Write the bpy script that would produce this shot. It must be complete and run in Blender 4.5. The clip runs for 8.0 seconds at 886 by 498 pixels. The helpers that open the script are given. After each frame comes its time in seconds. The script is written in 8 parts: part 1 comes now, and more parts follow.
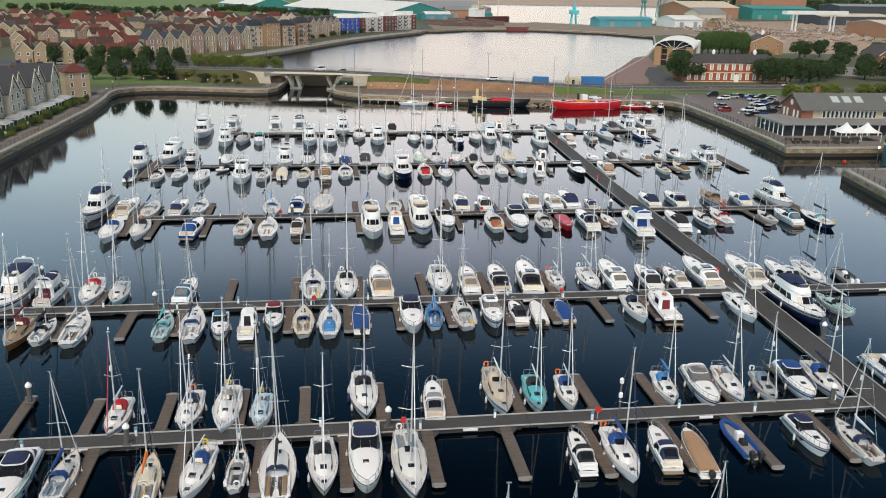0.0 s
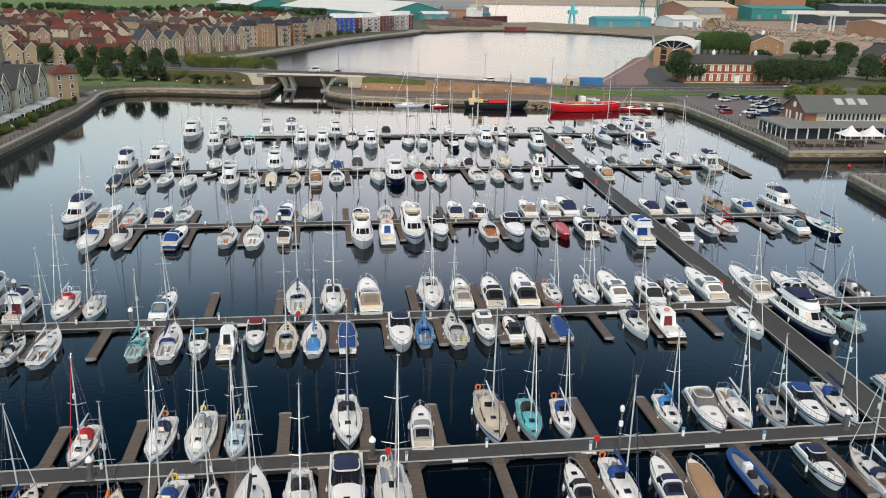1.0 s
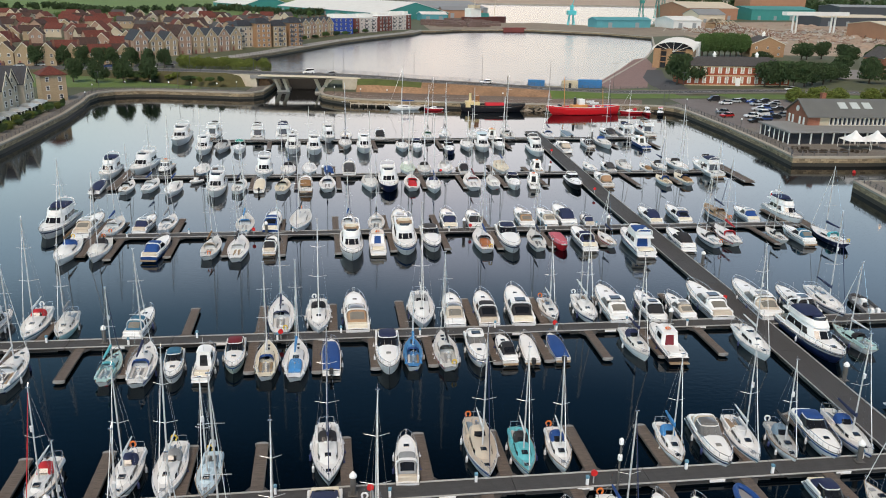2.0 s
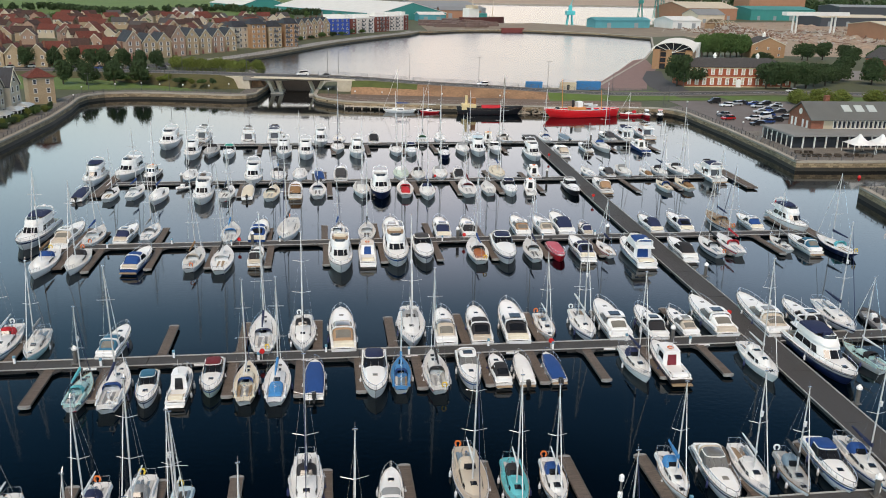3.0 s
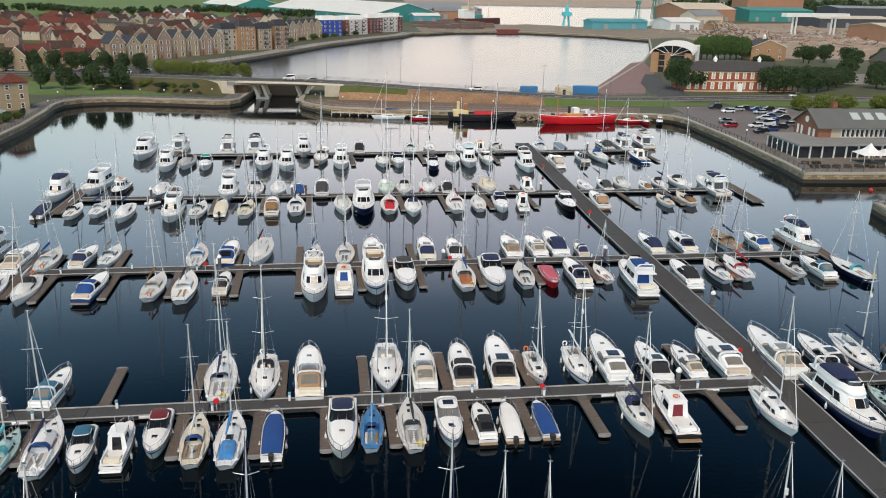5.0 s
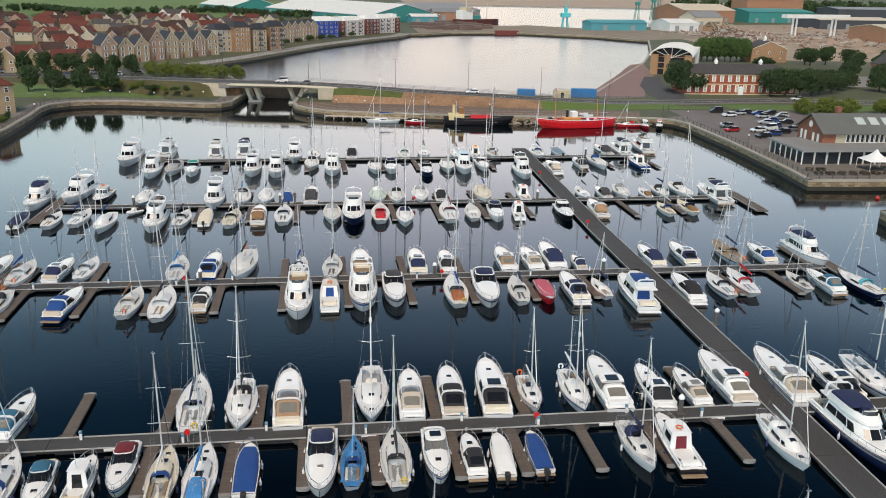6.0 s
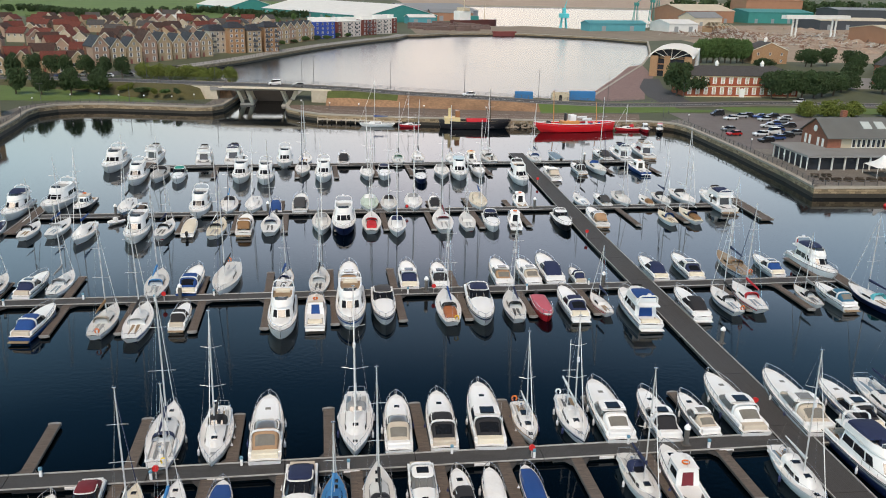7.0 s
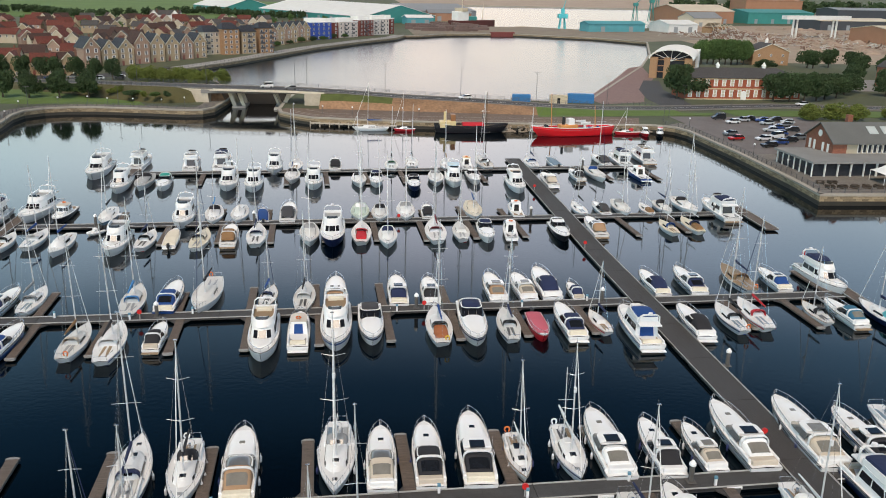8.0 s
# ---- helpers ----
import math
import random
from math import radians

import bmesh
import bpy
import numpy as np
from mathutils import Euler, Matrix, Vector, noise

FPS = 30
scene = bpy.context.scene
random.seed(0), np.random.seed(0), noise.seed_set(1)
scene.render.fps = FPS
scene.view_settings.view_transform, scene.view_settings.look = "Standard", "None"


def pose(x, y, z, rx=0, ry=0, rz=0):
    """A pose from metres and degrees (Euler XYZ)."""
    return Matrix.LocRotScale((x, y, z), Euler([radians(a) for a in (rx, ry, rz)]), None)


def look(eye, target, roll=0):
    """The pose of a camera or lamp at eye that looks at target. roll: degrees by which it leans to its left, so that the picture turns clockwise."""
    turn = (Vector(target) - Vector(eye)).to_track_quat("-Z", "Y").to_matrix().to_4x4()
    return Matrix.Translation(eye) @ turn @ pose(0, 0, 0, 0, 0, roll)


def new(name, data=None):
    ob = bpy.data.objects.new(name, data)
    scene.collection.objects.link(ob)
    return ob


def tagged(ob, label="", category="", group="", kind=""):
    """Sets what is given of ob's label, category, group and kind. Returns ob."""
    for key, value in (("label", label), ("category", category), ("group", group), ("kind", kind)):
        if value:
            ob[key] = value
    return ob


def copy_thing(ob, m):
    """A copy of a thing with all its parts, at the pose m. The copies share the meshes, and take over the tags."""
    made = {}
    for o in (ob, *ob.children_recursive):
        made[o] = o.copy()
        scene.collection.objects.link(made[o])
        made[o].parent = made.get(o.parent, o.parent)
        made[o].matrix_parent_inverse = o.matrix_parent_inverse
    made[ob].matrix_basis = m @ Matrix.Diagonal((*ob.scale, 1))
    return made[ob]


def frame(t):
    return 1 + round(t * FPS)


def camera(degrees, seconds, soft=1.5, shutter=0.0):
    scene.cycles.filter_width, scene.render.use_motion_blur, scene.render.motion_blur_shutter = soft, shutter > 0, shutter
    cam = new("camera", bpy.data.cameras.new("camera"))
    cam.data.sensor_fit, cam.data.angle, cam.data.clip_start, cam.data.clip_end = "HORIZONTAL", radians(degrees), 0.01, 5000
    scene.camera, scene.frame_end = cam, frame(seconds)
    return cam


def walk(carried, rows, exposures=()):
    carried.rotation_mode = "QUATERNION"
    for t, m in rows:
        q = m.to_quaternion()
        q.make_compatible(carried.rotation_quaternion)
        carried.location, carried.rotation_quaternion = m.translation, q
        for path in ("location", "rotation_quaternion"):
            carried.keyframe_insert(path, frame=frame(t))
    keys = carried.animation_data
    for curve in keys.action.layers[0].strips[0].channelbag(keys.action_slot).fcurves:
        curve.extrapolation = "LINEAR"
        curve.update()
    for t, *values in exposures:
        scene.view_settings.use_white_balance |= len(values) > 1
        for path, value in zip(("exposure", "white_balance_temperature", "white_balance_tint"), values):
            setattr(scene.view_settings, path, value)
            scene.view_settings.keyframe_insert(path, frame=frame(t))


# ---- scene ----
cam = camera(55.3, 8.0, 1.0)
PATH = [
    (0, (0.353, -0.393, 41.1), (0.542, 1.502, 40.492), 1.1),
    (0.5, (1.089, 2.305, 41.133), (1.279, 4.201, 40.524), 1.1),
    (1, (1.837, 5.041, 41.122), (2.029, 6.936, 40.513), 1.1),
    (1.5, (2.608, 7.717, 41.208), (2.801, 9.612, 40.599), 1.2),
    (3, (4.886, 15.57, 41.33), (5.083, 17.465, 40.721), 1.2),
    (3.5, (5.644, 18.204, 41.433), (5.842, 20.099, 40.825), 1.2),
    (4, (6.433, 20.84, 41.447), (6.633, 22.734, 40.839), 1.2),
    (4.5, (7.16, 23.633, 41.502), (7.362, 25.527, 40.894), 1.2),
    (6, (9.596, 32.078, 41.709), (9.802, 33.973, 41.102), 1.3),
    (6.5, (10.371, 34.906, 41.732), (10.579, 36.801, 41.126), 1.3),
    (7, (11.099, 37.861, 41.778), (11.308, 39.755, 41.172), 1.3),
    (7.5, (11.937, 40.788, 41.882), (12.147, 42.683, 41.276), 1.3),
    (8, (12.796, 43.656, 41.981), (13.007, 45.55, 41.375), 1.3),
]
walk(cam, [(t, look(eye, target, roll)) for t, eye, target, roll in PATH])

# ---- light ----
world = bpy.data.worlds.new("sky")
scene.world = world
world.use_nodes = True
wn = world.node_tree
sky = wn.nodes.new("ShaderNodeTexSky")
sky.sky_type, sky.sun_disc = "NISHITA", False
SUN_AZ, SUN_EL = 198.0, 55.0
sky.sun_elevation, sky.sun_rotation = radians(SUN_EL), radians(SUN_AZ)
sky.air_density, sky.dust_density, sky.ozone_density = 1.0, 0.3, 1.0
hs = wn.nodes.new("ShaderNodeHueSaturation")
hs.inputs["Saturation"].default_value = 0.68
bg = wn.nodes["Background"]
bg.inputs["Strength"].default_value = 0.135
# broken cloud: deep blue-grey overhead, paler and warmer through the haze low down
tcw, sep, ramp, mulv = [wn.nodes.new("ShaderNode" + k) for k in ("TexCoord", "SeparateXYZ", "ValToRGB", "VectorMath")]
wn.links.new(tcw.outputs["Generated"], sep.inputs[0])
wn.links.new(sep.outputs["Z"], ramp.inputs[0])
ramp.color_ramp.interpolation = "EASE"
low, high = ramp.color_ramp.elements
low.position, low.color = 0.0, (1.12, 0.94, 0.86, 1)
high.position, high.color = 0.70, (0.009, 0.036, 0.075, 1)
for place, tone in ((0.12, (1.58, 1.34, 1.23)), (0.22, (2.46, 2.26, 2.18)), (0.30, (2.40, 2.46, 2.56)), (0.38, (0.80, 1.22, 1.48)), (0.46, (0.165, 0.46, 0.71)), (0.55, (0.036, 0.13, 0.238))):
    ramp.color_ramp.elements.new(place).color = (*tone, 1)
# the afterglow warms the sky ahead, both sides stay a cool green-blue
side = wn.nodes.new("ShaderNodeValToRGB")
west, east = side.color_ramp.elements
west.position, west.color = 0.24, (0.52, 0.82, 0.87, 1)
east.position, east.color = 0.76, (0.60, 0.76, 0.82, 1)
side.color_ramp.elements.new(0.54).color = (1.02, 0.985, 0.97, 1)
half = wn.nodes.new("ShaderNodeMath")
half.operation = "MULTIPLY_ADD"
half.inputs[1].default_value, half.inputs[2].default_value = 0.5, 0.5
wn.links.new(sep.outputs["X"], half.inputs[0])
wn.links.new(half.outputs[0], side.inputs[0])
tint = wn.nodes.new("ShaderNodeVectorMath")
tint.operation = mulv.operation = "MULTIPLY"
wn.links.new(sky.outputs[0], hs.inputs["Color"])
wn.links.new(hs.outputs[0], mulv.inputs[0])
wn.links.new(ramp.outputs[0], mulv.inputs[1])
wn.links.new(mulv.outputs[0], tint.inputs[0])
wn.links.new(side.outputs[0], tint.inputs[1])
wn.links.new(tint.outputs[0], bg.inputs["Color"])
sun = new("sun", bpy.data.lights.new("sun", "SUN"))
sun.data.energy, sun.data.angle, sun.data.color = 1.74, radians(25), (1.0, 0.97, 0.93)
az, el = radians(SUN_AZ), radians(SUN_EL)
sun.matrix_world = look((500 * math.sin(az) * math.cos(el), 500 * math.cos(az) * math.cos(el), 500 * math.sin(el)), (0, 0, 0))
scene.view_settings.exposure = 0.73
scene.view_settings.use_white_balance = True
scene.view_settings.white_balance_temperature, scene.view_settings.white_balance_tint = 7900, 15

# ---- materials ----
MATS = {}


def mat(name, color, rough=0.6, metal=0.0, spread=0.08, grain=0.08, size=1.0, bump=0.0, bump_size=0.1, coat=0.0, per_object=0.0):
    """A plain material with two scales of stain, and relief."""
    if name in MATS:
        return MATS[name]
    m = bpy.data.materials.new(name)
    m.use_nodes = True
    nt = m.node_tree
    b = nt.nodes["Principled BSDF"]
    b.inputs["Roughness"].default_value = rough
    b.inputs["Metallic"].default_value = metal
    b.inputs["Coat Weight"].default_value = coat
    tc = nt.nodes.new("ShaderNodeTexCoord")
    n1 = nt.nodes.new("ShaderNodeTexNoise")
    n1.inputs["Scale"].default_value = 1.0 / size
    n1.inputs["Detail"].default_value = 4
    n2 = nt.nodes.new("ShaderNodeTexNoise")
    n2.inputs["Scale"].default_value = 9.0 / size
    n2.inputs["Detail"].default_value = 3
    nt.links.new(tc.outputs["Object"], n1.inputs["Vector"])
    nt.links.new(tc.outputs["Object"], n2.inputs["Vector"])
    add = nt.nodes.new("ShaderNodeMath")
    add.operation = "MULTIPLY_ADD"
    add.inputs[1].default_value = 2 * spread
    nt.links.new(n1.outputs["Fac"], add.inputs[0])
    add2 = nt.nodes.new("ShaderNodeMath")
    add2.operation = "MULTIPLY_ADD"
    add2.inputs[1].default_value = 2 * grain
    nt.links.new(n2.outputs["Fac"], add2.inputs[0])
    add2.inputs[2].default_value = 1.0 - spread - grain
    nt.links.new(add2.outputs[0], add.inputs[2])
    value = add.outputs[0]
    if per_object:
        oi = nt.nodes.new("ShaderNodeObjectInfo")
        add3 = nt.nodes.new("ShaderNodeMath")
        add3.operation = "MULTIPLY_ADD"
        add3.inputs[1].default_value = per_object
        nt.links.new(oi.outputs["Random"], add3.inputs[0])
        nt.links.new(value, add3.inputs[2])
        value = add3.outputs[0]
    mix = nt.nodes.new("ShaderNodeVectorMath")
    mix.operation = "SCALE"
    mix.inputs[0].default_value = color
    nt.links.new(value, mix.inputs["Scale"])
    nt.links.new(mix.outputs[0], b.inputs["Base Color"])
    if bump:
        n3 = nt.nodes.new("ShaderNodeTexNoise")
        n3.inputs["Scale"].default_value = 1.0 / bump_size
        n3.inputs["Detail"].default_value = 3
        nt.links.new(tc.outputs["Object"], n3.inputs["Vector"])
        bp = nt.nodes.new("ShaderNodeBump")
        bp.inputs["Strength"].default_value = 1.0
        bp.inputs["Distance"].default_value = bump
        nt.links.new(n3.outputs["Fac"], bp.inputs["Height"])
        nt.links.new(bp.outputs[0], b.inputs["Normal"])
    MATS[name] = m
    return m


def banded(name, color, joint, wide, high, rough=0.85, mortar=0.02, axis="XZ", squash=1.0, amount=0.25, relief=0.02):
    """Courses of pieces too small to tell apart: brickwork, blocks, boards and tiles."""
    if name in MATS:
        return MATS[name]
    m = mat(name, color, rough)
    nt = m.node_tree
    b = nt.nodes["Principled BSDF"]
    tc = nt.nodes.new("ShaderNodeTexCoord")
    sep = nt.nodes.new("ShaderNodeSeparateXYZ")
    nt.links.new(tc.outputs["Object"], sep.inputs[0])
    com = nt.nodes.new("ShaderNodeCombineXYZ")
    su = nt.nodes.new("ShaderNodeMath")
    su.operation = "ADD"
    nt.links.new(sep.outputs["X"], su.inputs[0])
    if axis == "XZ":
        nt.links.new(sep.outputs["Y"], su.inputs[1])
        nt.links.new(sep.outputs["Z"], com.inputs["Y"])
    else:
        su.inputs[1].default_value = 0.0
        nt.links.new(sep.outputs["Y"], com.inputs["Y"])
    nt.links.new(su.outputs[0], com.inputs["X"])
    br = nt.nodes.new("ShaderNodeTexBrick")
    br.inputs["Scale"].default_value = 1.0
    br.inputs["Brick Width"].default_value = wide
    br.inputs["Row Height"].default_value = high
    br.inputs["Mortar Size"].default_value = mortar
    br.inputs["Color1"].default_value = (1, 1, 1, 1)
    br.inputs["Color2"].default_value = (1 - amount, 1 - amount, 1 - amount, 1)
    br.inputs["Mortar"].default_value = (*joint, 1)
    nt.links.new(com.outputs[0], br.inputs["Vector"])
    mul = nt.nodes.new("ShaderNodeMix")
    mul.data_type, mul.blend_type = "RGBA", "MULTIPLY"
    mul.inputs["Factor"].default_value = 1.0
    old = b.inputs["Base Color"].links[0].from_socket
    nt.links.new(old, mul.inputs["A"])
    nt.links.new(br.outputs["Color"], mul.inputs["B"])
    nt.links.new(mul.outputs["Result"], b.inputs["Base Color"])
    bp = nt.nodes.new("ShaderNodeBump")
    bp.invert = True
    bp.inputs["Distance"].default_value = relief
    nt.links.new(br.outputs["Fac"], bp.inputs["Height"])
    nt.links.new(bp.outputs[0], b.inputs["Normal"])
    return m


COLORS = {
    "white": (0.77, 0.775, 0.775), "off_white": (0.66, 0.66, 0.645), "pale_grey": (0.50, 0.51, 0.51), "cream": (0.70, 0.64, 0.52), "beige": (0.52, 0.45, 0.37), "tan": (0.36, 0.22, 0.13),
    "brown": (0.24, 0.13, 0.06), "buff": (0.62, 0.42, 0.20), "navy": (0.012, 0.022, 0.07), "blue": (0.004, 0.055, 0.22), "sky_blue": (0.03, 0.22, 0.50),
    "teal": (0.08, 0.46, 0.52), "teal_dark": (0.02, 0.13, 0.22), "teal_green": (0.01, 0.32, 0.27), "pale_teal": (0.38, 0.60, 0.60),
    "pale_blue": (0.50, 0.64, 0.72), "pale_green": (0.55, 0.66, 0.58), "slate": (0.16, 0.24, 0.31), "black": (0.018, 0.018, 0.022), "charcoal": (0.05, 0.05, 0.055),
    "grey": (0.26, 0.27, 0.28), "grey_deck": (0.40, 0.41, 0.41), "red": (0.50, 0.02, 0.03), "maroon": (0.16, 0.015, 0.025), "pink": (0.52, 0.10, 0.14),
    "scarlet": (0.70, 0.018, 0.025), "orange": (0.72, 0.16, 0.03), "rust": (0.36, 0.11, 0.04), "yellow": (0.70, 0.48, 0.05), "green": (0.03, 0.16, 0.09), "varnish": (0.22, 0.11, 0.035), "teak": (0.30, 0.21, 0.13),
}


def canvas(c):
    return mat("canvas_" + c, COLORS[c], 0.85, spread=0.16, grain=0.10, size=1.6, bump=0.05, bump_size=0.5)


def gelcoat(c):
    return mat("gelcoat_" + c, COLORS[c], 0.28, spread=0.07, grain=0.03, size=2.5, per_object=0.06)


def deckpaint(c):
    return mat("deck_" + c, [k * 0.93 for k in COLORS[c]], 0.6, spread=0.09, grain=0.09, size=1.2, bump=0.004, bump_size=0.15)


GLASS = mat("tinted_glass", (0.012, 0.014, 0.018), 0.06, spread=0.2, grain=0.0)
TINT = mat("grey_windscreen", (0.15, 0.15, 0.15), 0.10, spread=0.35, grain=0.1, size=0.9)
VINYL = mat("clear_vinyl", (0.20, 0.19, 0.17), 0.18, spread=0.3, grain=0.1, size=0.8)
ALLOY = mat("alloy", (0.66, 0.67, 0.68), 0.35, 0.35, spread=0.05, grain=0.03)
STEEL = mat("steel", (0.72, 0.73, 0.74), 0.25, 0.8, spread=0.05, grain=0.02)
RUBBER = mat("rubber", (0.02, 0.02, 0.022), 0.7)
FENDER = mat("fender_white", (0.70, 0.70, 0.72), 0.45)
FENDER2 = mat("fender_navy", (0.03, 0.04, 0.12), 0.45)


# ---- shapes ----
class Shape:
    def __init__(self):
        self.v, self.f = [], []

    def face(self, *pts):
        i = len(self.v)
        self.v += [tuple(p) for p in pts]
        self.f.append(tuple(range(i, i + len(pts))))
        return self

    def box(self, x0, x1, y0, y1, z0, z1, ch=0.0):
        """A block; ch chamfers its upper edges."""
        if ch:
            return self.loft([[(x0, y0, z0), (x1, y0, z0), (x1, y1, z0), (x0, y1, z0)], [(x0, y0, z1 - ch), (x1, y0, z1 - ch), (x1, y1, z1 - ch), (x0, y1, z1 - ch)],
                              [(x0 + ch, y0 + ch, z1), (x1 - ch, y0 + ch, z1), (x1 - ch, y1 - ch, z1), (x0 + ch, y1 - ch, z1)]], True, True)
        return self.loft([[(x0, y0, z0), (x1, y0, z0), (x1, y1, z0), (x0, y1, z0)], [(x0, y0, z1), (x1, y0, z1), (x1, y1, z1), (x0, y1, z1)]], True, True)

    def loft(self, rings, cap0=False, cap1=False, closed=True):
        i, n = len(self.v), len(rings[0])
        for r in rings:
            self.v += [tuple(p) for p in r]
        for a in range(len(rings) - 1):
            for b in range(n if closed else n - 1):
                c = (b + 1) % n
                self.f.append((i + a * n + b, i + a * n + c, i + (a + 1) * n + c, i + (a + 1) * n + b))
        if cap0:
            self.f.append(tuple(i + k for k in reversed(range(n))))
        if cap1:
            self.f.append(tuple(i + (len(rings) - 1) * n + k for k in range(n)))
        return self

    def tube(self, p, q, r0, r1=None, n=6, caps=True):
        p, q = Vector(p), Vector(q)
        r1 = r0 if r1 is None else r1
        d = (q - p).normalized()
        u = d.orthogonal().normalized()
        w = d.cross(u)
        ring = lambda c, r: [c + r * (math.cos(2 * math.pi * k / n) * u + math.sin(2 * math.pi * k / n) * w) for k in range(n)]
        return self.loft([ring(p, r0), ring(q, r1)], caps, caps)

    def path(self, pts, r, n=5):
        for p, q in zip(pts, pts[1:]):
            self.tube(p, q, r, r, n)
        return self

    def ball(self, c, r, rz=None, n=8, m=5):
        rz = rz or r
        rings = []
        for a in range(1, m):
            t = math.pi * a / m - math.pi / 2
            rings.append([(c[0] + r * math.cos(t) * math.cos(2 * math.pi * k / n), c[1] + r * math.cos(t) * math.sin(2 * math.pi * k / n), c[2] + rz * math.sin(t)) for k in range(n)])
        return self.loft(rings, True, True)

    def prism(self, outline, z0, z1):
        return self.loft([[(x, y, z0) for x, y in outline], [(x, y, z1) for x, y in outline]], True, True)


# small fittings that are left out on boats in the distant rows
DETAIL = 0
DROP = ((), ("fender", "cockpit_coaming", "hatch", "forehatch", "companionway", "steering_wheel", "aerial", "deck_support", "hood_window", "bench", "lifelines", "masthead_gear", "helm_seat"),
        ("hatch", "forehatch", "companionway", "steering_wheel", "aerial", "deck_support", "hood_window", "bench", "lifelines", "masthead_gear", "helm_seat", "rigging", "pushpit_rail", "cockpit_coaming", "aft_bench",
         "coaming", "bridge_seat", "helm_console", "fender", "boom", "canopy_window", "horseshoe_buoy", "signal_mast", "sunroof", "toe_rail", "stripe", "spreader_tip", "foredeck_trunk", "forward_trunk"))


def make(name, shape, material, parent=None, label="", smooth=False, m=None):
    if name in DROP[DETAIL]:
        return None
    me = bpy.data.meshes.new(name)
    me.from_pydata(shape.v, [], shape.f)
    bm = bmesh.new()
    bm.from_mesh(me)
    bmesh.ops.recalc_face_normals(bm, faces=bm.faces)
    bm.to_mesh(me)
    bm.free()
    me.materials.append(material)
    if smooth:
        me.polygons.foreach_set("use_smooth", [True] * len(me.polygons))
        me.set_sharp_from_angle(angle=radians(40))
    ob = new(name, me)
    if parent is not None:
        ob.parent = parent
    if m is not None:
        ob.matrix_basis = m
    if label:
        ob["label"] = label
    return ob


def holder(name, m, label, category, group="", kind=""):
    ob = new(name)
    ob.empty_display_size = 0.5
    ob.matrix_basis = m
    return tagged(ob, label, category, group, kind)

# ---- water and ground ----
QUAY = 2.2


def water_material(name, rough, ripple, big):
    m = bpy.data.materials.new(name)
    m.use_nodes = True
    nt = m.node_tree
    b = nt.nodes["Principled BSDF"]
    b.inputs["Base Color"].default_value = (0.0, 0.0016, 0.0035, 1)
    b.inputs["Roughness"].default_value = rough
    b.inputs["IOR"].default_value = 1.27
    tc = nt.nodes.new("ShaderNodeTexCoord")
    n1 = nt.nodes.new("ShaderNodeTexNoise")
    n1.inputs["Scale"].default_value, n1.inputs["Detail"].default_value = big, 3
    n2 = nt.nodes.new("ShaderNodeTexNoise")
    n2.inputs["Scale"].default_value, n2.inputs["Detail"].default_value = 0.03, 2
    nt.links.new(tc.outputs["Object"], n1.inputs["Vector"])
    nt.links.new(tc.outputs["Object"], n2.inputs["Vector"])
    ramp = nt.nodes.new("ShaderNodeMapRange")
    ramp.inputs["From Min"].default_value, ramp.inputs["From Max"].default_value = 0.4, 0.65
    ramp.inputs["To Min"].default_value, ramp.inputs["To Max"].default_value = 0.25, 1.0
    nt.links.new(n2.outputs["Fac"], ramp.inputs["Value"])
    mul = nt.nodes.new("ShaderNodeMath")
    mul.operation = "MULTIPLY"
    nt.links.new(n1.outputs["Fac"], mul.inputs[0])
    nt.links.new(ramp.outputs[0], mul.inputs[1])
    bp = nt.nodes.new("ShaderNodeBump")
    bp.inputs["Strength"].default_value, bp.inputs["Distance"].default_value = 1.0, ripple
    nt.links.new(mul.outputs[0], bp.inputs["Height"])
    nt.links.new(bp.outputs[0], b.inputs["Normal"])
    return m


tagged(make("water", Shape().face((-300, -400, 0), (300, -400, 0), (300, 334, 0), (-300, 334, 0)), water_material("marina_water", 0.05, 0.010, 1.6)),
       "dark still harbour water mirroring the sky and boats", "water", kind="structure")
tagged(make("water_dock", Shape().face((-700, 334, 0), (1200, 334, 0), (1200, 1900, 0), (-700, 1900, 0)), water_material("dock_water", 0.22, 0.06, 1.1)),
       "pale rippled water of the inner dock", "water", kind="structure")

# edge of the basin, anticlockwise from the bank behind the camera
BASIN = [(-80, -120), (-80, 195), (-80, 232), (-80.5, 262), (-82.5, 285), (-84.5, 299), (-84, 307), (-80, 312.5), (-74, 315), (-66, 315.5), (-50, 313), (-38, 310.5), (-33, 311.5), (-30, 316),
         (-28.5, 332), (-28, 345), (-31, 366), (-45, 400), (-61.5, 433), (-42.5, 473), (-7.7, 565), (20, 620), (44.7, 662), (53, 690), (64, 693), (86, 716), (127, 728), (139, 731), (198, 698),
         (226, 655), (190, 545), (160.5, 472), (128, 405), (99, 345), (92, 335), (48, 343), (-7.8, 353), (-9.8, 332), (-10.3, 314), (-9.2, 308), (-5.5, 303.2), (0.8, 297.5), (15.8, 293.8), (35.7, 290.6), (57, 288.5), (98, 286.5), (101.5, 286.2),
         (104.5, 285), (107, 282), (108.6, 276), (109, 245), (108, 215), (106.8, 201), (121, 200.6), (168, 202.5), (168, 178), (107.5, 176), (104.6, 155), (104, 100), (104, -120)]
HARBOUR = [(136, 833), (140, 1520), (560, 1520), (345, 950), (300, 860), (222, 806), (172, 850), (160, 836)]


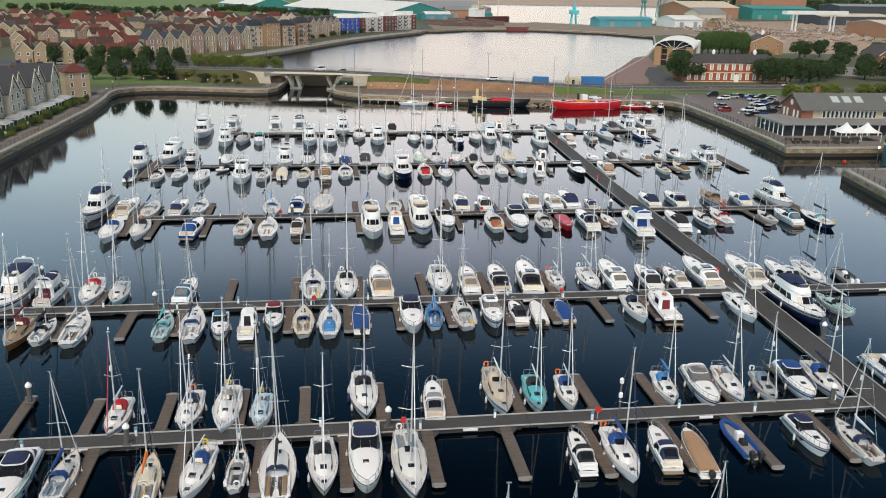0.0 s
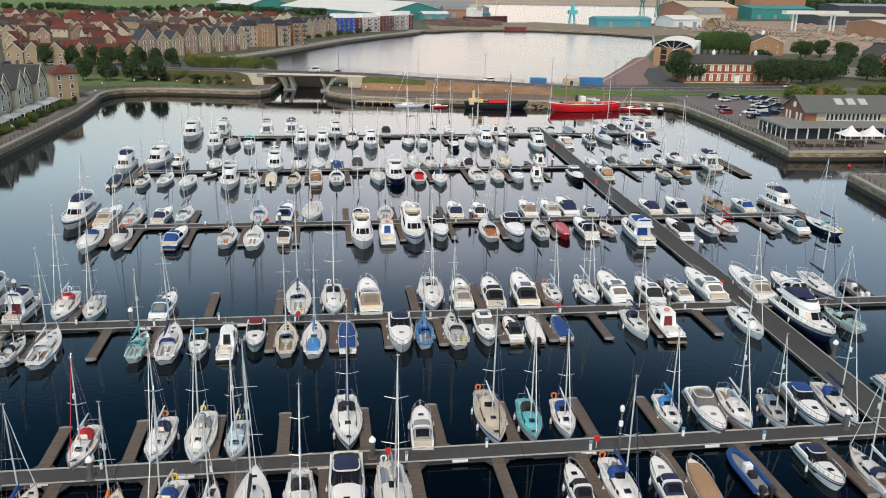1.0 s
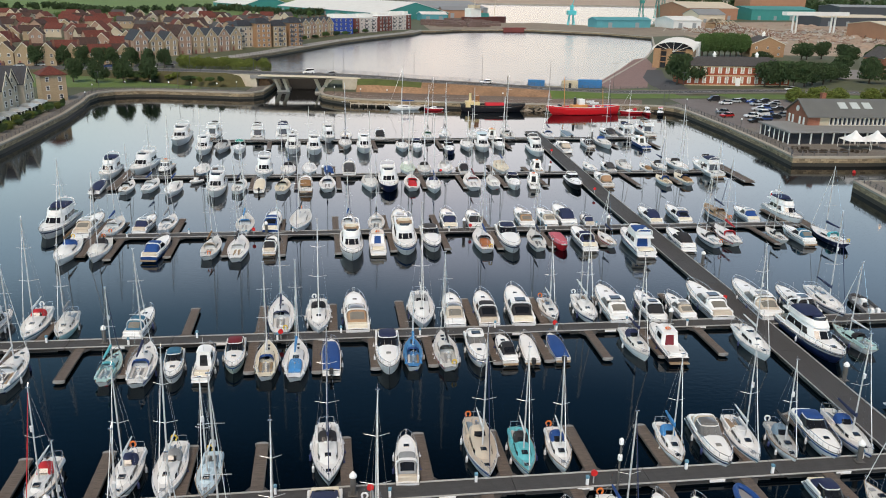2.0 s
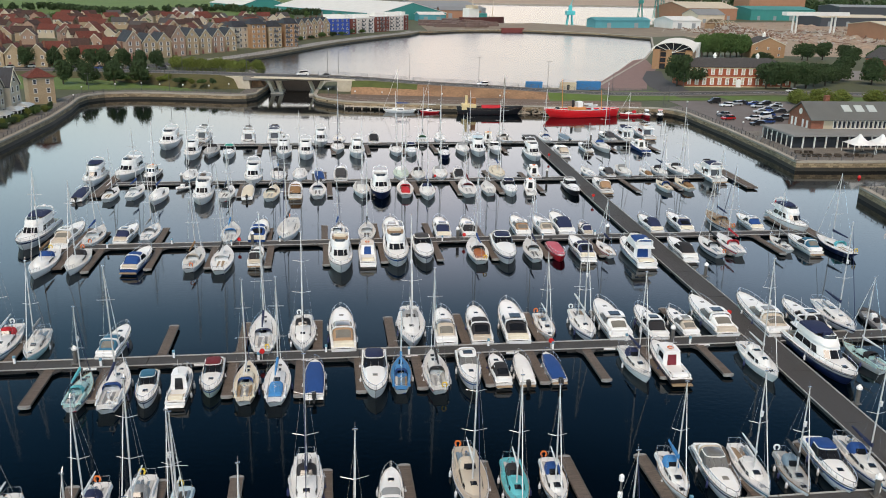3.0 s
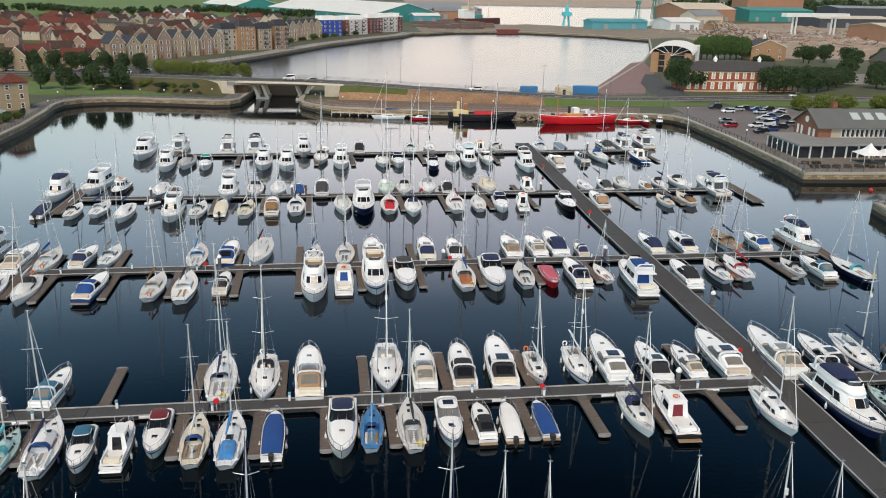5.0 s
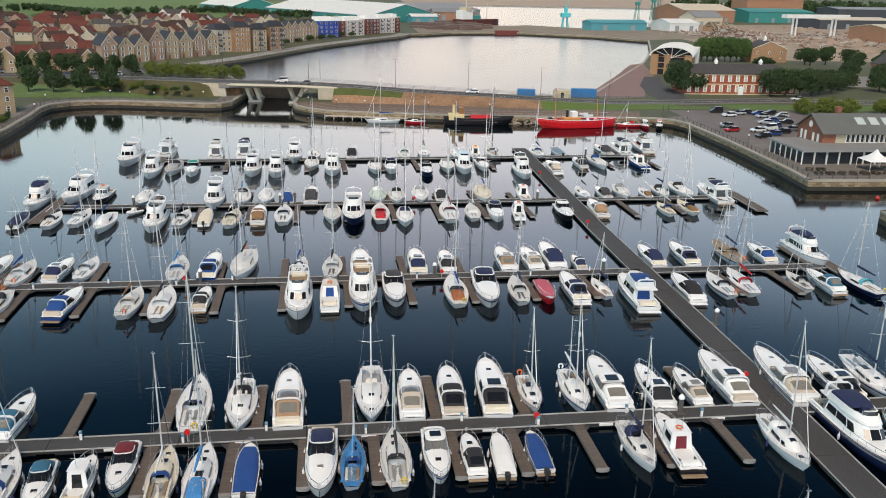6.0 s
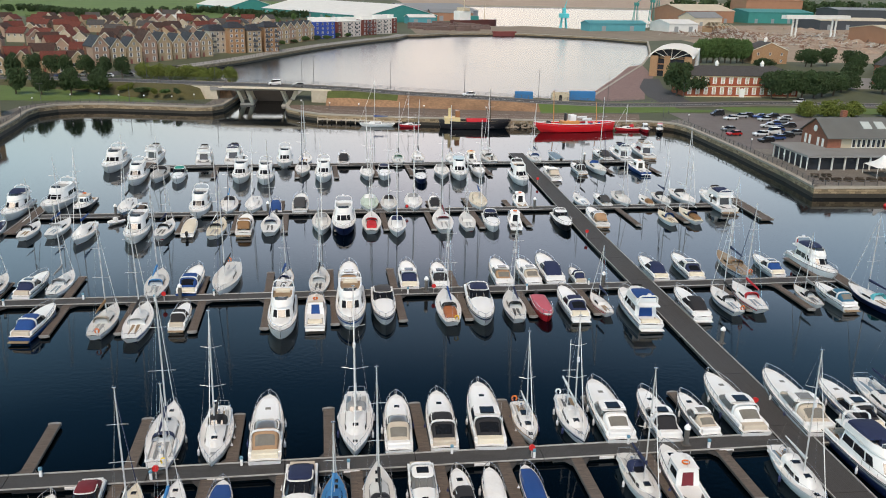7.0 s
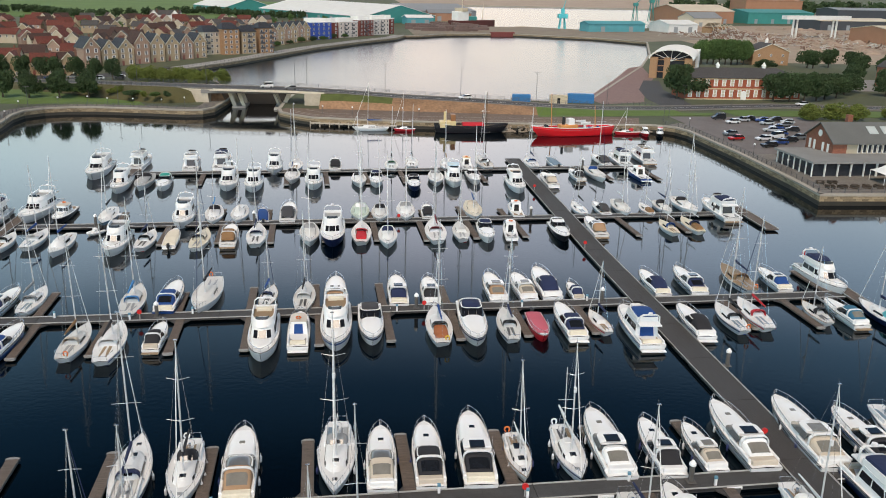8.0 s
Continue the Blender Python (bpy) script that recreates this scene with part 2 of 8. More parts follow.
def ground_material():
    """Grass, worn earth and paving in one sheet."""
    m = mat("town_ground", (0.075, 0.085, 0.045), 0.9, spread=0.35, grain=0.2, size=22.0, bump=0.05, bump_size=0.8)
    return m


def ground_sheet():
    bm = bmesh.new()
    edges = []
    for loop in ([(-1800, -900), (2600, -900), (2600, 4200), (-1800, 4200)], BASIN, HARBOUR):
        vs = [bm.verts.new((x, y, QUAY)) for x, y in loop]
        edges += [bm.edges.new((a, b)) for a, b in zip(vs, vs[1:] + vs[:1])]
    bmesh.ops.triangle_fill(bm, use_beauty=True, use_dissolve=False, edges=edges, normal=(0, 0, 1))
    me = bpy.data.meshes.new("ground")
    bm.to_mesh(me)
    bm.free()
    me.materials.append(ground_material())
    return tagged(new("ground", me), "grass and worn earth of the town behind the quays", "ground", kind="structure")


ground_sheet()

STONE = banded("quay_stone", (0.40, 0.30, 0.19), (0.30, 0.28, 0.25), 1.3, 0.45, amount=0.55, relief=0.05)
COPING = mat("coping_stone", (0.36, 0.325, 0.275), 0.85, spread=0.2, grain=0.15, size=3, bump=0.02)
WEED = mat("tide_band", (0.035, 0.03, 0.022), 0.6, spread=0.3, grain=0.2, size=2)


def wall_along(name, pts, z0, z1, thick, material, label, out=0.02):
    """A wall that follows a line, its face turned to the left of the way."""
    s = Shape()
    for (x0, y0), (x1, y1) in zip(pts, pts[1:]):
        d = Vector((x1 - x0, y1 - y0)).normalized()
        n = Vector((-d.y, d.x))
        a, b = Vector((x0, y0)) - n * out, Vector((x1, y1)) - n * out
        c, e = b + n * thick, a + n * thick
        s.loft([[(p.x, p.y, z0) for p in (a, b, c, e)], [(p.x, p.y, z1) for p in (a, b, c, e)]], True, True)
    return tagged(make(name, s, material), label, name.split("_")[0], kind="structure")


LOOP = BASIN + BASIN[:1]
wall_along("quay_wall", LOOP, -1.5, QUAY - 0.25, 1.0, STONE, "weathered sandstone quay wall rising from the water")
wall_along("quay_tide_band", LOOP, -0.6, 0.85, 0.5, WEED, "dark weed band along the foot of the quay wall", 0.06)
wall_along("quay_coping", LOOP, QUAY - 0.25, QUAY + 0.18, 1.1, COPING, "pale stone coping along the quay edge", 0.10)
wall_along("harbour_wall", HARBOUR + HARBOUR[:1], -1.5, QUAY + 0.1, 1.5, COPING, "pale stone wall of the outer harbour")

# ---- pontoons ----
PLANK = banded("pontoon_deck", (0.068, 0.067, 0.068), (0.45, 0.45, 0.45), 2.4, 0.16, 0.8, 0.012, "XY", amount=0.16, relief=0.01)
FPLANK = banded("finger_deck", (0.155, 0.122, 0.103), (0.4, 0.4, 0.4), 1.6, 0.15, 0.85, 0.012, "XY", amount=0.35, relief=0.01)
MPLANK = banded("walkway_deck", (0.062, 0.060, 0.061), (0.5, 0.5, 0.5), 5.0, 0.16, 0.8, 0.012, "XY", amount=0.12, relief=0.01)
KERB = mat("kerb_timber", (0.38, 0.375, 0.365), 0.7, spread=0.15, grain=0.15, size=2)
FLOAT = mat("pontoon_float", (0.09, 0.085, 0.08), 0.8, spread=0.3)
PILE = mat("pile_steel", (0.10, 0.095, 0.09), 0.6, spread=0.3, grain=0.2)
CAP = mat("pile_cap", (0.82, 0.82, 0.82), 0.5)


def walkway(x0, y0, x1, y1, wide, material, label):
    """A floating walkway: deck sections, edge kerbs and floats below."""
    d = Vector((x1 - x0, y1 - y0))
    long, ang = d.length, math.degrees(math.atan2(d.y, d.x))
    top = holder("pontoon", pose(x0, y0, 0, 0, 0, ang), label, "pontoon", "pontoons", "structure")
    n = max(1, round(long / 11.5))
    step, h = long / n, wide / 2
    for i in range(n):
        a, b = i * step + 0.03, (i + 1) * step - 0.03
        make("deck", Shape().box(a, b, -h, h, 0.22, 0.48), material, top)
        make("kerb", Shape().box(a, b, h - 0.07, h + 0.04, 0.485, 0.60, 0.02), KERB, top, "pale timber edge")
        make("kerb", Shape().box(a, b, -h - 0.04, -h + 0.07, 0.485, 0.60, 0.02), KERB, top, "pale timber edge")
        if y0 < 125:
            make("float", Shape().box(a + 0.8, b - 0.8, -h + 0.15, h - 0.15, -0.3, 0.215), FLOAT, top)
        p = a + step * 0.5
        if y0 < 125:
            make("rubbing_pad", Shape().box(p - 0.7, p + 0.7, -h - 0.12, -h - 0.045, 0.25, 0.5, 0.02), CAP, top, "white rubbing pad")
    return top


def finger(x, y, long, sign, slope):
    """A finger pontoon with a rounded end, hung on a walkway at its root."""
    top = holder("finger_pontoon", pose(x, y, 0, 0, 0, math.degrees(slope) + (0 if sign > 0 else 180)), "narrow weathered timber finger pontoon beside moored boats", "pontoon", "finger pontoons")
    w = 0.52
    make("deck", Shape().box(-w, w, 0.06, long - 0.35, 0.2, 0.44), FPLANK, top)
    make("end_fender", Shape().prism([(-w - 0.09, long - 0.34), (w + 0.09, long - 0.34), (w + 0.08, long - 0.2), (w * 0.75, long - 0.05), (w * 0.4, long), (-w * 0.4, long), (-w * 0.75, long - 0.05), (-w - 0.08, long - 0.2)], 0.2, 0.47), mat("scuffed_fender", (0.25, 0.245, 0.24), 0.7, spread=0.25, grain=0.2), top, "scuffed pale end fender")
    if y < 125:
        make("edge_board", Shape().box(w + 0.004, w + 0.07, 0.3, long - 0.4, 0.25, 0.5), FLOAT, top)
    if y < 160:
        make("bracket", Shape().loft([[(-1.25, 0.06, 0.22), (1.25, 0.06, 0.22), (w, 1.1, 0.22), (-w, 1.1, 0.22)], [(-1.25, 0.06, 0.36), (1.25, 0.06, 0.36), (w, 1.1, 0.36), (-w, 1.1, 0.36)]], True, True), PLANK, top)
    return top


def fingers(y0, slope, sign, row, half=1.12):
    for x, long in row:
        finger(x, y0 + slope * x + sign * half, max(long - half, 5.0), sign, slope)


def pile(x, y, high=3.0):
    top = holder("mooring_pile", pose(x, y, 0), "round steel mooring pile with a white cap", "mooring pile", "mooring piles")
    make("post", Shape().tube((0, 0, -2), (0, 0, high - 0.3), 0.24, 0.24, 12), PILE, top, smooth=True)
    make("cap", Shape().tube((0, 0, high - 0.3), (0, 0, high - 0.1), 0.31, 0.31, 12).tube((0, 0, high - 0.1), (0, 0, high + 0.2), 0.31, 0.08, 12), CAP, top, "white cone cap", True)
    make("collar", Shape().box(-0.40, 0.40, -0.40, 0.40, 0.55, 0.62, 0.03), PILE, top)


def lamp_pile(x, y):
    """A slender pile that carries two white lamps."""
    top = holder("lamp_pile", pose(x, y, 0), "slender steel pile with two white lamps", "mooring pile")
    make("post", Shape().tube((0, 0, -2), (0, 0, 4.6), 0.10, 0.08, 10), PILE, top, smooth=True)
    for z in (3.1, 4.6):
        make("lamp", Shape().tube((0, 0, z), (0, 0, z + 0.42), 0.2, 0.2, 10).tube((0, 0, z + 0.42), (0, 0, z + 0.55), 0.2, 0.08, 10), CAP, top, "white lamp housing", True)


def pedestal(x, y):
    top = holder("service_pedestal", pose(x, y, 0.48), "small blue and white power pedestal on the pontoon", "pedestal", "power pedestals")
    make("column", Shape().box(-0.11, 0.11, -0.10, 0.10, 0, 0.65, 0.03), CAP, top)
    make("head", Shape().box(-0.14, 0.14, -0.12, 0.12, 0.652, 0.92, 0.05), mat("pedestal_blue", (0.10, 0.26, 0.36), 0.5), top, "blue lamp head")


def lifering(x, y):
    top = holder("lifebuoy_stand", pose(x, y, 0.48), "bright red lifebuoy housing on a post", "lifebuoy", "lifebuoys")
    make("post", Shape().box(-0.05, 0.05, -0.05, 0.05, 0, 1.0), KERB, top)
    make("housing", Shape().tube((0, -0.12, 1.0), (0, 0.12, 1.0), 0.30, 0.26, 12), mat("lifebuoy_red", (0.62, 0.02, 0.02), 0.5), top, smooth=True)


ROWS = [("timber walkway pontoon with pale kerbs and finger berths", 71.05, 0.042, -90, 51.55), ("timber walkway pontoon with pale kerbs and finger berths", 104.0, 0.036, -100, 51.35),
        ("timber walkway pontoon with pale kerbs and finger berths", 147.0, 0.039, -37.5, 50.7), ("timber walkway pontoon with pale kerbs and finger berths", 190.0, 0.046, -44, 50.15), ("timber walkway pontoon with pale kerbs and finger berths", 231.6, 0.06, -34, 50.1)]
for label, y0, slope, xa, xb in ROWS:
    walkway(xa, y0 + slope * xa, xb, y0 + slope * xb, 2.24, PLANK, label)
for y0, slope, xa, xb in ((104.0, 0.036, 55.25, 92.0), (147.0, 0.039, 54.5, 82.0), (190.0, 0.046, 54.0, 86.5), (231.6, 0.06, 53.95, 83.0)):
    walkway(xa, y0 + slope * xa, xb, y0 + slope * xb, 2.24, PLANK, "short timber walkway pontoon east of the main walkway")
for xa, ya, xb, yb in ((54.1, -30, 53.2, 120), (53.2, 120.06, 52.12, 172), (52.12, 172.06, 52.0, 246)):
    walkway(xa, ya, xb, yb, 3.62, MPLANK, "broad grey main walkway pontoon")
# hammerheads at the outer ends
walkway(-38.9, 135.5, -38.9, 156, 2.0, FPLANK, "timber hammerhead at the end of a pontoon")
walkway(-45.3, 178, -45.3, 197, 2.0, FPLANK, "timber hammerhead at the end of a pontoon")
walkway(-35.3, 222, -35.3, 238, 2.0, FPLANK, "timber hammerhead at the end of a pontoon")
walkway(88.0, 183, 88.0, 203, 2.4, FPLANK, "timber hammerhead at the end of a pontoon")
walkway(83.4, 142.5, 83.4, 159.5, 2.0, FPLANK, "timber hammerhead at the end of a pontoon")
fingers(71.05, 0.042, 1, [(-32.5, 9.9), (-25.6, 8.6), (-18.7, 9.1), (-11.6, 9.3), (-5.4, 9.2), (2.1, 9.4), (8.9, 9.5), (15.8, 9.3), (23.4, 9.4), (30.4, 8.9), (38.1, 9.5), (46.2, 9.5)])
fingers(71.05, 0.042, -1, [(-23.7, 10.2), (-15.9, 9.8), (-9.0, 10.0), (-1.5, 10.1), (6.2, 10.2), (13.7, 10.0), (21.3, 10.4), (29.0, 10.3), (36.5, 10.7), (44.2, 10.4)])
fingers(104.0, 0.036, 1, [(-44.2, 8.3), (-33.6, 7.0), (-17.3, 10.3), (-8.7, 10.4), (-0.0, 10.4), (8.7, 10.8), (17.4, 11.0), (26.4, 10.8), (35.5, 10.7), (45.0, 10.8)])
fingers(104.0, 0.036, -1, [(-35.5, 9.3), (-28.4, 9.6), (-22.3, 8.9), (-9.0, 9.2), (-1.7, 9.7), (4.7, 9.4), (11.1, 9.2), (18.4, 9.2), (24.3, 9.2), (31.1, 9.2), (37.7, 9.2), (45.0, 9.2)])
fingers(147.0, 0.039, 1, [(-36.1, 8.4), (-27.0, 10.2), (-9.8, 8.8), (-0.7, 10.0), (7.8, 10.5), (16.7, 10.2), (25.3, 8.5), (80.6, 10.5)])
fingers(147.0, 0.039, -1, [(-34.7, 11.9), (-26.1, 11.3), (-17.6, 11.3), (-9.0, 11.5), (-0.4, 11.3), (8.3, 10.7), (16.9, 10.3), (25.4, 10.6), (33.9, 10.4), (42.6, 10.3), (63.7, 10.8), (72.3, 11.3)])
fingers(190.0, 0.046, 1, [(-27.9, 9.2), (-10.7, 10.0), (-2.3, 9.0), (15.9, 6.1), (25.9, 7.0), (33.3, 9.0), (41.0, 6.8)])
fingers(190.0, 0.046, -1, [(-18.7, 11.9), (-9.7, 11.4), (-1.2, 12.1), (7.8, 12.2), (16.3, 12.2), (24.6, 12.9), (33.2, 12.3), (41.8, 12.0), (61.8, 12.9), (71.5, 11.6)])
fingers(231.6, 0.06, 1, [])
fingers(231.6, 0.06, -1, [(-19.5, 11.3), (-1.7, 12.6), (6.8, 13.2), (15.4, 12.8), (23.5, 12.3), (41.0, 13.0), (69.6, 12.9), (80.7, 13.6)])
lamp_pile(24.9, 70.8)
for px, py in ((-32.5, 76.6), (-21, 67.9), (2.6, 69.6), (-26, 101.6), (-43.5, 112.5), (55.3, 126.65), (55.65, 87.6), (48, 71.8), (-12, 144.8), (46.5, 147.3), (21, 146.2), (-31, 186.9), (-4.5, 188.4), (45.5, 190.4), (-14, 232.3), (67, 234.3), (81.5, 192.3), (44, 232.8), (42, 104.0)):
    pile(px, py + 1.45, 2.5)
for y0, slope, xa, xb in ((71.05, 0.042, -30, 49), (104.0, 0.036, -42, 49), (147.0, 0.039, -34, 49)):
    for i in range(int((xb - xa) / 8.6) + 1):
        xx = xa + 8.6 * i + (i * 37 % 5) * 0.4
        pedestal(xx, y0 + slope * xx + (0.72 if i % 2 else -0.72))
for lx, ly in ((4, 70.6), (23, 71.5), (-6, 103.2), (27, 104.4), (51.85, 112), (-14, 145.8), (22, 147.2), (50.65, 173), (50.6, 213), (21, 190.4)):
    lifering(lx, ly)

# ---- boats ----
# each boat is built with its bow to +y, its waterline at z = 0
RND = random.Random(7)


def stations(L, B, h, kind, n=13):
    """Half beam, height and place of the gunwale at each station from stern to bow."""
    out = []
    for i in range(n):
        v = i / (n - 1)
        v = 1 - (1 - v) ** 1.35
        if kind == "sail":
            w = 0.52 + 0.48 * math.sin(min(v / 0.45, 1) * math.pi / 2) if v < 0.45 else 1 - ((v - 0.45) / 0.55) ** 2.1
            top = h * (1.0 - 0.12 * math.sin(v * math.pi * 0.8) + 0.28 * v * v)
        elif kind == "double":
            w = 1 - abs((v - 0.48) / 0.52) ** 2.3
            top = h * (0.95 + 0.9 * (v - 0.42) ** 2)
        else:
            w = 0.92 + 0.08 * min(v / 0.35, 1) if v < 0.45 else (1 - ((v - 0.45) / 0.55) ** 2.5) ** 0.60
            top = h * (0.76 + 0.42 * v ** 1.4)
        out.append((-L / 2 + v * L, max(w * B / 2, 0.025), top, v))
    return out


def hull_parts(top, L, B, h, kind, color, deck, stripe, boot="navy"):
    st = stations(L, B, h, kind)
    rake = 0.10 * L if kind == "sail" else 0.10 * L
    s = Shape()
    rings = []
    for y, w, z, v in st:
        k = rake * v ** 3
        c = (0.085 if kind == "sail" else 0.02) * L * (1 - v) ** 6
        half = [(w, y, z), (w * (0.97 if kind == "sail" else 0.97), y - k * 0.3 + c * 0.45, z * 0.62), (w * (0.86 if kind == "sail" else 0.88), y - k * 0.8 + c, 0.14), (w * 0.68, y - k * 0.95 + c, -0.12), (w * 0.4, y - k + c, -0.4)]
        rings.append(half + [(-x, yy, zz) for x, yy, zz in reversed(half)])
    s.loft(rings, True, False, closed=False)
    make("hull", s, gelcoat(color), top, smooth=True)
    b = Shape()
    for side in (1, -1):
        b.loft([[(side * r[2][0] * 1.012, r[2][1], 0.20), (side * r[3][0] * 1.012 + side * 0.004, r[3][1], -0.1)] for r in rings], closed=False)
    b.loft([[(rings[0][2][0], rings[0][2][1] - 0.012, 0.2), (-rings[0][2][0], rings[0][2][1] - 0.012, 0.2)], [(rings[0][3][0], rings[0][3][1] - 0.012, -0.1), (-rings[0][3][0], rings[0][3][1] - 0.012, -0.1)]], closed=False)
    make("boot_top", b, gelcoat(boot), top, "dark band at the waterline")
    if stripe:
        b = Shape()
        for side in (1, -1):
            b.loft([[(side * (w * 0.992 + 0.006), y - rake * v ** 3 * 0.06, z * 0.90), (side * (w * 0.975 + 0.006), y - rake * v ** 3 * 0.14, z * 0.74)] for y, w, z, v in st], closed=False)
        make("stripe", b, gelcoat(stripe), top, stripe.replace("_", " ") + " stripe along the hull")
    d = Shape()
    d.loft([[(w * 1.01, y, z - 0.02), (w * 0.97, y, z + 0.05), (w * 0.90, y, z + 0.02), (0, y, z + 0.06 + 0.03 * B * w / B), (-w * 0.90, y, z + 0.02), (-w * 0.97, y, z + 0.05), (-w * 1.01, y, z - 0.02)] for y, w, z, v in st], closed=False)
    make("deck", d, deckpaint(deck), top, smooth=True)
    if kind != "double":
        line = [(w * 1.0, y, z + 0.05) for y, w, z, v in st]
        make("toe_rail", Shape().path(line + [(-a, b, c) for a, b, c in reversed(line)], 0.035, 4), ALLOY if kind == "sail" and L > 8 else deckpaint("teak") if kind == "sail" else RUBBER, top, "narrow rail along the deck edge")
    return st


def at(st, v):
    """Half beam and height of the gunwale at the share v of the length."""
    for a, b in zip(st, st[1:]):
        if v <= b[3]:
            k = (v - a[3]) / (b[3] - a[3])
            return a[0] + k * (b[0] - a[0]), a[1] + k * (b[1] - a[1]), a[2] + k * (b[2] - a[2])
    return st[-1][:3]


def house_rings(y0, y1, w0, w1, z0, z1, front, aft, inset, crown=0.08):
    """Rings of a cabin: rounded at the front, sloping walls, crowned roof."""
    def ring(z, f, ins):
        ya, yb, a, b = y0 + aft * f, y1 - front * f, w0 - ins, w1 - ins
        m = ya + (yb - ya) * 0.62
        wm = b + (a - b) * 0.45
        return [(a, ya, z), (a, m - 0.01, z), (wm * 0.5 + a * 0.5, m + (yb - m) * 0.45, z), (b * 0.92, yb - (yb - m) * 0.12, z), (b * 0.45, yb, z), (-b * 0.45, yb, z), (-b * 0.92, yb - (yb - m) * 0.12, z),
                (-wm * 0.5 - a * 0.5, m + (yb - m) * 0.45, z), (-a, m - 0.01, z), (-a, ya, z)]
    h = z1 - z0
    return [ring(z0, 0, 0), ring(z0 + h * 0.9, 0.9, inset * 0.9), ring(z1, 1.0, inset + 0.10), ring(z1 + crown, 1.0, inset + 0.38 * w1)]


def pane(rings, i, f0, f1, a=0.06, b=0.94, off=0.025):
    """A pane set a little proud of one side of a cabin."""
    lo, hi, n = rings[0], rings[1], len(rings[0])
    p = [Vector(lo[i]), Vector(lo[(i + 1) % n]), Vector(hi[(i + 1) % n]), Vector(hi[i])]
    q = lambda u, f: (p[0].lerp(p[1], u)).lerp(p[3].lerp(p[2], u), f)
    c = [q(a, f0), q(b, f0), q(b, f1), q(a, f1)]
    nrm = (c[1] - c[0]).cross(c[3] - c[0]).normalized()
    mid = sum((Vector(v) for v in lo), Vector()) / n
    if nrm.dot(c[0] - mid) < 0:
        nrm = -nrm
    return Shape().loft([[v - nrm * 0.01 for v in c], [v + nrm * off for v in c]], False, True)


def rail(top, st, v0, v1, high, r=0.02, inset=0.93, posts=5):
    """A bow rail from one side round the stem to the other."""
    pts = []
    for i in range(posts):
        y, w, z = at(st, v0 + (v1 - v0) * i / (posts - 1))
        pts.append((w * inset, y, z))
    s = Shape()
    up = [(x, y, z + high) for x, y, z in pts]
    s.path(up + [(-x, y, z) for x, y, z in reversed(up)], r, 4)
    for p, q in zip(pts, up):
        s.tube(p, q, r * 0.8, n=4)
        s.tube((-p[0], p[1], p[2]), (-q[0], q[1], q[2]), r * 0.8, n=4)
    make("guard_rail", s, STEEL, top, "thin steel guard rail")


def fenders_on(top, st, n, rnd):
    for i in range(n):
        side = 1 if i % 2 else -1
        y, w, z = at(st, 0.2 + 0.55 * (i // 2 + 0.5) / max(1, (n + 1) // 2) + rnd.uniform(-0.04, 0.04))
        x = side * (w + 0.12)
        make("fender", Shape().loft([[(x + r * math.cos(k * math.pi / 4), y + r * math.sin(k * math.pi / 4), zz) for k in range(8)] for zz, r in ((z - 0.95, 0.04), (z - 0.86, 0.12), (z - 0.35, 0.12), (z - 0.24, 0.04), (z + 0.02, 0.012))], True, True),
             FENDER if rnd.random() < 0.7 else FENDER2, top, smooth=True)


def arc(y, w, z0, h, n=9, power=0.6):
    pts = []
    for i in range(n):
        a = math.pi * i / (n - 1)
        c, s = math.cos(a), math.sin(a)
        pts.append((w * math.copysign(abs(c) ** power, c), y, z0 + h * s ** power))
    return pts


def boat_pose(x, y, heading):
    global DETAIL
    DETAIL = 0 if y < 125 else 1 if y < 168 else 2
    return pose(x, y, 0, 0, RND.uniform(-1.2, 1.2), heading)


def words(c):
    return c.replace("_", " ")


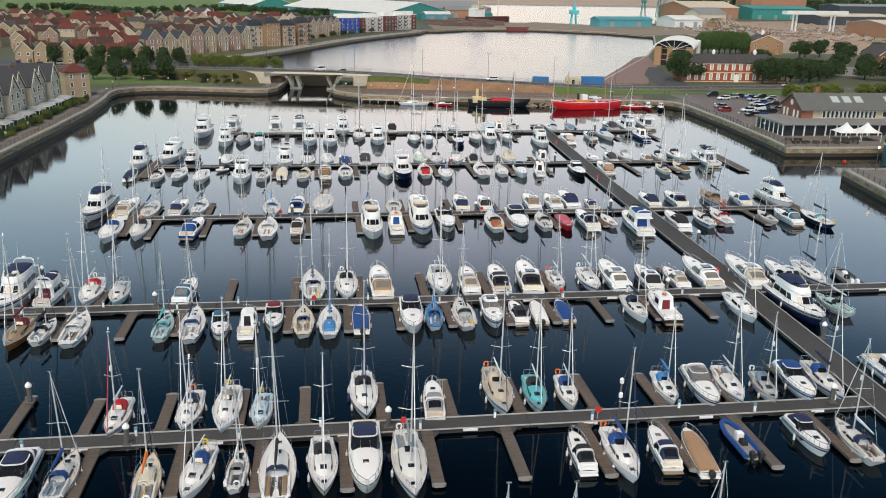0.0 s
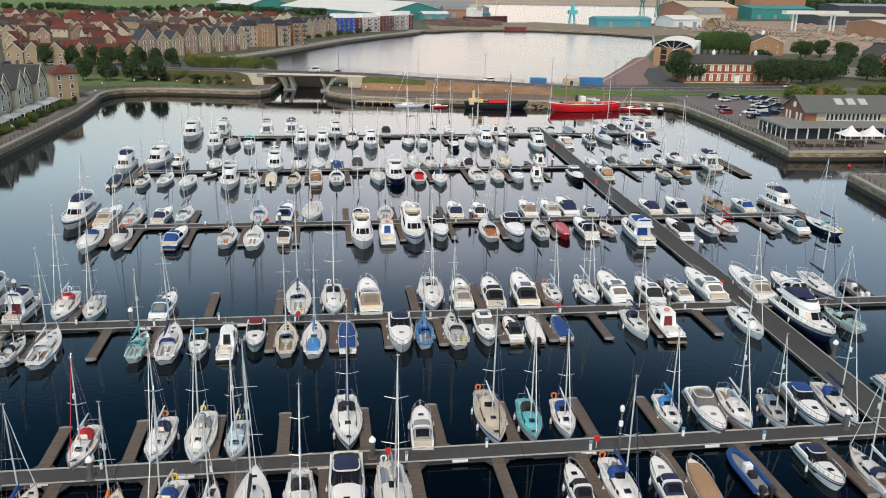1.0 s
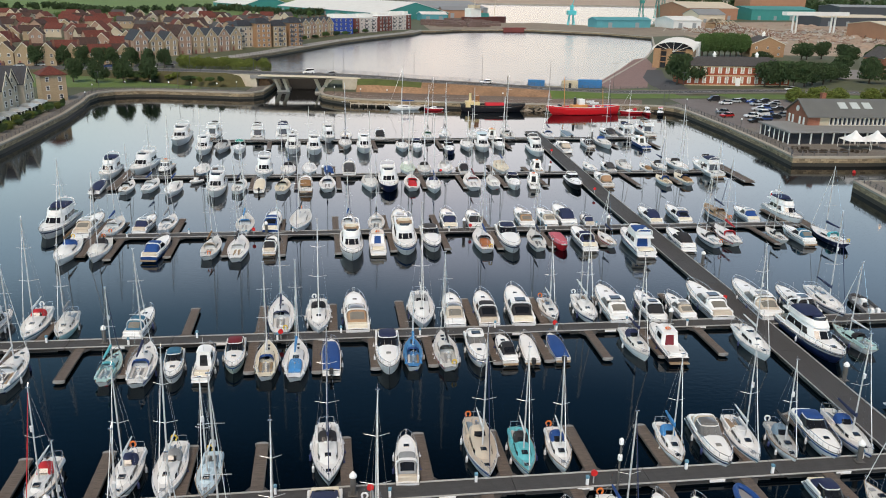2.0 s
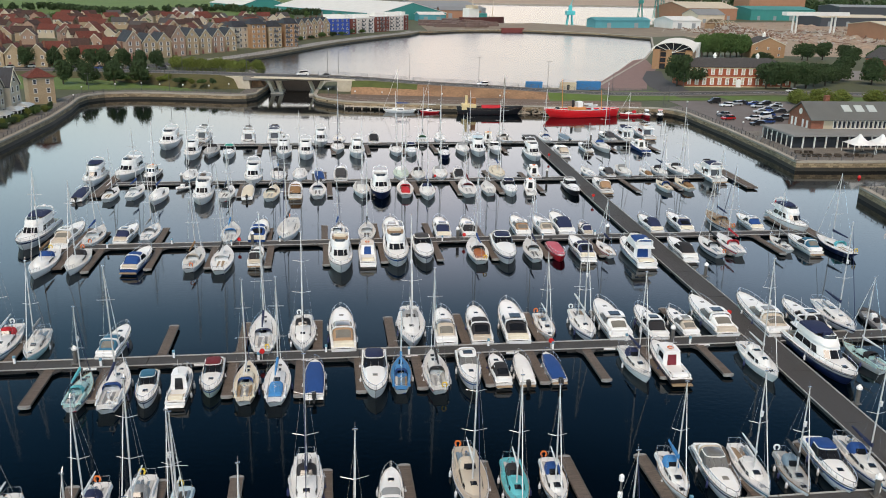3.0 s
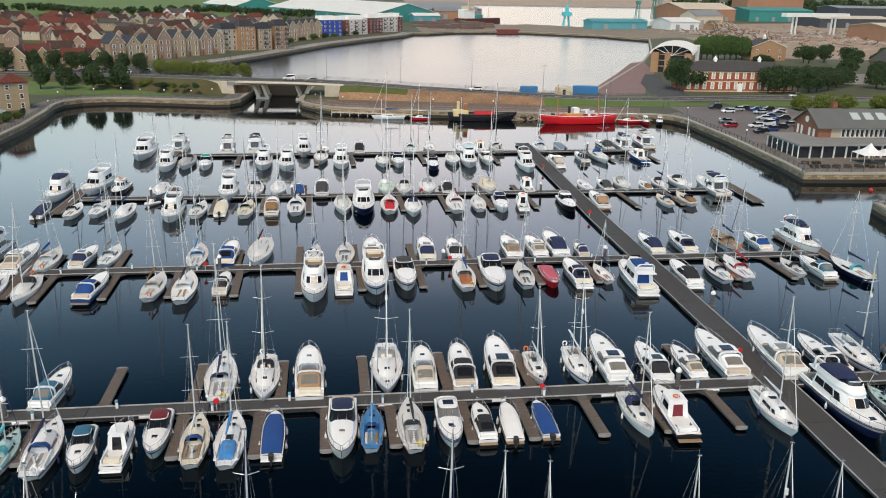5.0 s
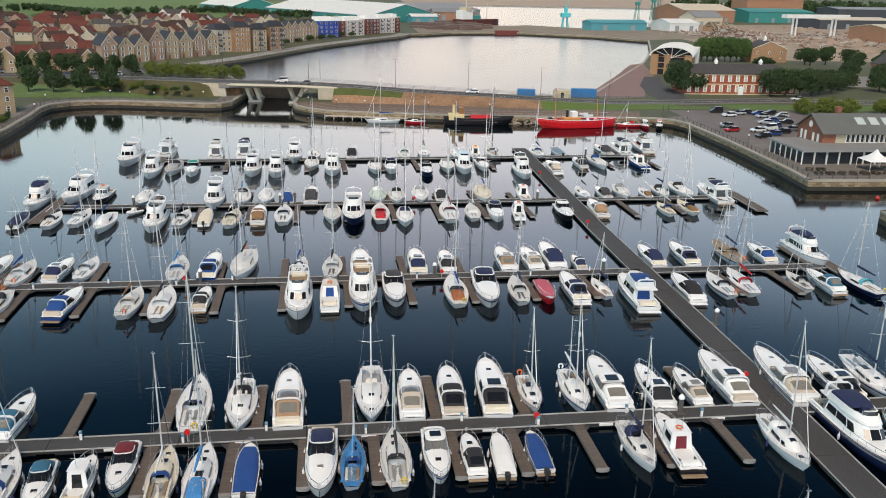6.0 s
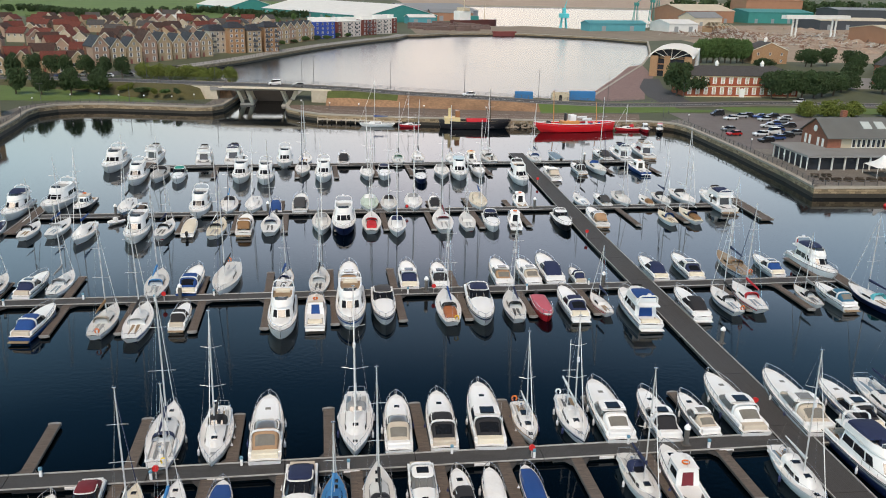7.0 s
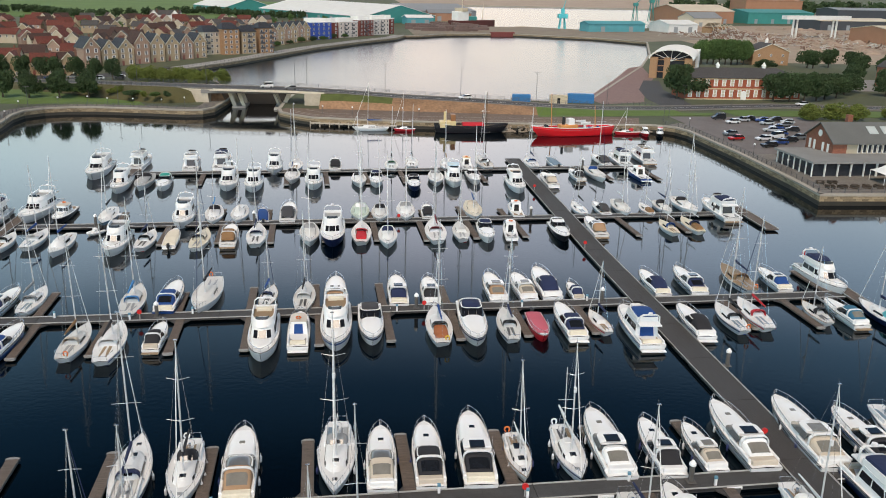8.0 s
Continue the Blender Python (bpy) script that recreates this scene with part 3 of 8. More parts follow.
def yacht(x, y, heading, L, hull="white", deck="white", hood="", cover="white", stripe="", furl="white", mast=0, mizzen=False, buoy="", pilothouse=False, aftcover=""):
    rnd = random.Random(int(x * 31 + y * 17))
    B, h = L * 0.262 + 0.22, 0.44 + 0.044 * L
    if not stripe and rnd.random() < 0.5:
        stripe = rnd.choice(["navy", "blue", "grey", "red", "teal_dark"])
    if not hood and 125 < y < 260 and rnd.random() < 0.6:
        hood = rnd.choice(["navy", "black", "blue", "charcoal", "grey", "black"])
    if cover == "white" and 125 < y < 260 and rnd.random() < 0.5:
        cover = rnd.choice(["navy", "black", "blue", "charcoal", "grey"])
    if deck == "white":
        deck = rnd.choice(["white", "white", "white", "off_white"])
    label = f"{words(hull)} sailing yacht, " + (f"{words(hood)} sprayhood, " if hood else "no sprayhood, ") + (f"{words(cover)} sail cover" if cover != "white" else "furled white sails")
    top = holder("sailing_yacht", boat_pose(x, y, heading), label, "sailing boat", "moored sailing yachts")
    st = hull_parts(top, L, B, h, "sail", hull, deck, stripe, rnd.choice(["navy", "navy", "black", "black", "charcoal", "blue", "red"]))
    # coachroof
    ya, wa, za = at(st, 0.36)
    yb, wb, zb = at(st, 0.78)
    rise = 0.42 if not pilothouse else 0.7
    rings = house_rings(ya, yb, wa * 0.66, wb * 0.50, za - 0.05, max(za, zb) + rise, 0.9, 0.12, 0.14, 0.06)
    roof = make("coachroof", Shape().loft(rings, False, True), deckpaint(deck), top, smooth=True)
    for i in (0, 8, 1, 7) if y < 125 else (0, 8):
        make("cabin_window", pane(rings, i, 0.35, 0.8, 0.1, 0.9), GLASS, roof)
    yh, wh, zh = at(st, 0.60)
    zr = max(za, zb) + rise + 0.06
    make("hatch", Shape().box(-0.28, 0.28, yh + 0.2, yh + 0.75, zr - 0.08, zr + 0.05, 0.03), GLASS, roof, "dark deck hatch")
    y5, w5, z5 = at(st, 0.84)
    if y < 165:
        make("forehatch", Shape().box(-0.22, 0.22, y5 - 0.22, y5 + 0.22, z5 + 0.03, z5 + 0.13, 0.03), GLASS if rnd.random() < 0.7 else gelcoat("grey"), top, "square deck hatch")
    make("companionway", Shape().box(-0.34, 0.34, ya - 0.03, ya + 0.9, zr - 0.04, zr + 0.07, 0.03), GLASS if rnd.random() < 0.4 else deckpaint(deck), roof, "sliding hatch over the cabin steps")
    # cockpit
    y1, w1, z1 = at(st, 0.10)
    cw = wa * 0.55
    # floor lies at deck level; its dark tones paint the shade of a sunken well
    make("cockpit_floor", Shape().box(-cw * 0.55, cw * 0.55, y1, ya - 0.05, z1 + 0.02, z1 + 0.07), deckpaint("teak") if rnd.random() < 0.2 else gelcoat(rnd.choice(["charcoal", "slate", "grey"])), top)
    for side in (1, -1):
        make("cockpit_coaming", Shape().loft([[(side * cw, y1 - 0.1, z1 + 0.02), (side * (cw + 0.35), y1 - 0.1, z1 + 0.02), (side * (cw + 0.28), y1 - 0.1, z1 + 0.34), (side * (cw + 0.1), y1 - 0.1, z1 + 0.34)],
                                              [(side * cw, ya, za + 0.02), (side * (cw + 0.35), ya, za + 0.02), (side * (cw + 0.28), ya, za + 0.40), (side * (cw + 0.1), ya, za + 0.40)]], True, True), deckpaint(deck), top)
        if y < 125:
            make("bench", Shape().box(min(side * cw * 0.6, side * cw), max(side * cw * 0.6, side * cw), y1 + 0.1, ya - 0.1, z1 + 0.03, z1 + 0.22, 0.03), deckpaint("teak" if rnd.random() < 0.15 else rnd.choice(["off_white", "pale_grey", "slate"])), top)
    if L > 7.5 and y < 165:
        yw = y1 + 0.9
        wheel = Shape()
        pts = [(0.42 * math.cos(k * math.pi / 5), yw, z1 + 0.75 + 0.42 * math.sin(k * math.pi / 5)) for k in range(11)]
        wheel.path(pts, 0.02, 4)
        make("steering_wheel", wheel.box(-0.1, 0.1, yw + 0.02, yw + 0.22, z1 + 0.05, z1 + 0.8), STEEL, top)
    if aftcover:
        make("cockpit_cover", Shape().loft([arc(y1, cw * 0.9, z1 + 0.1, 0.5), arc((y1 + ya) / 2, cw, z1 + 0.1, 0.62), arc(ya - 0.1, cw * 0.9, z1 + 0.1, 0.55)], True, True, False), canvas(aftcover), top, words(aftcover) + " canvas cockpit cover", True)
    if hood:
        hw = wa * 0.62
        make("sprayhood", Shape().loft([arc(ya - 0.45, hw, za + 0.25, 0.85), arc(ya - 0.05, hw, za + 0.25, 0.9), arc(ya + 0.4, hw * 0.95, za + 0.3, 0.66), arc(ya + 0.75, hw * 0.85, za + 0.35, 0.2)], False, True, False), canvas(hood), top, words(hood) + " canvas sprayhood", True)
        make("hood_window", Shape().loft([[(-hw * 0.55, ya + 0.48, za + 0.93), (hw * 0.55, ya + 0.48, za + 0.93)], [(-hw * 0.6, ya + 0.78, za + 0.6), (hw * 0.6, ya + 0.78, za + 0.6)]], closed=False), GLASS, top)
    # rig
    H = mast or (L * 1.13 + 0.8) * rnd.uniform(0.93, 1.05)
    ym, wm, zm = at(st, 0.58)
    zd = zr
    r = 0.048 + 0.003 * L
    rk = -0.02 * H
    spar = make("mast", Shape().tube((0, ym, zm), (0, ym + rk * 0.7, zm + H * 0.7), r, r * 0.95, 8).tube((0, ym + rk * 0.7, zm + H * 0.7), (0, ym + rk, zm + H), r * 0.95, r * 0.6, 8), ALLOY, top, "tall bare alloy mast", True)
    top_pt = (0, ym + rk, zm + H)
    for f in ((0.42, 0.72) if L > 9 else (0.5,)):
        sw = wm * 0.78 * (1.25 - f * 0.6)
        make("spreader", Shape().tube((-sw, ym + rk * f - 0.25, zm + H * f + 0.1), (0, ym + rk * f, zm + H * f), 0.018, 0.026, 5).tube((sw, ym + rk * f - 0.25, zm + H * f + 0.1), (0, ym + rk * f, zm + H * f), 0.018, 0.026, 5), ALLOY, spar)
    if y < 165:
        make("masthead_gear", Shape().tube(top_pt, (0.0, top_pt[1] - 0.3, top_pt[2] + 0.35), 0.014, n=4).box(-0.16, 0.16, top_pt[1] - 0.05, top_pt[1] + 0.05, top_pt[2], top_pt[2] + 0.07), STEEL, spar)
    if rnd.random() < 0.35:
        make("radar_reflector", Shape().tube((0.0, ym + rk * 0.6 + 0.18, zm + H * 0.58), (0, ym + rk * 0.6 + 0.18, zm + H * 0.58 + 0.45), 0.15, 0.15, 8), FENDER, spar, "white radar dome on the mast", True)
    ys, ws, zs = at(st, 0.985)
    yq, wq, zq = at(st, 0.02)
    rig = Shape().tube((0, yq, zq), top_pt, 0.011, n=3)
    for side in (1, -1):
        rig.tube((side * wm * 0.95, ym - 0.3, zm), (0, ym + rk * 0.95, zm + H * 0.93), 0.012, n=3)
    make("rigging", rig, STEEL, top, "thin steel stays and shrouds")
    make("furled_headsail", Shape().tube((0, ys, zs + 0.15), (0, ys + (ym + rk - ys) * 0.5, zs + (zm + H * 0.96 - zs) * 0.5), 0.034, 0.044, 6).tube((0, ys + (ym + rk - ys) * 0.5, zs + (zm + H * 0.96 - zs) * 0.5), (0, ym + rk * 0.96 + 0.06, zm + H * 0.96), 0.044, 0.02, 6),
         canvas(furl if furl != "white" else "navy" if rnd.random() < 0.15 else "white"), top, words(furl) + " headsail rolled round the forestay", True)
    zb2 = zm + 1.75 + 0.02 * L
    yb2 = max(yq + 0.7, ym - L * 0.40)
    make("boom", Shape().tube((0, ym - 0.1, zb2), (0, yb2, zb2 + 0.1), 0.06, 0.05, 6), ALLOY, top, smooth=True)
    ring = lambda yy, zz, a, b: [(a * math.cos(k * math.pi / 4), yy, zz + b * math.sin(k * math.pi / 4)) for k in range(8)]
    fat = 0.85 if cover != "white" else 0.45
    make("sail_cover", Shape().loft([ring(ym + 0.12, zb2 + 0.30, 0.08, 0.32 * fat), ring(ym - 0.15, zb2 + 0.20, 0.17 * fat, 0.26 * fat), ring((ym + yb2) / 2, zb2 + 0.17, 0.16 * fat, 0.2 * fat), ring(yb2 + 0.1, zb2 + 0.14, 0.09 * fat, 0.12 * fat)], True, True), canvas(cover), top, words(cover) + " canvas cover over the furled mainsail", True)
    if mizzen:
        H2, yz = H * 0.66, ya - 0.9
        sp2 = make("mizzen_mast", Shape().tube((0, yz, z1), (0, yz - 0.2, z1 + H2), r * 0.8, r * 0.5, 7), ALLOY, top, "shorter mizzen mast", True)
        make("spreader", Shape().tube((-0.7, yz - 0.1, z1 + H2 * 0.55), (0.7, yz - 0.1, z1 + H2 * 0.55), 0.025, n=4), ALLOY, sp2)
        make("sail_cover", Shape().loft([ring(yz - 0.1, z1 + 2.2, 0.12, 0.25), ring(yq - 0.2, z1 + 2.1, 0.07, 0.12)], True, True), canvas(cover), top, "canvas cover on the mizzen boom", True)
    rail(top, st, 0.86, 1.0, 0.6, 0.02, 0.9, 4)
    pr = Shape()
    pq = [at(st, v) for v in (0.14, 0.0)]
    loop = [(w * 0.9, yy, zz + 0.62) for yy, w, zz in pq]
    pr.path(loop + [(-a, b, c) for a, b, c in reversed(loop)], 0.02, 4)
    for a, b, c in loop:
        for sx in (1, -1):
            pr.tube((sx * a, b, c), (sx * a, b, c - 0.62), 0.016, n=4)
    make("pushpit_rail", pr, STEEL, top)
    ll = Shape()
    for sx in (1, -1):
        line = [at(st, v) for v in (0.14, 0.3, 0.45, 0.6, 0.74, 0.86)]
        ll.path([(sx * w * 0.95, yy, zz + 0.58) for yy, w, zz in line], 0.010, 3)
        for yy, w, zz in line[1:-1]:
            ll.tube((sx * w * 0.95, yy, zz), (sx * w * 0.95, yy, zz + 0.58), 0.013, n=3)
    if y < 165:
        make("lifelines", ll, STEEL, top)
    if buoy or rnd.random() < 0.3:
        c = buoy or rnd.choice(["yellow", "orange", "white"])
        bw = wq * 0.6
        make("horseshoe_buoy", Shape().path([(bw + 0.26 * math.cos(k), yq + 0.02, zq + 0.5 + 0.3 * math.sin(k)) for k in (-1, 0, 1, 2.1, 3.1, 4.1)], 0.08, 5), canvas(c), top, words(c) + " horseshoe buoy on the stern rail")
    fenders_on(top, st, rnd.choice([2, 4, 4, 6]) if y < 125 else 2, rnd)
    return top


def motor_hull(name, label, category, group, x, y, heading, L, hull, deck, stripe, B=None, h=None):
    rnd = random.Random(int(x * 31 + y * 17))
    B = B or L * 0.225 + 0.5
    h = h or 0.46 + 0.060 * L
    if not stripe and rnd.random() < 0.5:
        stripe = rnd.choice(["navy", "navy", "grey", "blue", "black"])
    top = holder(name, boat_pose(x, y, heading), label, category, group)
    st = hull_parts(top, L, B, h, "motor", hull, deck, stripe, rnd.choice(["navy", "navy", "black", "charcoal"]))
    y0, w0, z0 = at(st, 0.0)
    make("swim_platform", Shape().box(-w0 * 0.92, w0 * 0.92, y0 - 0.055 * L, y0 - 0.02, 0.28, 0.40, 0.03), deckpaint("teak") if rnd.random() < 0.4 else gelcoat("white"), top)
    rail(top, st, 0.5, 0.995, 0.6, 0.028, 0.9, 7)
    fenders_on(top, st, rnd.choice([2, 4, 4]) if y < 125 else 2, rnd)
    return top, st, rnd, B, h


def cockpit_seats(top, st, v0, v1, rnd):
    ya, wa, za = at(st, v0)
    yb, wb, zb = at(st, v1)
    # charcoal floors carry the shade of a deep cockpit in their colour
    make("cockpit_floor", Shape().box(-wa * 0.72, wa * 0.72, ya + 0.15, yb, za + 0.03, za + 0.09), deckpaint("teak") if rnd.random() < 0.4 else gelcoat("charcoal"), top)
    make("aft_bench", Shape().box(-wa * 0.7, wa * 0.7, ya + 0.15, ya + 0.75, za + 0.094, za + 0.45, 0.06), canvas(rnd.choice(["cream", "white", "beige"])), top)
    for side in (1, -1):
        a, b = sorted((side * wa * 0.80, side * wa * 0.93))
        make("coaming", Shape().box(a, b, ya + 0.1, yb, za + 0.02, za + 0.42, 0.05), gelcoat("white"), top)


def cruiser(x, y, heading, L, hull="white", deck="white", stripe="", canopy="navy", hard=False):
    label = f"{words(hull)} sports motor cruiser with " + (f"a {words(canopy)} canopy" if canopy != "none" else "an open cockpit") + ", moored"
    top, st, rnd, B, h = motor_hull("motor_cruiser", label, "motor boat", "moored motor cruisers", x, y, heading, L, hull, deck, stripe)
    y0, w0, z0 = at(st, 0.0)
    ya, wa, za = at(st, 0.40)
    yb, wb, zb = at(st, 0.93)
    # smooth crowned foredeck
    rows = []
    for v, k in ((0.38, 0.055 * L), (0.5, 0.055 * L), (0.62, 0.046 * L), (0.74, 0.032 * L), (0.84, 0.018 * L), (0.92, 0.004 * L)):
        yy, w, z = at(st, v)
        rows.append(arc(yy, w * 0.82, z, k + 0.04, 9, 0.7))
    cab = make("foredeck_cabin", Shape().loft(rows, True, True, False), gelcoat("white"), top, smooth=True)
    for side in (1, -1):
        p = [(side * wa * 0.86, ya + 0.02 * L, za * 0.80), (side * at(st, 0.66)[1] * 0.99, at(st, 0.66)[0], at(st, 0.66)[2] * 0.80), (side * at(st, 0.62)[1] * 1.005, at(st, 0.62)[0], at(st, 0.62)[2] * 0.62), (side * wa * 1.0, ya + 0.05 * L, za * 0.62)]
        make("side_window", Shape().face(*[(a + side * 0.05, b, c) for a, b, c in p]), GLASS, top, "dark hull window")
    yh, wh, zh = at(st, 0.70)
    make("hatch", Shape().box(-0.26, 0.26, yh - 0.24, yh + 0.24, zh + 0.034 * L, zh + 0.034 * L + 0.12, 0.04), GLASS if rnd.random() < 0.6 else VINYL, top, "deck hatch")
    zr = za + 0.055 * L
    ws, tall = wa * 0.84, 0.58
    # long raked wraparound windscreen
    scr = house_rings(ya - 0.12 * L, ya + 0.17 * L, ws, ws * 0.80, zr - 0.22, zr + tall, 0.155 * L, 0.0, 0.13, 0.0)
    fr = make("windscreen_frame", Shape().loft([scr[1], [(a * 0.98, b, c + 0.06) for a, b, c in scr[1]], [(a * 0.91, b - 0.012 * L, c + 0.06) for a, b, c in scr[1]]], True, False), gelcoat("white"), top, "white windscreen frame")
    for group in ((0, 1), (2, 3), (4,), (5, 6), (7, 8)) if DETAIL == 0 else ((0, 1), (2, 3, 4, 5, 6), (7, 8)):
        glass = Shape()
        for i in group:
            p = pane(scr, i, 0.06, 0.96, 0.03 if i in (1, 3, 4, 5, 7) else 0.0, 0.97 if i in (1, 3, 4, 5, 7) else 1.0)
            glass.f += [tuple(k + len(glass.v) for k in f) for f in p.f]
            glass.v += p.v
        make("windscreen_pane", glass, TINT if canopy in ("tan", "beige", "white") else GLASS, fr)
    zt = zr + tall + 0.05
    if hard:
        roof = [(a * 1.0, b + 0.02 * L, c) for a, b, c in scr[1]]
        make("hardtop", Shape().loft([[(a, b, c + 0.06) for a, b, c in roof], [(a, b, c + 0.14) for a, b, c in roof], [(a * 0.78, b * 0.96 + 0.04 * ya, c + 0.22) for a, b, c in roof]], True, True), gelcoat("white"), top, "white moulded hardtop", True)
        make("sunroof", Shape().box(-ws * 0.5, ws * 0.5, ya - 0.11 * L, ya - 0.01 * L, zt + 0.06, zt + 0.16, 0.03), GLASS if canopy not in ("tan", "beige") else VINYL, top, "dark sunroof panel")
    # cockpit with sides, floor and aft sunpad
    yc, wc, zc = at(st, 0.12)
    for side in (1, -1):
        a, b = sorted((side * wa * 0.74, side * wa * 0.93))
        make("coaming", Shape().box(a, b, y0 + 0.06 * L, ya - 0.02 * L, zc - 0.1, zc + 0.50, 0.09), gelcoat("white"), top)
    # charcoal choice puts the dimness of a sunken cockpit into the floor colour
    make("cockpit_floor", Shape().box(-wa * 0.73, wa * 0.73, yc, ya - 0.1 * L, zc - 0.02, zc + 0.08), deckpaint("teak") if rnd.random() < 0.5 else gelcoat("charcoal"), top)
    make("aft_bench", Shape().box(-w0 * 0.80, w0 * 0.80, y0 + 0.03 * L, y0 + 0.10 * L, zc - 0.05, zc + 0.52, 0.1), gelcoat("white") if rnd.random() < 0.6 else canvas(rnd.choice(["cream", "beige"])), top, "moulded stern seat")
    if canopy != "none":
        wv = wa * 0.76
        front = ya - 0.15 * L if hard else ya - 0.005 * L
        hh = zt - zc - (0.35 if hard else 0.12)
        cv = [arc(y0 + 0.09 * L, wv * 0.92, zc + 0.36, hh * 0.22, 9, 0.45), arc(y0 + 0.15 * L, wv * 0.96, zc + 0.36, hh * 0.55, 9, 0.5), arc(y0 + 0.22 * L, wv, zc + 0.36, hh * 0.88, 9, 0.5), arc(front - 0.03 * L, wv, zc + 0.36, hh * 0.98, 9, 0.5), arc(front + 0.01 * L, wv * 0.97, zc + 0.36, hh * 0.9, 9, 0.5)]
        if canopy in ("tan", "beige") and not hard:
            ym = ya - 0.13 * L
            mid = [[Vector(p).lerp(Vector(q), (ym - cv[2][0][1]) / (cv[3][0][1] - cv[2][0][1])) for p, q in zip(cv[2], cv[3])]]
            make("cockpit_top", Shape().loft([[p + Vector((0, 0.02, 0)) for p in mid[0]]] + [[Vector(p) for p in r] for r in cv[3:]], True, True, False), TINT, top, "clear tinted forward cockpit top", True)
            make("canopy", Shape().loft(cv[:3] + mid, True, True, False), canvas(canopy), top, words(canopy) + " canvas cockpit canopy", True)
        else:
            make("canopy", Shape().loft(cv, True, True, False), canvas(canopy), top, words(canopy) + " canvas cockpit canopy", True)
        win = Shape()
        for r0, r1 in ((0, 1), (1, 2)):
            for j0, j1 in ((2, 3), (3, 4), (4, 5), (5, 6)):
                f0, f1 = (0.35, 1.0) if r0 == 0 else (0.0, 0.7)
                p = [Vector(cv[r0][j]).lerp(Vector(cv[r1][j]), f) for j, f in ((j0, f0), (j1, f0), (j1, f1), (j0, f1))]
                win.face(*[Vector((q.x * 0.9, q.y - 0.03, q.z + 0.035)) for q in p])
        dark = canopy in ("navy", "black", "charcoal", "blue", "grey")
        if not dark or rnd.random() < 0.55:
            make("canopy_window", win, GLASS if dark else VINYL, top, "clear vinyl canopy window")
    if rnd.random() < 0.55:
        yr = ya - 0.17 * L
        ar = arc(yr, wa * 0.86, zc + 0.4, zt - zc - 0.2, 11, 0.5)
        s = Shape()
        s.loft([[(p[0], yr - 0.16, p[2]), (p[0], yr + 0.16, p[2] + 0.02), (p[0] * 0.95, yr + 0.12, p[2] - 0.07), (p[0] * 0.95, yr - 0.12, p[2] - 0.07)] for p in ar], True, True)
        make("radar_arch", s, gelcoat("white"), top, "slim white radar arch", True)
    if rnd.random() < 0.4:
        make("aerial", Shape().tube((wa * 0.7, ya - 0.15 * L, zc + 0.4), (wa * 0.72, ya - 0.19 * L, zc + 3.2), 0.016, 0.008, 4), FENDER, top)
    return top


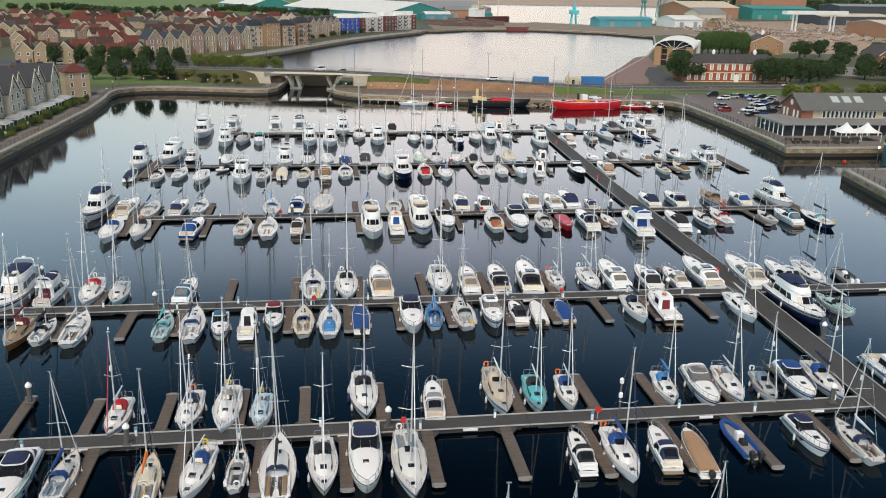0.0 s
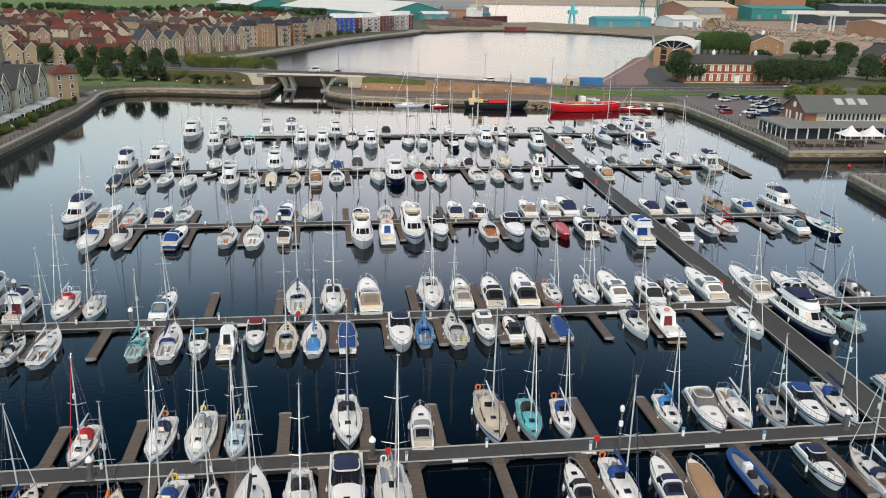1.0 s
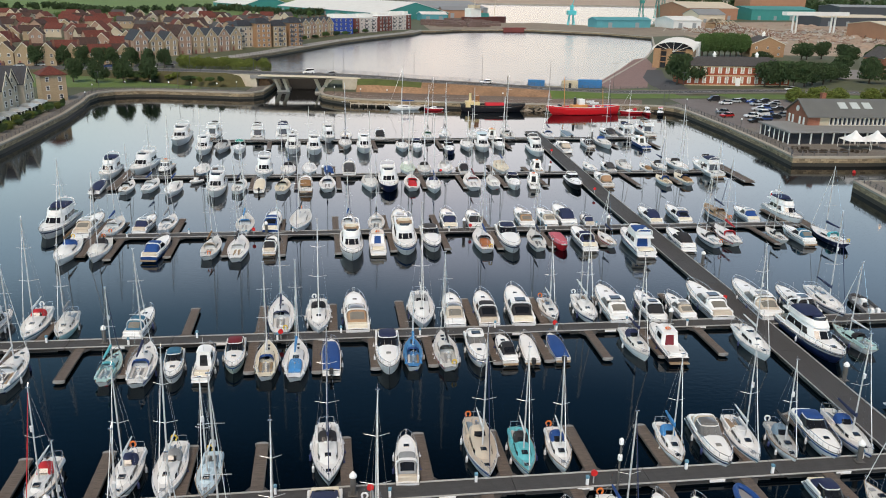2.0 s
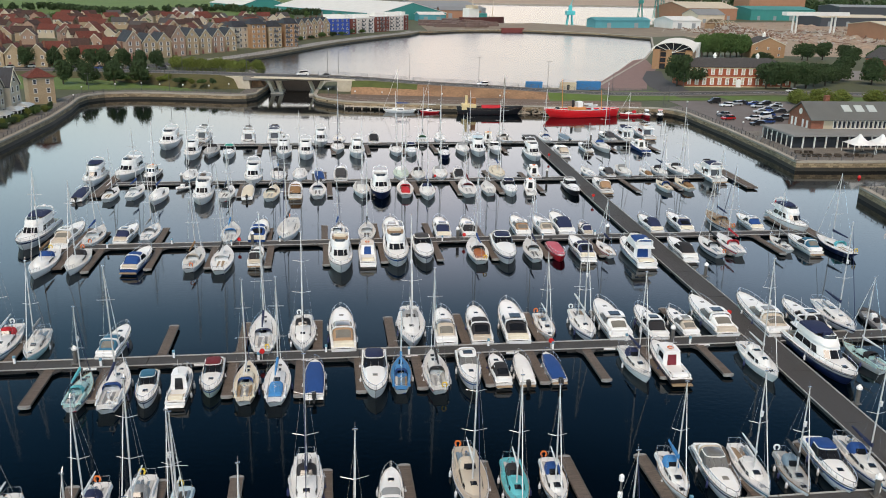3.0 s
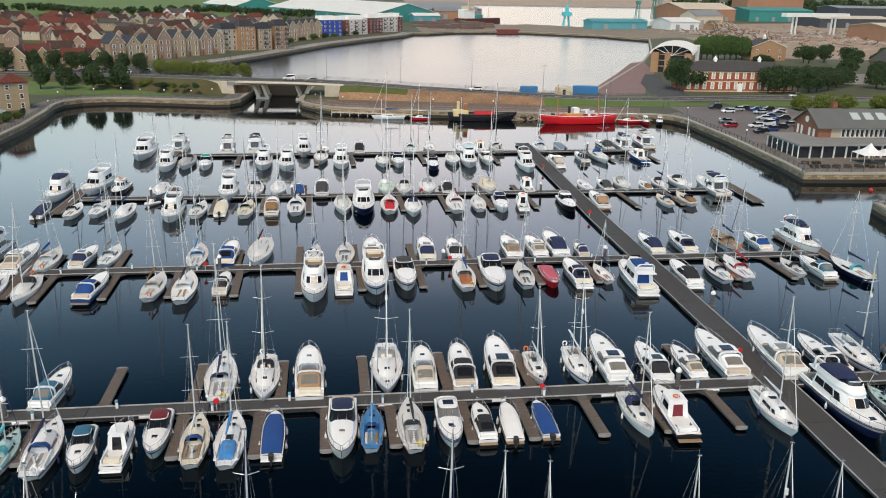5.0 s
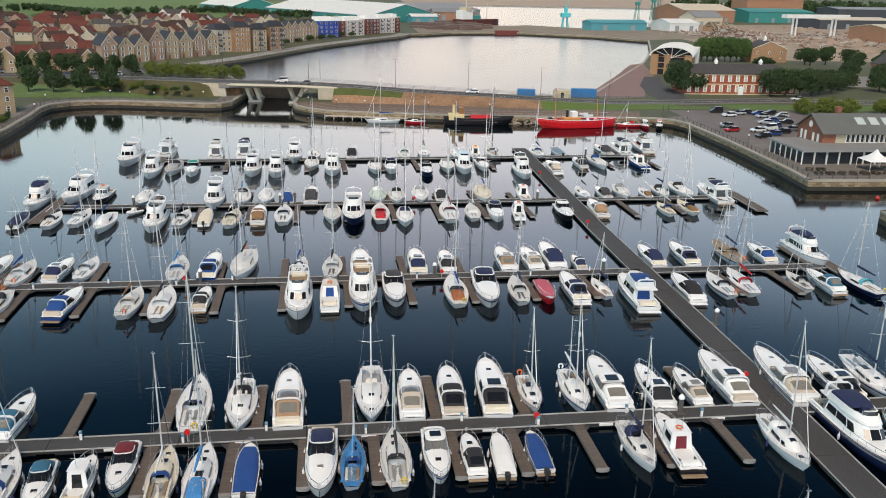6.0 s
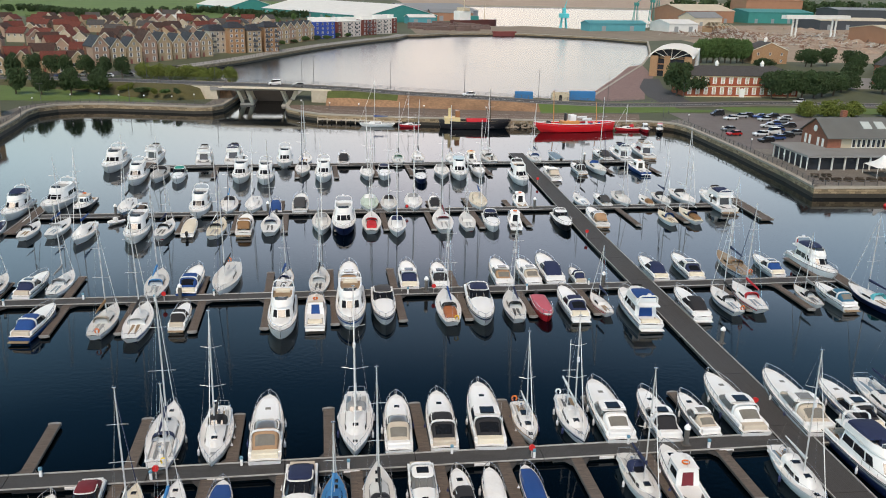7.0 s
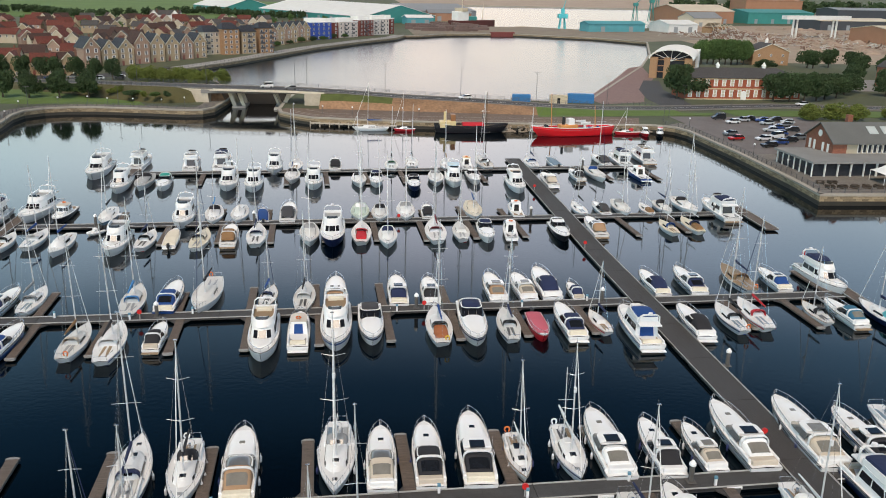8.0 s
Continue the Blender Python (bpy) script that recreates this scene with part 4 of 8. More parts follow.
def flybridge(x, y, heading, L, hull="white", deck="white", stripe="", canopy="none", aft="", flag=False):
    dark_floor = canopy in ("black", "charcoal", "grey")
    if dark_floor:
        canopy = "none"
    label = f"large {words(hull)} flybridge motor yacht" + (f" with {words(canopy)} bridge canvas" if canopy not in ("none", "white") else " with an open upper helm") + ", moored"
    top, st, rnd, B, h = motor_hull("flybridge_cruiser", label, "motor yacht", "moored flybridge cruisers", x, y, heading, L, hull, deck, stripe, B=L * 0.235 + 0.7, h=0.55 + 0.056 * L)
    cockpit_seats(top, st, 0.02, 0.2, rnd)
    ya, wa, za = at(st, 0.20)
    yb, wb, zb = at(st, 0.72)
    yc, wc, zc = at(st, 0.92)
    fore = house_rings(yb - 0.5, yc, wb * 0.70, wc * 0.55, zb - 0.05, zb + 0.30, 0.06 * L, 0.0, 0.15, 0.05)
    fd = make("forward_cabin", Shape().loft(fore, False, True), gelcoat("white"), top, smooth=True)
    make("hatch", Shape().box(-0.3, 0.3, yb + 0.10 * L, yb + 0.10 * L + 0.55, zb + 0.30, zb + 0.40, 0.03), GLASS, fd, "dark deck hatch")
    tall = 1.75
    rings = house_rings(ya, yb + 0.02 * L, wa * 0.86, wb * 0.74, za - 0.05, za + tall, 0.12 * L, 0.03 * L, 0.22, 0.02)
    cab = make("saloon", Shape().loft(rings, False, True), gelcoat("white"), top, smooth=True)
    for i in (0, 1, 3, 4, 5, 7, 8) if DETAIL < 2 else (0, 3, 4, 5, 8):
        if i in (0, 8):
            make("side_window", pane(rings, i, 0.45, 0.88, 0.06, 0.48), GLASS, cab)
            make("side_window", pane(rings, i, 0.45, 0.88, 0.52, 0.96), GLASS, cab)
        else:
            make("saloon_window", pane(rings, i, 0.42, 0.88, 0.05, 0.95), GLASS, cab)
    make("aft_door", pane(rings, 9, 0.08, 0.88, 0.2, 0.8), GLASS if not aft else canvas(aft), cab, "dark glazed saloon door" if not aft else words(aft) + " canvas aft screen")
    # upper deck overhanging the cockpit
    zt = za + tall
    y0, w0, z0 = at(st, 0.06)
    yf = rings[1][4][1]
    fl = house_rings(y0 + 0.05 * L, yf + 0.25, wa * 0.80, wb * 0.60, zt, zt + 0.16, 0.12, 0.0, 0.0, 0.01)
    up = make("upper_deck", Shape().loft(fl, True, True), gelcoat("white"), top, smooth=True)
    yk = y0 + 0.16 * L
    co = house_rings(yk, yf + 0.1, wa * 0.78, wb * 0.56, zt + 0.17, zt + 0.75, 0.05 * L, 0.0, 0.05, 0.0)
    inner = [[(a * 0.88, yk + 0.06 + (b - yk) * 0.95, c) for a, b, c in r] for r in co[:2]]
    make("bridge_coaming", Shape().loft([co[0], co[1], inner[1], inner[0]], False, False), gelcoat("white"), up, smooth=True)
    make("bridge_floor", Shape().loft([inner[0], [(a, b, c + 0.02) for a, b, c in inner[0]]], True, True), gelcoat("charcoal") if dark_floor else deckpaint("teak" if rnd.random() < 0.4 else "grey_deck"), up)
    make("bridge_seat", Shape().box(-wa * 0.5, wa * 0.5, yk + 0.3, yk + 0.9, zt + 0.2, zt + 0.62, 0.08), canvas("cream"), up)
    make("helm_console", Shape().box(-wa * 0.45, wa * 0.25, yf - 0.10 * L, yf - 0.05 * L, zt + 0.2, zt + 0.85, 0.08), gelcoat("white"), up)
    make("helm_seat", Shape().box(-wa * 0.35, wa * 0.1, yf - 0.17 * L, yf - 0.14 * L, zt + 0.2, zt + 0.95, 0.08), canvas(rnd.choice(["cream", "navy", "white"])), up)
    wp = [(a, b, c + 0.35) for a, b, c in co[1]]
    make("bridge_screen", Shape().loft([[co[1][i] for i in (3, 4, 5, 6)], [(a * 0.95, b - 0.12, c) for a, b, c in (wp[i] for i in (3, 4, 5, 6))]], closed=False), GLASS, up)
    if canopy not in ("none", "white"):
        wv = wa * 0.72
        make("bridge_canopy", Shape().loft([arc(yk + 0.15, wv, zt + 0.7, 0.32), arc(yk + 0.08 * L, wv, zt + 0.7, 0.5), arc(yf - 0.22 * L, wv * 0.95, zt + 0.7, 0.5), arc(yf - 0.15 * L, wv * 0.85, zt + 0.75, 0.15)], True, True, False), canvas(canopy), top, words(canopy) + " canvas over the upper helm", True)
    # arch with radar
    yr = y0 + 0.13 * L
    ar = [(wa * 0.8, yr, zt + 0.1), (wa * 0.7, yr - 0.3, zt + 1.1), (wa * 0.5, yr - 0.4, zt + 1.35), (-wa * 0.5, yr - 0.4, zt + 1.35), (-wa * 0.7, yr - 0.3, zt + 1.1), (-wa * 0.8, yr, zt + 0.1)]
    s = Shape().loft([[(p[0], p[1] - 0.16, p[2]), (p[0], p[1] + 0.16, p[2]), (p[0] * 0.95, p[1] + 0.12, p[2] - 0.1), (p[0] * 0.95, p[1] - 0.12, p[2] - 0.1)] for p in ar], True, True)
    arch = make("radar_arch", s, gelcoat("white"), up, smooth=True)
    make("radar_dome", Shape().tube((0, yr - 0.4, zt + 1.36), (0, yr - 0.4, zt + 1.58), 0.32, 0.26, 10), FENDER, up, "white radar dome", True)
    make("aerial", Shape().tube((wa * 0.4, yr - 0.4, zt + 1.5), (wa * 0.42, yr - 0.8, zt + 3.4), 0.016, 0.008, 4), FENDER, up)
    s = Shape()
    for side in (1, -1):
        s.tube((side * wa * 0.72, y0 + 0.06 * L, zt), (side * wa * 0.76, y0 + 0.04 * L, za + 0.2), 0.04, n=5)
    make("deck_support", s, STEEL, top)
    if flag:
        make("ensign", Shape().box(-0.01, 0.01, y0 - 1.0, y0 - 0.2, z0 + 1.6, z0 + 2.3).tube((0, y0 + 0.1, z0 + 0.1), (0, y0 - 0.3, z0 + 2.4), 0.02, n=4), canvas("red"), top, "red ensign on its staff")
    return top


def cabin_boat(x, y, heading, L, hull="white", deck="white", stripe="", canopy="white", aft=""):
    label = f"{words(hull)} cabin boat with a {words(canopy)} wheelhouse roof, moored"
    top, st, rnd, B, h = motor_hull("cabin_boat", label, "motor boat", "moored cabin boats", x, y, heading, L, hull, deck, stripe)
    cockpit_seats(top, st, 0.03, 0.34, rnd)
    ya, wa, za = at(st, 0.34)
    yb, wb, zb = at(st, 0.66)
    yc, wc, zc = at(st, 0.9)
    fore = house_rings(yb - 0.3, yc, wb * 0.74, wc * 0.6, zb - 0.05, zb + 0.38, 0.05 * L, 0, 0.12, 0.05)
    f = make("forward_cabin", Shape().loft(fore, False, True), gelcoat("white"), top, smooth=True)
    make("hatch", Shape().box(-0.27, 0.27, yb + 0.09 * L, yb + 0.09 * L + 0.5, zb + 0.36, zb + 0.47, 0.03), GLASS, f)
    rings = house_rings(ya, yb, wa * 0.80, wb * 0.72, za - 0.05, za + 1.6, 0.05 * L, 0.02 * L, 0.16, 0.02)
    cab = make("wheelhouse", Shape().loft(rings, False, True), gelcoat("white"), top, smooth=True)
    for i in (0, 2, 3, 4, 5, 6, 8):
        make("wheelhouse_window", pane(rings, i, 0.48, 0.9, 0.08, 0.92), GLASS, cab)
    make("wheelhouse_door", pane(rings, 9, 0.05, 0.9, 0.25, 0.75), GLASS if not aft else canvas(aft), cab)
    rf = [(a * 1.04, b, c) for a, b, c in rings[1]]
    make("wheelhouse_roof", Shape().loft([[(a, b, c + 0.12) for a, b, c in rf], [(a, b, c + 0.2) for a, b, c in rf], [(a * 0.7, b, c + 0.26) for a, b, c in rf]], True, True), gelcoat(canopy), top, words(canopy) + " roof", True)
    make("signal_mast", Shape().tube((0, ya + 0.4, za + 1.7), (0, ya + 0.2, za + 3.3), 0.035, 0.02, 5).tube((-0.4, ya + 0.25, za + 2.7), (0.4, ya + 0.25, za + 2.7), 0.02, n=4), ALLOY, top)
    if L > 8 and rnd.random() < 0.8:
        make("lifebuoy", Shape().path([(0.3 * math.cos(k * math.pi / 5), ya + 0.9 + 0.3 * math.sin(k * math.pi / 5), za + 1.84) for k in range(11)], 0.07, 5), canvas("orange"), top, "orange lifebuoy on the roof")
    return top


def covered_boat(x, y, heading, L, hull="white", cover="blue"):
    label = f"{words(hull)} small motor boat under a {words(cover)} canvas cover"
    top, st, rnd, B, h = motor_hull("covered_boat", label, "motor boat", "covered motor boats", x, y, heading, L, hull, "white", "")
    rows = []
    for v, k in ((0.03, 0.25), (0.12, 0.42), (0.28, 0.56), (0.46, 0.60), (0.62, 0.46), (0.77, 0.27), (0.90, 0.08)):
        yy, w, z = at(st, v)
        rows.append(arc(yy, w * 0.90, z + 0.03, k * (0.8 + rnd.uniform(-0.1, 0.1)), 9, 0.8))
    make("cover", Shape().loft(rows, True, True, False), canvas(cover), top, words(cover) + " canvas cover tied over the boat", True)
    y0, w0, z0 = at(st, 0)
    make("outboard_motor", Shape().box(-0.22, 0.22, y0 - 0.75, y0 - 0.2, z0 - 0.1, z0 + 0.5, 0.1).box(-0.1, 0.1, y0 - 0.6, y0 - 0.3, -0.4, z0 - 0.1), RUBBER, top, "black outboard motor")
    return top


def rib(x, y, heading, L, tube="charcoal", beam=0.36):
    top = holder("rigid_inflatable", boat_pose(x, y, heading), f"{words(tube)} rigid inflatable boat with outboard motors, moored", "inflatable boat")
    B = L * beam
    s = Shape()
    line = [(B / 2, -L / 2), (B / 2, L * 0.12), (B * 0.42, L * 0.28), (B * 0.24, L * 0.42), (0, L * 0.48)]
    pts = [(a, b, 0.42 + 0.25 * max(0, b / L) ** 1.0) for a, b in line]
    s.path(pts + [(-a, b, c) for a, b, c in reversed(pts)], 0.24, 8)
    make("tube", s, mat("hypalon_" + tube, COLORS[tube], 0.55, spread=0.15), top, words(tube) + " inflated tube", True)
    make("floor", Shape().loft([[(a, b, 0.28) for a, b in line] + [(-a, b, 0.28) for a, b in reversed(line)], [(a, b, 0.34) for a, b in line] + [(-a, b, 0.34) for a, b in reversed(line)]], True, True), gelcoat("grey"), top)
    make("hull", Shape().loft([[(a * 0.9, b, 0.26) for a, b in line] + [(-a * 0.9, b, 0.26) for a, b in reversed(line)], [(a * 0.3, b * 0.95, -0.25) for a, b in line] + [(-a * 0.3, b * 0.95, -0.25) for a, b in reversed(line)]], True, True), gelcoat("white"), top)
    make("console", Shape().box(-0.35, 0.35, -0.3, 0.3, 0.35, 1.15, 0.1), gelcoat("white"), top)
    make("seat", Shape().box(-0.3, 0.3, -1.3, -0.6, 0.35, 0.85, 0.08), canvas("black"), top)
    for sx in (-0.4, 0.4):
        make("outboard_motor", Shape().box(sx - 0.22, sx + 0.22, -L / 2 - 0.5, -L / 2 + 0.05, 0.55, 1.15, 0.12).box(sx - 0.1, sx + 0.1, -L / 2 - 0.4, -L / 2 - 0.1, -0.3, 0.55), gelcoat("white") if L > 5.5 and tube != "blue" else RUBBER, top)
    return top


# pontoon A south
cruiser(-28.8, 63.2, -176, 10.3, hull="pale_teal", deck="pale_teal", canopy="navy")
yacht(-24.9, 64.2, 1, 7.8, hood="blue", cover="blue")
yacht(-17.8, 63.2, 6, 7.8, cover="orange", deck="cream")
yacht(-13.9, 64.0, 174, 8.4, hood="blue")
yacht(-10.5, 64.3, 0, 6.3, hood="grey", stripe="red")
yacht(-7.1, 64.1, 3, 11.1, hood="navy", cover="black")
yacht(-3.3, 64.6, -176, 9.1, hood="black")
cruiser(0.4, 65.7, -179, 11.4, canopy="navy")
yacht(4.2, 64.3, -178, 10.9, stripe="navy", cover="grey")
cruiser(19.7, 65.3, 0, 6.2, canopy="black")
yacht(23.3, 64.7, -179, 9.0, hood="blue", cover="blue")
cruiser(27.4, 65.5, -3, 6.9, canopy="navy")
covered_boat(30.4, 64.7, -3, 7.1, cover="tan")
rib(35.4, 67.1, 2, 6.6, tube="blue", beam=0.26)
cruiser(42.1, 66.9, 180, 6.9, canopy="navy")
yacht(46.1, 65.6, -2, 7.9, hood="navy")
# berths south of the first pontoon
yacht(23.7, 45.4, 0, 9.2, mast=10.6)
yacht(9.3, 45.4, 0, 8.4, mast=9.7)
yacht(13.9, 45.4, 0, 8.4, mast=9.6)
# pontoon A north
yacht(-23.1, 74.2, -179, 7.6, hood="red", furl="red")
yacht(-16.5, 75.0, -180, 8.2, hood="navy", stripe="black")
yacht(-13.0, 75.2, -179, 9.4, hood="grey")
yacht(-9.6, 74.5, -179, 7.2, deck="pale_blue", buoy="yellow")
yacht(0.3, 77.4, -177, 10.1, hood="black", cover="navy", stripe="navy")
cruiser(7.3, 75.8, -2, 7.4, canopy="grey")
yacht(14.1, 77.5, -179, 10.3, hood="beige", deck="beige")
yacht(17.8, 76.7, 178, 8.0, deck="teal", hood="black")
yacht(21.2, 76.8, 177, 7.5, hood="blue")
yacht(31.8, 77.2, 176, 7.3, hood="sky_blue", cover="sky_blue")
cruiser(35.8, 77.2, 176, 8.9, canopy="beige")
yacht(38.9, 77.5, 175, 8.5)
yacht(42.5, 76.8, 173, 7.0, hood="slate", cover="charcoal", deck="grey_deck")
cruiser(46.5, 77.8, 174, 8.8, canopy="blue", stripe="blue")
yacht(49.6, 77.9, 176, 9.0, hood="blue", cover="navy")
cabin_boat(58.0, 78.7, 178, 9.6, canopy="white", stripe="navy", aft="navy")
# pontoon B north
flybridge(-45.1, 108.4, -177, 13.4, canopy="navy")
flybridge(-40.2, 108.4, -4, 8.2, canopy="navy", aft="maroon")
yacht(-35.5, 108.6, -175, 10.5, hood="red")
yacht(-31.8, 108.0, -174, 8.6, hull="pale_teal", cover="grey")
cruiser(-23.1, 108.3, -2, 8.6, canopy="teal_dark")
yacht(-6.5, 110.0, 4, 11.9, hood="navy", cover="navy", stripe="navy")
yacht(-1.9, 109.6, -177, 10.9, hood="black", cover="black")
cruiser(2.7, 110.5, 3, 11.8, canopy="tan")
yacht(11.1, 111.2, 179, 12.1, hood="grey")
cruiser(15.1, 110.8, -1, 10.1, canopy="beige")
cruiser(19.3, 111.1, -1, 10.5, canopy="black")
cruiser(23.7, 111.8, -2, 12.2, canopy="black", hard=True)
yacht(27.6, 110.4, 180, 8.0, buoy="orange")
yacht(32.4, 110.7, 179, 9.6, mizzen=True, stripe="navy")
cruiser(36.2, 112.0, -1, 11.8, canopy="white", hard=True)
cruiser(40.9, 110.9, -1, 9.7, canopy="black", hard=True)
cruiser(45.0, 110.7, 1, 8.1, canopy="beige", hard=True)
cruiser(49.5, 112.6, -0, 12.2, canopy="white", hard=True)
cruiser(56.2, 112.6, -2, 13.2, canopy="beige", hard=True)
cruiser(61.6, 111.6, 0, 10.4, canopy="black", hard=True)
yacht(66.0, 111.7, 175, 11.2, cover="navy")
rib(71.2, 111.4, -7, 6.5, tube="charcoal")
# pontoon B south
yacht(-39.9, 95.3, -177, 9.3, hull="varnish", hood="maroon", cover="maroon", deck="teak", mizzen=True)
yacht(-37.1, 95.7, -1, 7.2, hood="black", cover="black")
yacht(-33.6, 96.1, 3, 9.9, hood="white")
yacht(-23.5, 96.2, 1, 7.6, hood="teal", cover="teal", deck="pale_teal")
yacht(-20.2, 96.8, 4, 10.3, hood="blue", cover="navy", stripe="blue")
cruiser(-16.9, 96.3, -173, 7.4, canopy="teal_dark")
cabin_boat(-13.6, 96.8, 1, 7.4, canopy="white")
cruiser(-10.7, 98.6, -176, 8.2, hull="pale_green", canopy="maroon")
yacht(-7.0, 97.2, 3, 9.1, hood="blue", deck="cream", stripe="tan")
yacht(-3.8, 97.1, 1, 9.7, cover="sky_blue", aftcover="sky_blue")
covered_boat(0.0, 97.8, 2, 7.6, cover="blue")
cruiser(6.4, 98.6, 180, 10.8, canopy="navy")
yacht(9.2, 98.3, -2, 8.0, cover="sky_blue", hood="blue", deck="sky_blue", mast=7.0)
yacht(13.0, 98.7, 1, 9.7, cover="black", hood="black")
cruiser(16.7, 99.0, -180, 8.8, canopy="white", hard=True)
cruiser(19.9, 98.8, 2, 6.7, canopy="black")
covered_boat(22.6, 98.8, -1, 6.6, cover="white")
covered_boat(26.0, 99.1, 2, 6.4, cover="blue")
yacht(35.6, 99.5, -178, 8.7, hood="navy", cover="navy")
cabin_boat(39.3, 99.7, -1, 9.7, hull="black", canopy="white", aft="maroon")
yacht(49.9, 99.3, 178, 9.8, hood="white", pilothouse=True)
flybridge(57.7, 99.8, 180, 13.4, hull="navy", canopy="navy")
yacht(62.8, 99.7, 6, 7.8, deck="pale_teal", hood="black")
# pontoon C north
flybridge(-46.9, 151.9, -179, 14.6, canopy="navy")
cruiser(-41.5, 151.7, -1, 11.6, canopy="beige", hard=True)
yacht(-37.4, 150.8, 2, 10.7, hood="white")
cruiser(-32.6, 152.0, -3, 9.0, canopy="navy", hard=True)
yacht(-29.0, 152.5, -0, 9.6, hood="grey")
yacht(-16.1, 151.8, 4, 11.1, cover="sky_blue", hood="sky_blue")
cruiser(-11.5, 152.7, -0, 10.8, hull="blue", canopy="blue")
yacht(-6.9, 153.3, 178, 13.3, cover="black")
yacht(1.4, 152.5, -5, 7.9)
yacht(6.2, 152.1, -2, 10.2, cover="black", hood="white")
cruiser(10.3, 153.1, -0, 11.4, canopy="tan", hard=True)
cruiser(18.8, 153.8, -0, 10.4, canopy="navy", hard=True)
cruiser(23.3, 153.5, -1, 9.5, canopy="black", hard=True)
cruiser(32.4, 154.4, -0, 10.4, canopy="tan", hard=True)
cruiser(36.5, 154.5, 2, 9.9, canopy="beige", hard=True)
cruiser(40.0, 155.8, 0, 11.7, canopy="navy")
cruiser(43.6, 152.7, 0, 6.0, canopy="navy")
cruiser(55.9, 155.4, 1, 9.5, canopy="navy")
cruiser(61.5, 156.1, -1, 10.4, canopy="navy", hard=True)
yacht(69.4, 157.0, -2, 11.8, hood="brown", stripe="navy", deck="teak")
cruiser(74.6, 156.1, -1, 8.8, canopy="blue", hard=True)
flybridge(82.2, 155.8, -180, 12.3, canopy="navy", flag=True)
# pontoon C south
yacht(-40.8, 137.1, -177, 12.0, cover="brown")
yacht(-36.3, 137.9, -177, 10.8, hood="black")
cruiser(-27.7, 138.6, -4, 10.0, hull="blue", canopy="blue")
yacht(-19.6, 138.6, -1, 10.2, hood="beige", cover="brown")
yacht(-15.4, 138.1, 2, 11.5, cover="black", hood="white")
cruiser(-10.6, 139.6, 0, 7.6, canopy="black")
flybridge(2.0, 138.7, -178, 13.0)
cabin_boat(6.1, 140.5, 1, 10.1, canopy="beige", aft="blue")
flybridge(10.6, 141.5, -180, 14.0, canopy="none")
cruiser(14.9, 142.1, -179, 12.1, canopy="charcoal")
yacht(23.3, 141.2, -0, 11.6, cover="blue", aftcover="rust")
cruiser(27.7, 141.8, 178, 13.5, canopy="navy")
yacht(32.1, 141.1, -2, 10.1, hood="black")
covered_boat(35.9, 140.6, 178, 8.5, hull="red", cover="pink")
cruiser(40.0, 141.8, 1, 10.6, canopy="navy")
yacht(44.0, 141.5, 4, 7.4, mast=8.0)
flybridge(48.3, 139.4, -0, 12.3, canopy="blue", aft="blue", stripe="blue")
cruiser(56.2, 140.8, -1, 10.2, canopy="black")
yacht(61.7, 141.9, -1, 9.7, cover="black")
yacht(65.4, 143.0, -3, 10.7, hood="red", cover="red", stripe="red")
yacht(74.2, 143.1, -2, 7.8, mast=9.0)
cruiser(77.9, 142.7, 1, 9.1, canopy="teal_dark")
yacht(82.9, 141.7, 3, 10.5, hull="navy", cover="navy", hood="teal")
# pontoon D north
flybridge(-49.4, 192.5, -176, 13.0, canopy="navy")
flybridge(-43.7, 198.2, 177, 14.8, canopy="white")
cabin_boat(-38.5, 195.5, -179, 10.2, canopy="beige", hull="black")
yacht(-30.4, 193.8, -175, 11.5, hull="slate", cover="black")
flybridge(-17.2, 193.2, -176, 13.0, canopy="grey")
yacht(-12.1, 194.3, -175, 12.1, cover="sky_blue", mast=8.0)
yacht(-7.6, 194.7, -178, 11.5, cover="black")
covered_boat(-3.4, 194.0, 6, 7.6, cover="blue")
cruiser(1.1, 195.4, 1, 11.3, canopy="charcoal")
yacht(14.1, 195.3, 179, 12.3, hood="white", deck="pale_green")
yacht(17.8, 194.8, 178, 11.5, hood="black", cover="black")
yacht(22.6, 195.9, 178, 12.5, hood="grey")
cruiser(26.6, 195.5, -2, 8.3, canopy="black")
yacht(35.3, 196.4, 177, 12.7, hood="beige", deck="cream")
cabin_boat(43.4, 196.4, 0, 8.5, canopy="white")
yacht(56.0, 197.5, 1, 9.0, cover="black")
cruiser(60.2, 197.2, 3, 7.9, canopy="charcoal")
yacht(64.5, 197.8, 176, 11.5, hood="grey")
yacht(69.1, 196.8, -2, 8.2, aftcover="brown", mast=7.0)
yacht(72.8, 197.6, 179, 9.8)
yacht(77.7, 198.9, -179, 12.6)
flybridge(83.1, 195.5, 1, 13.6, canopy="navy")
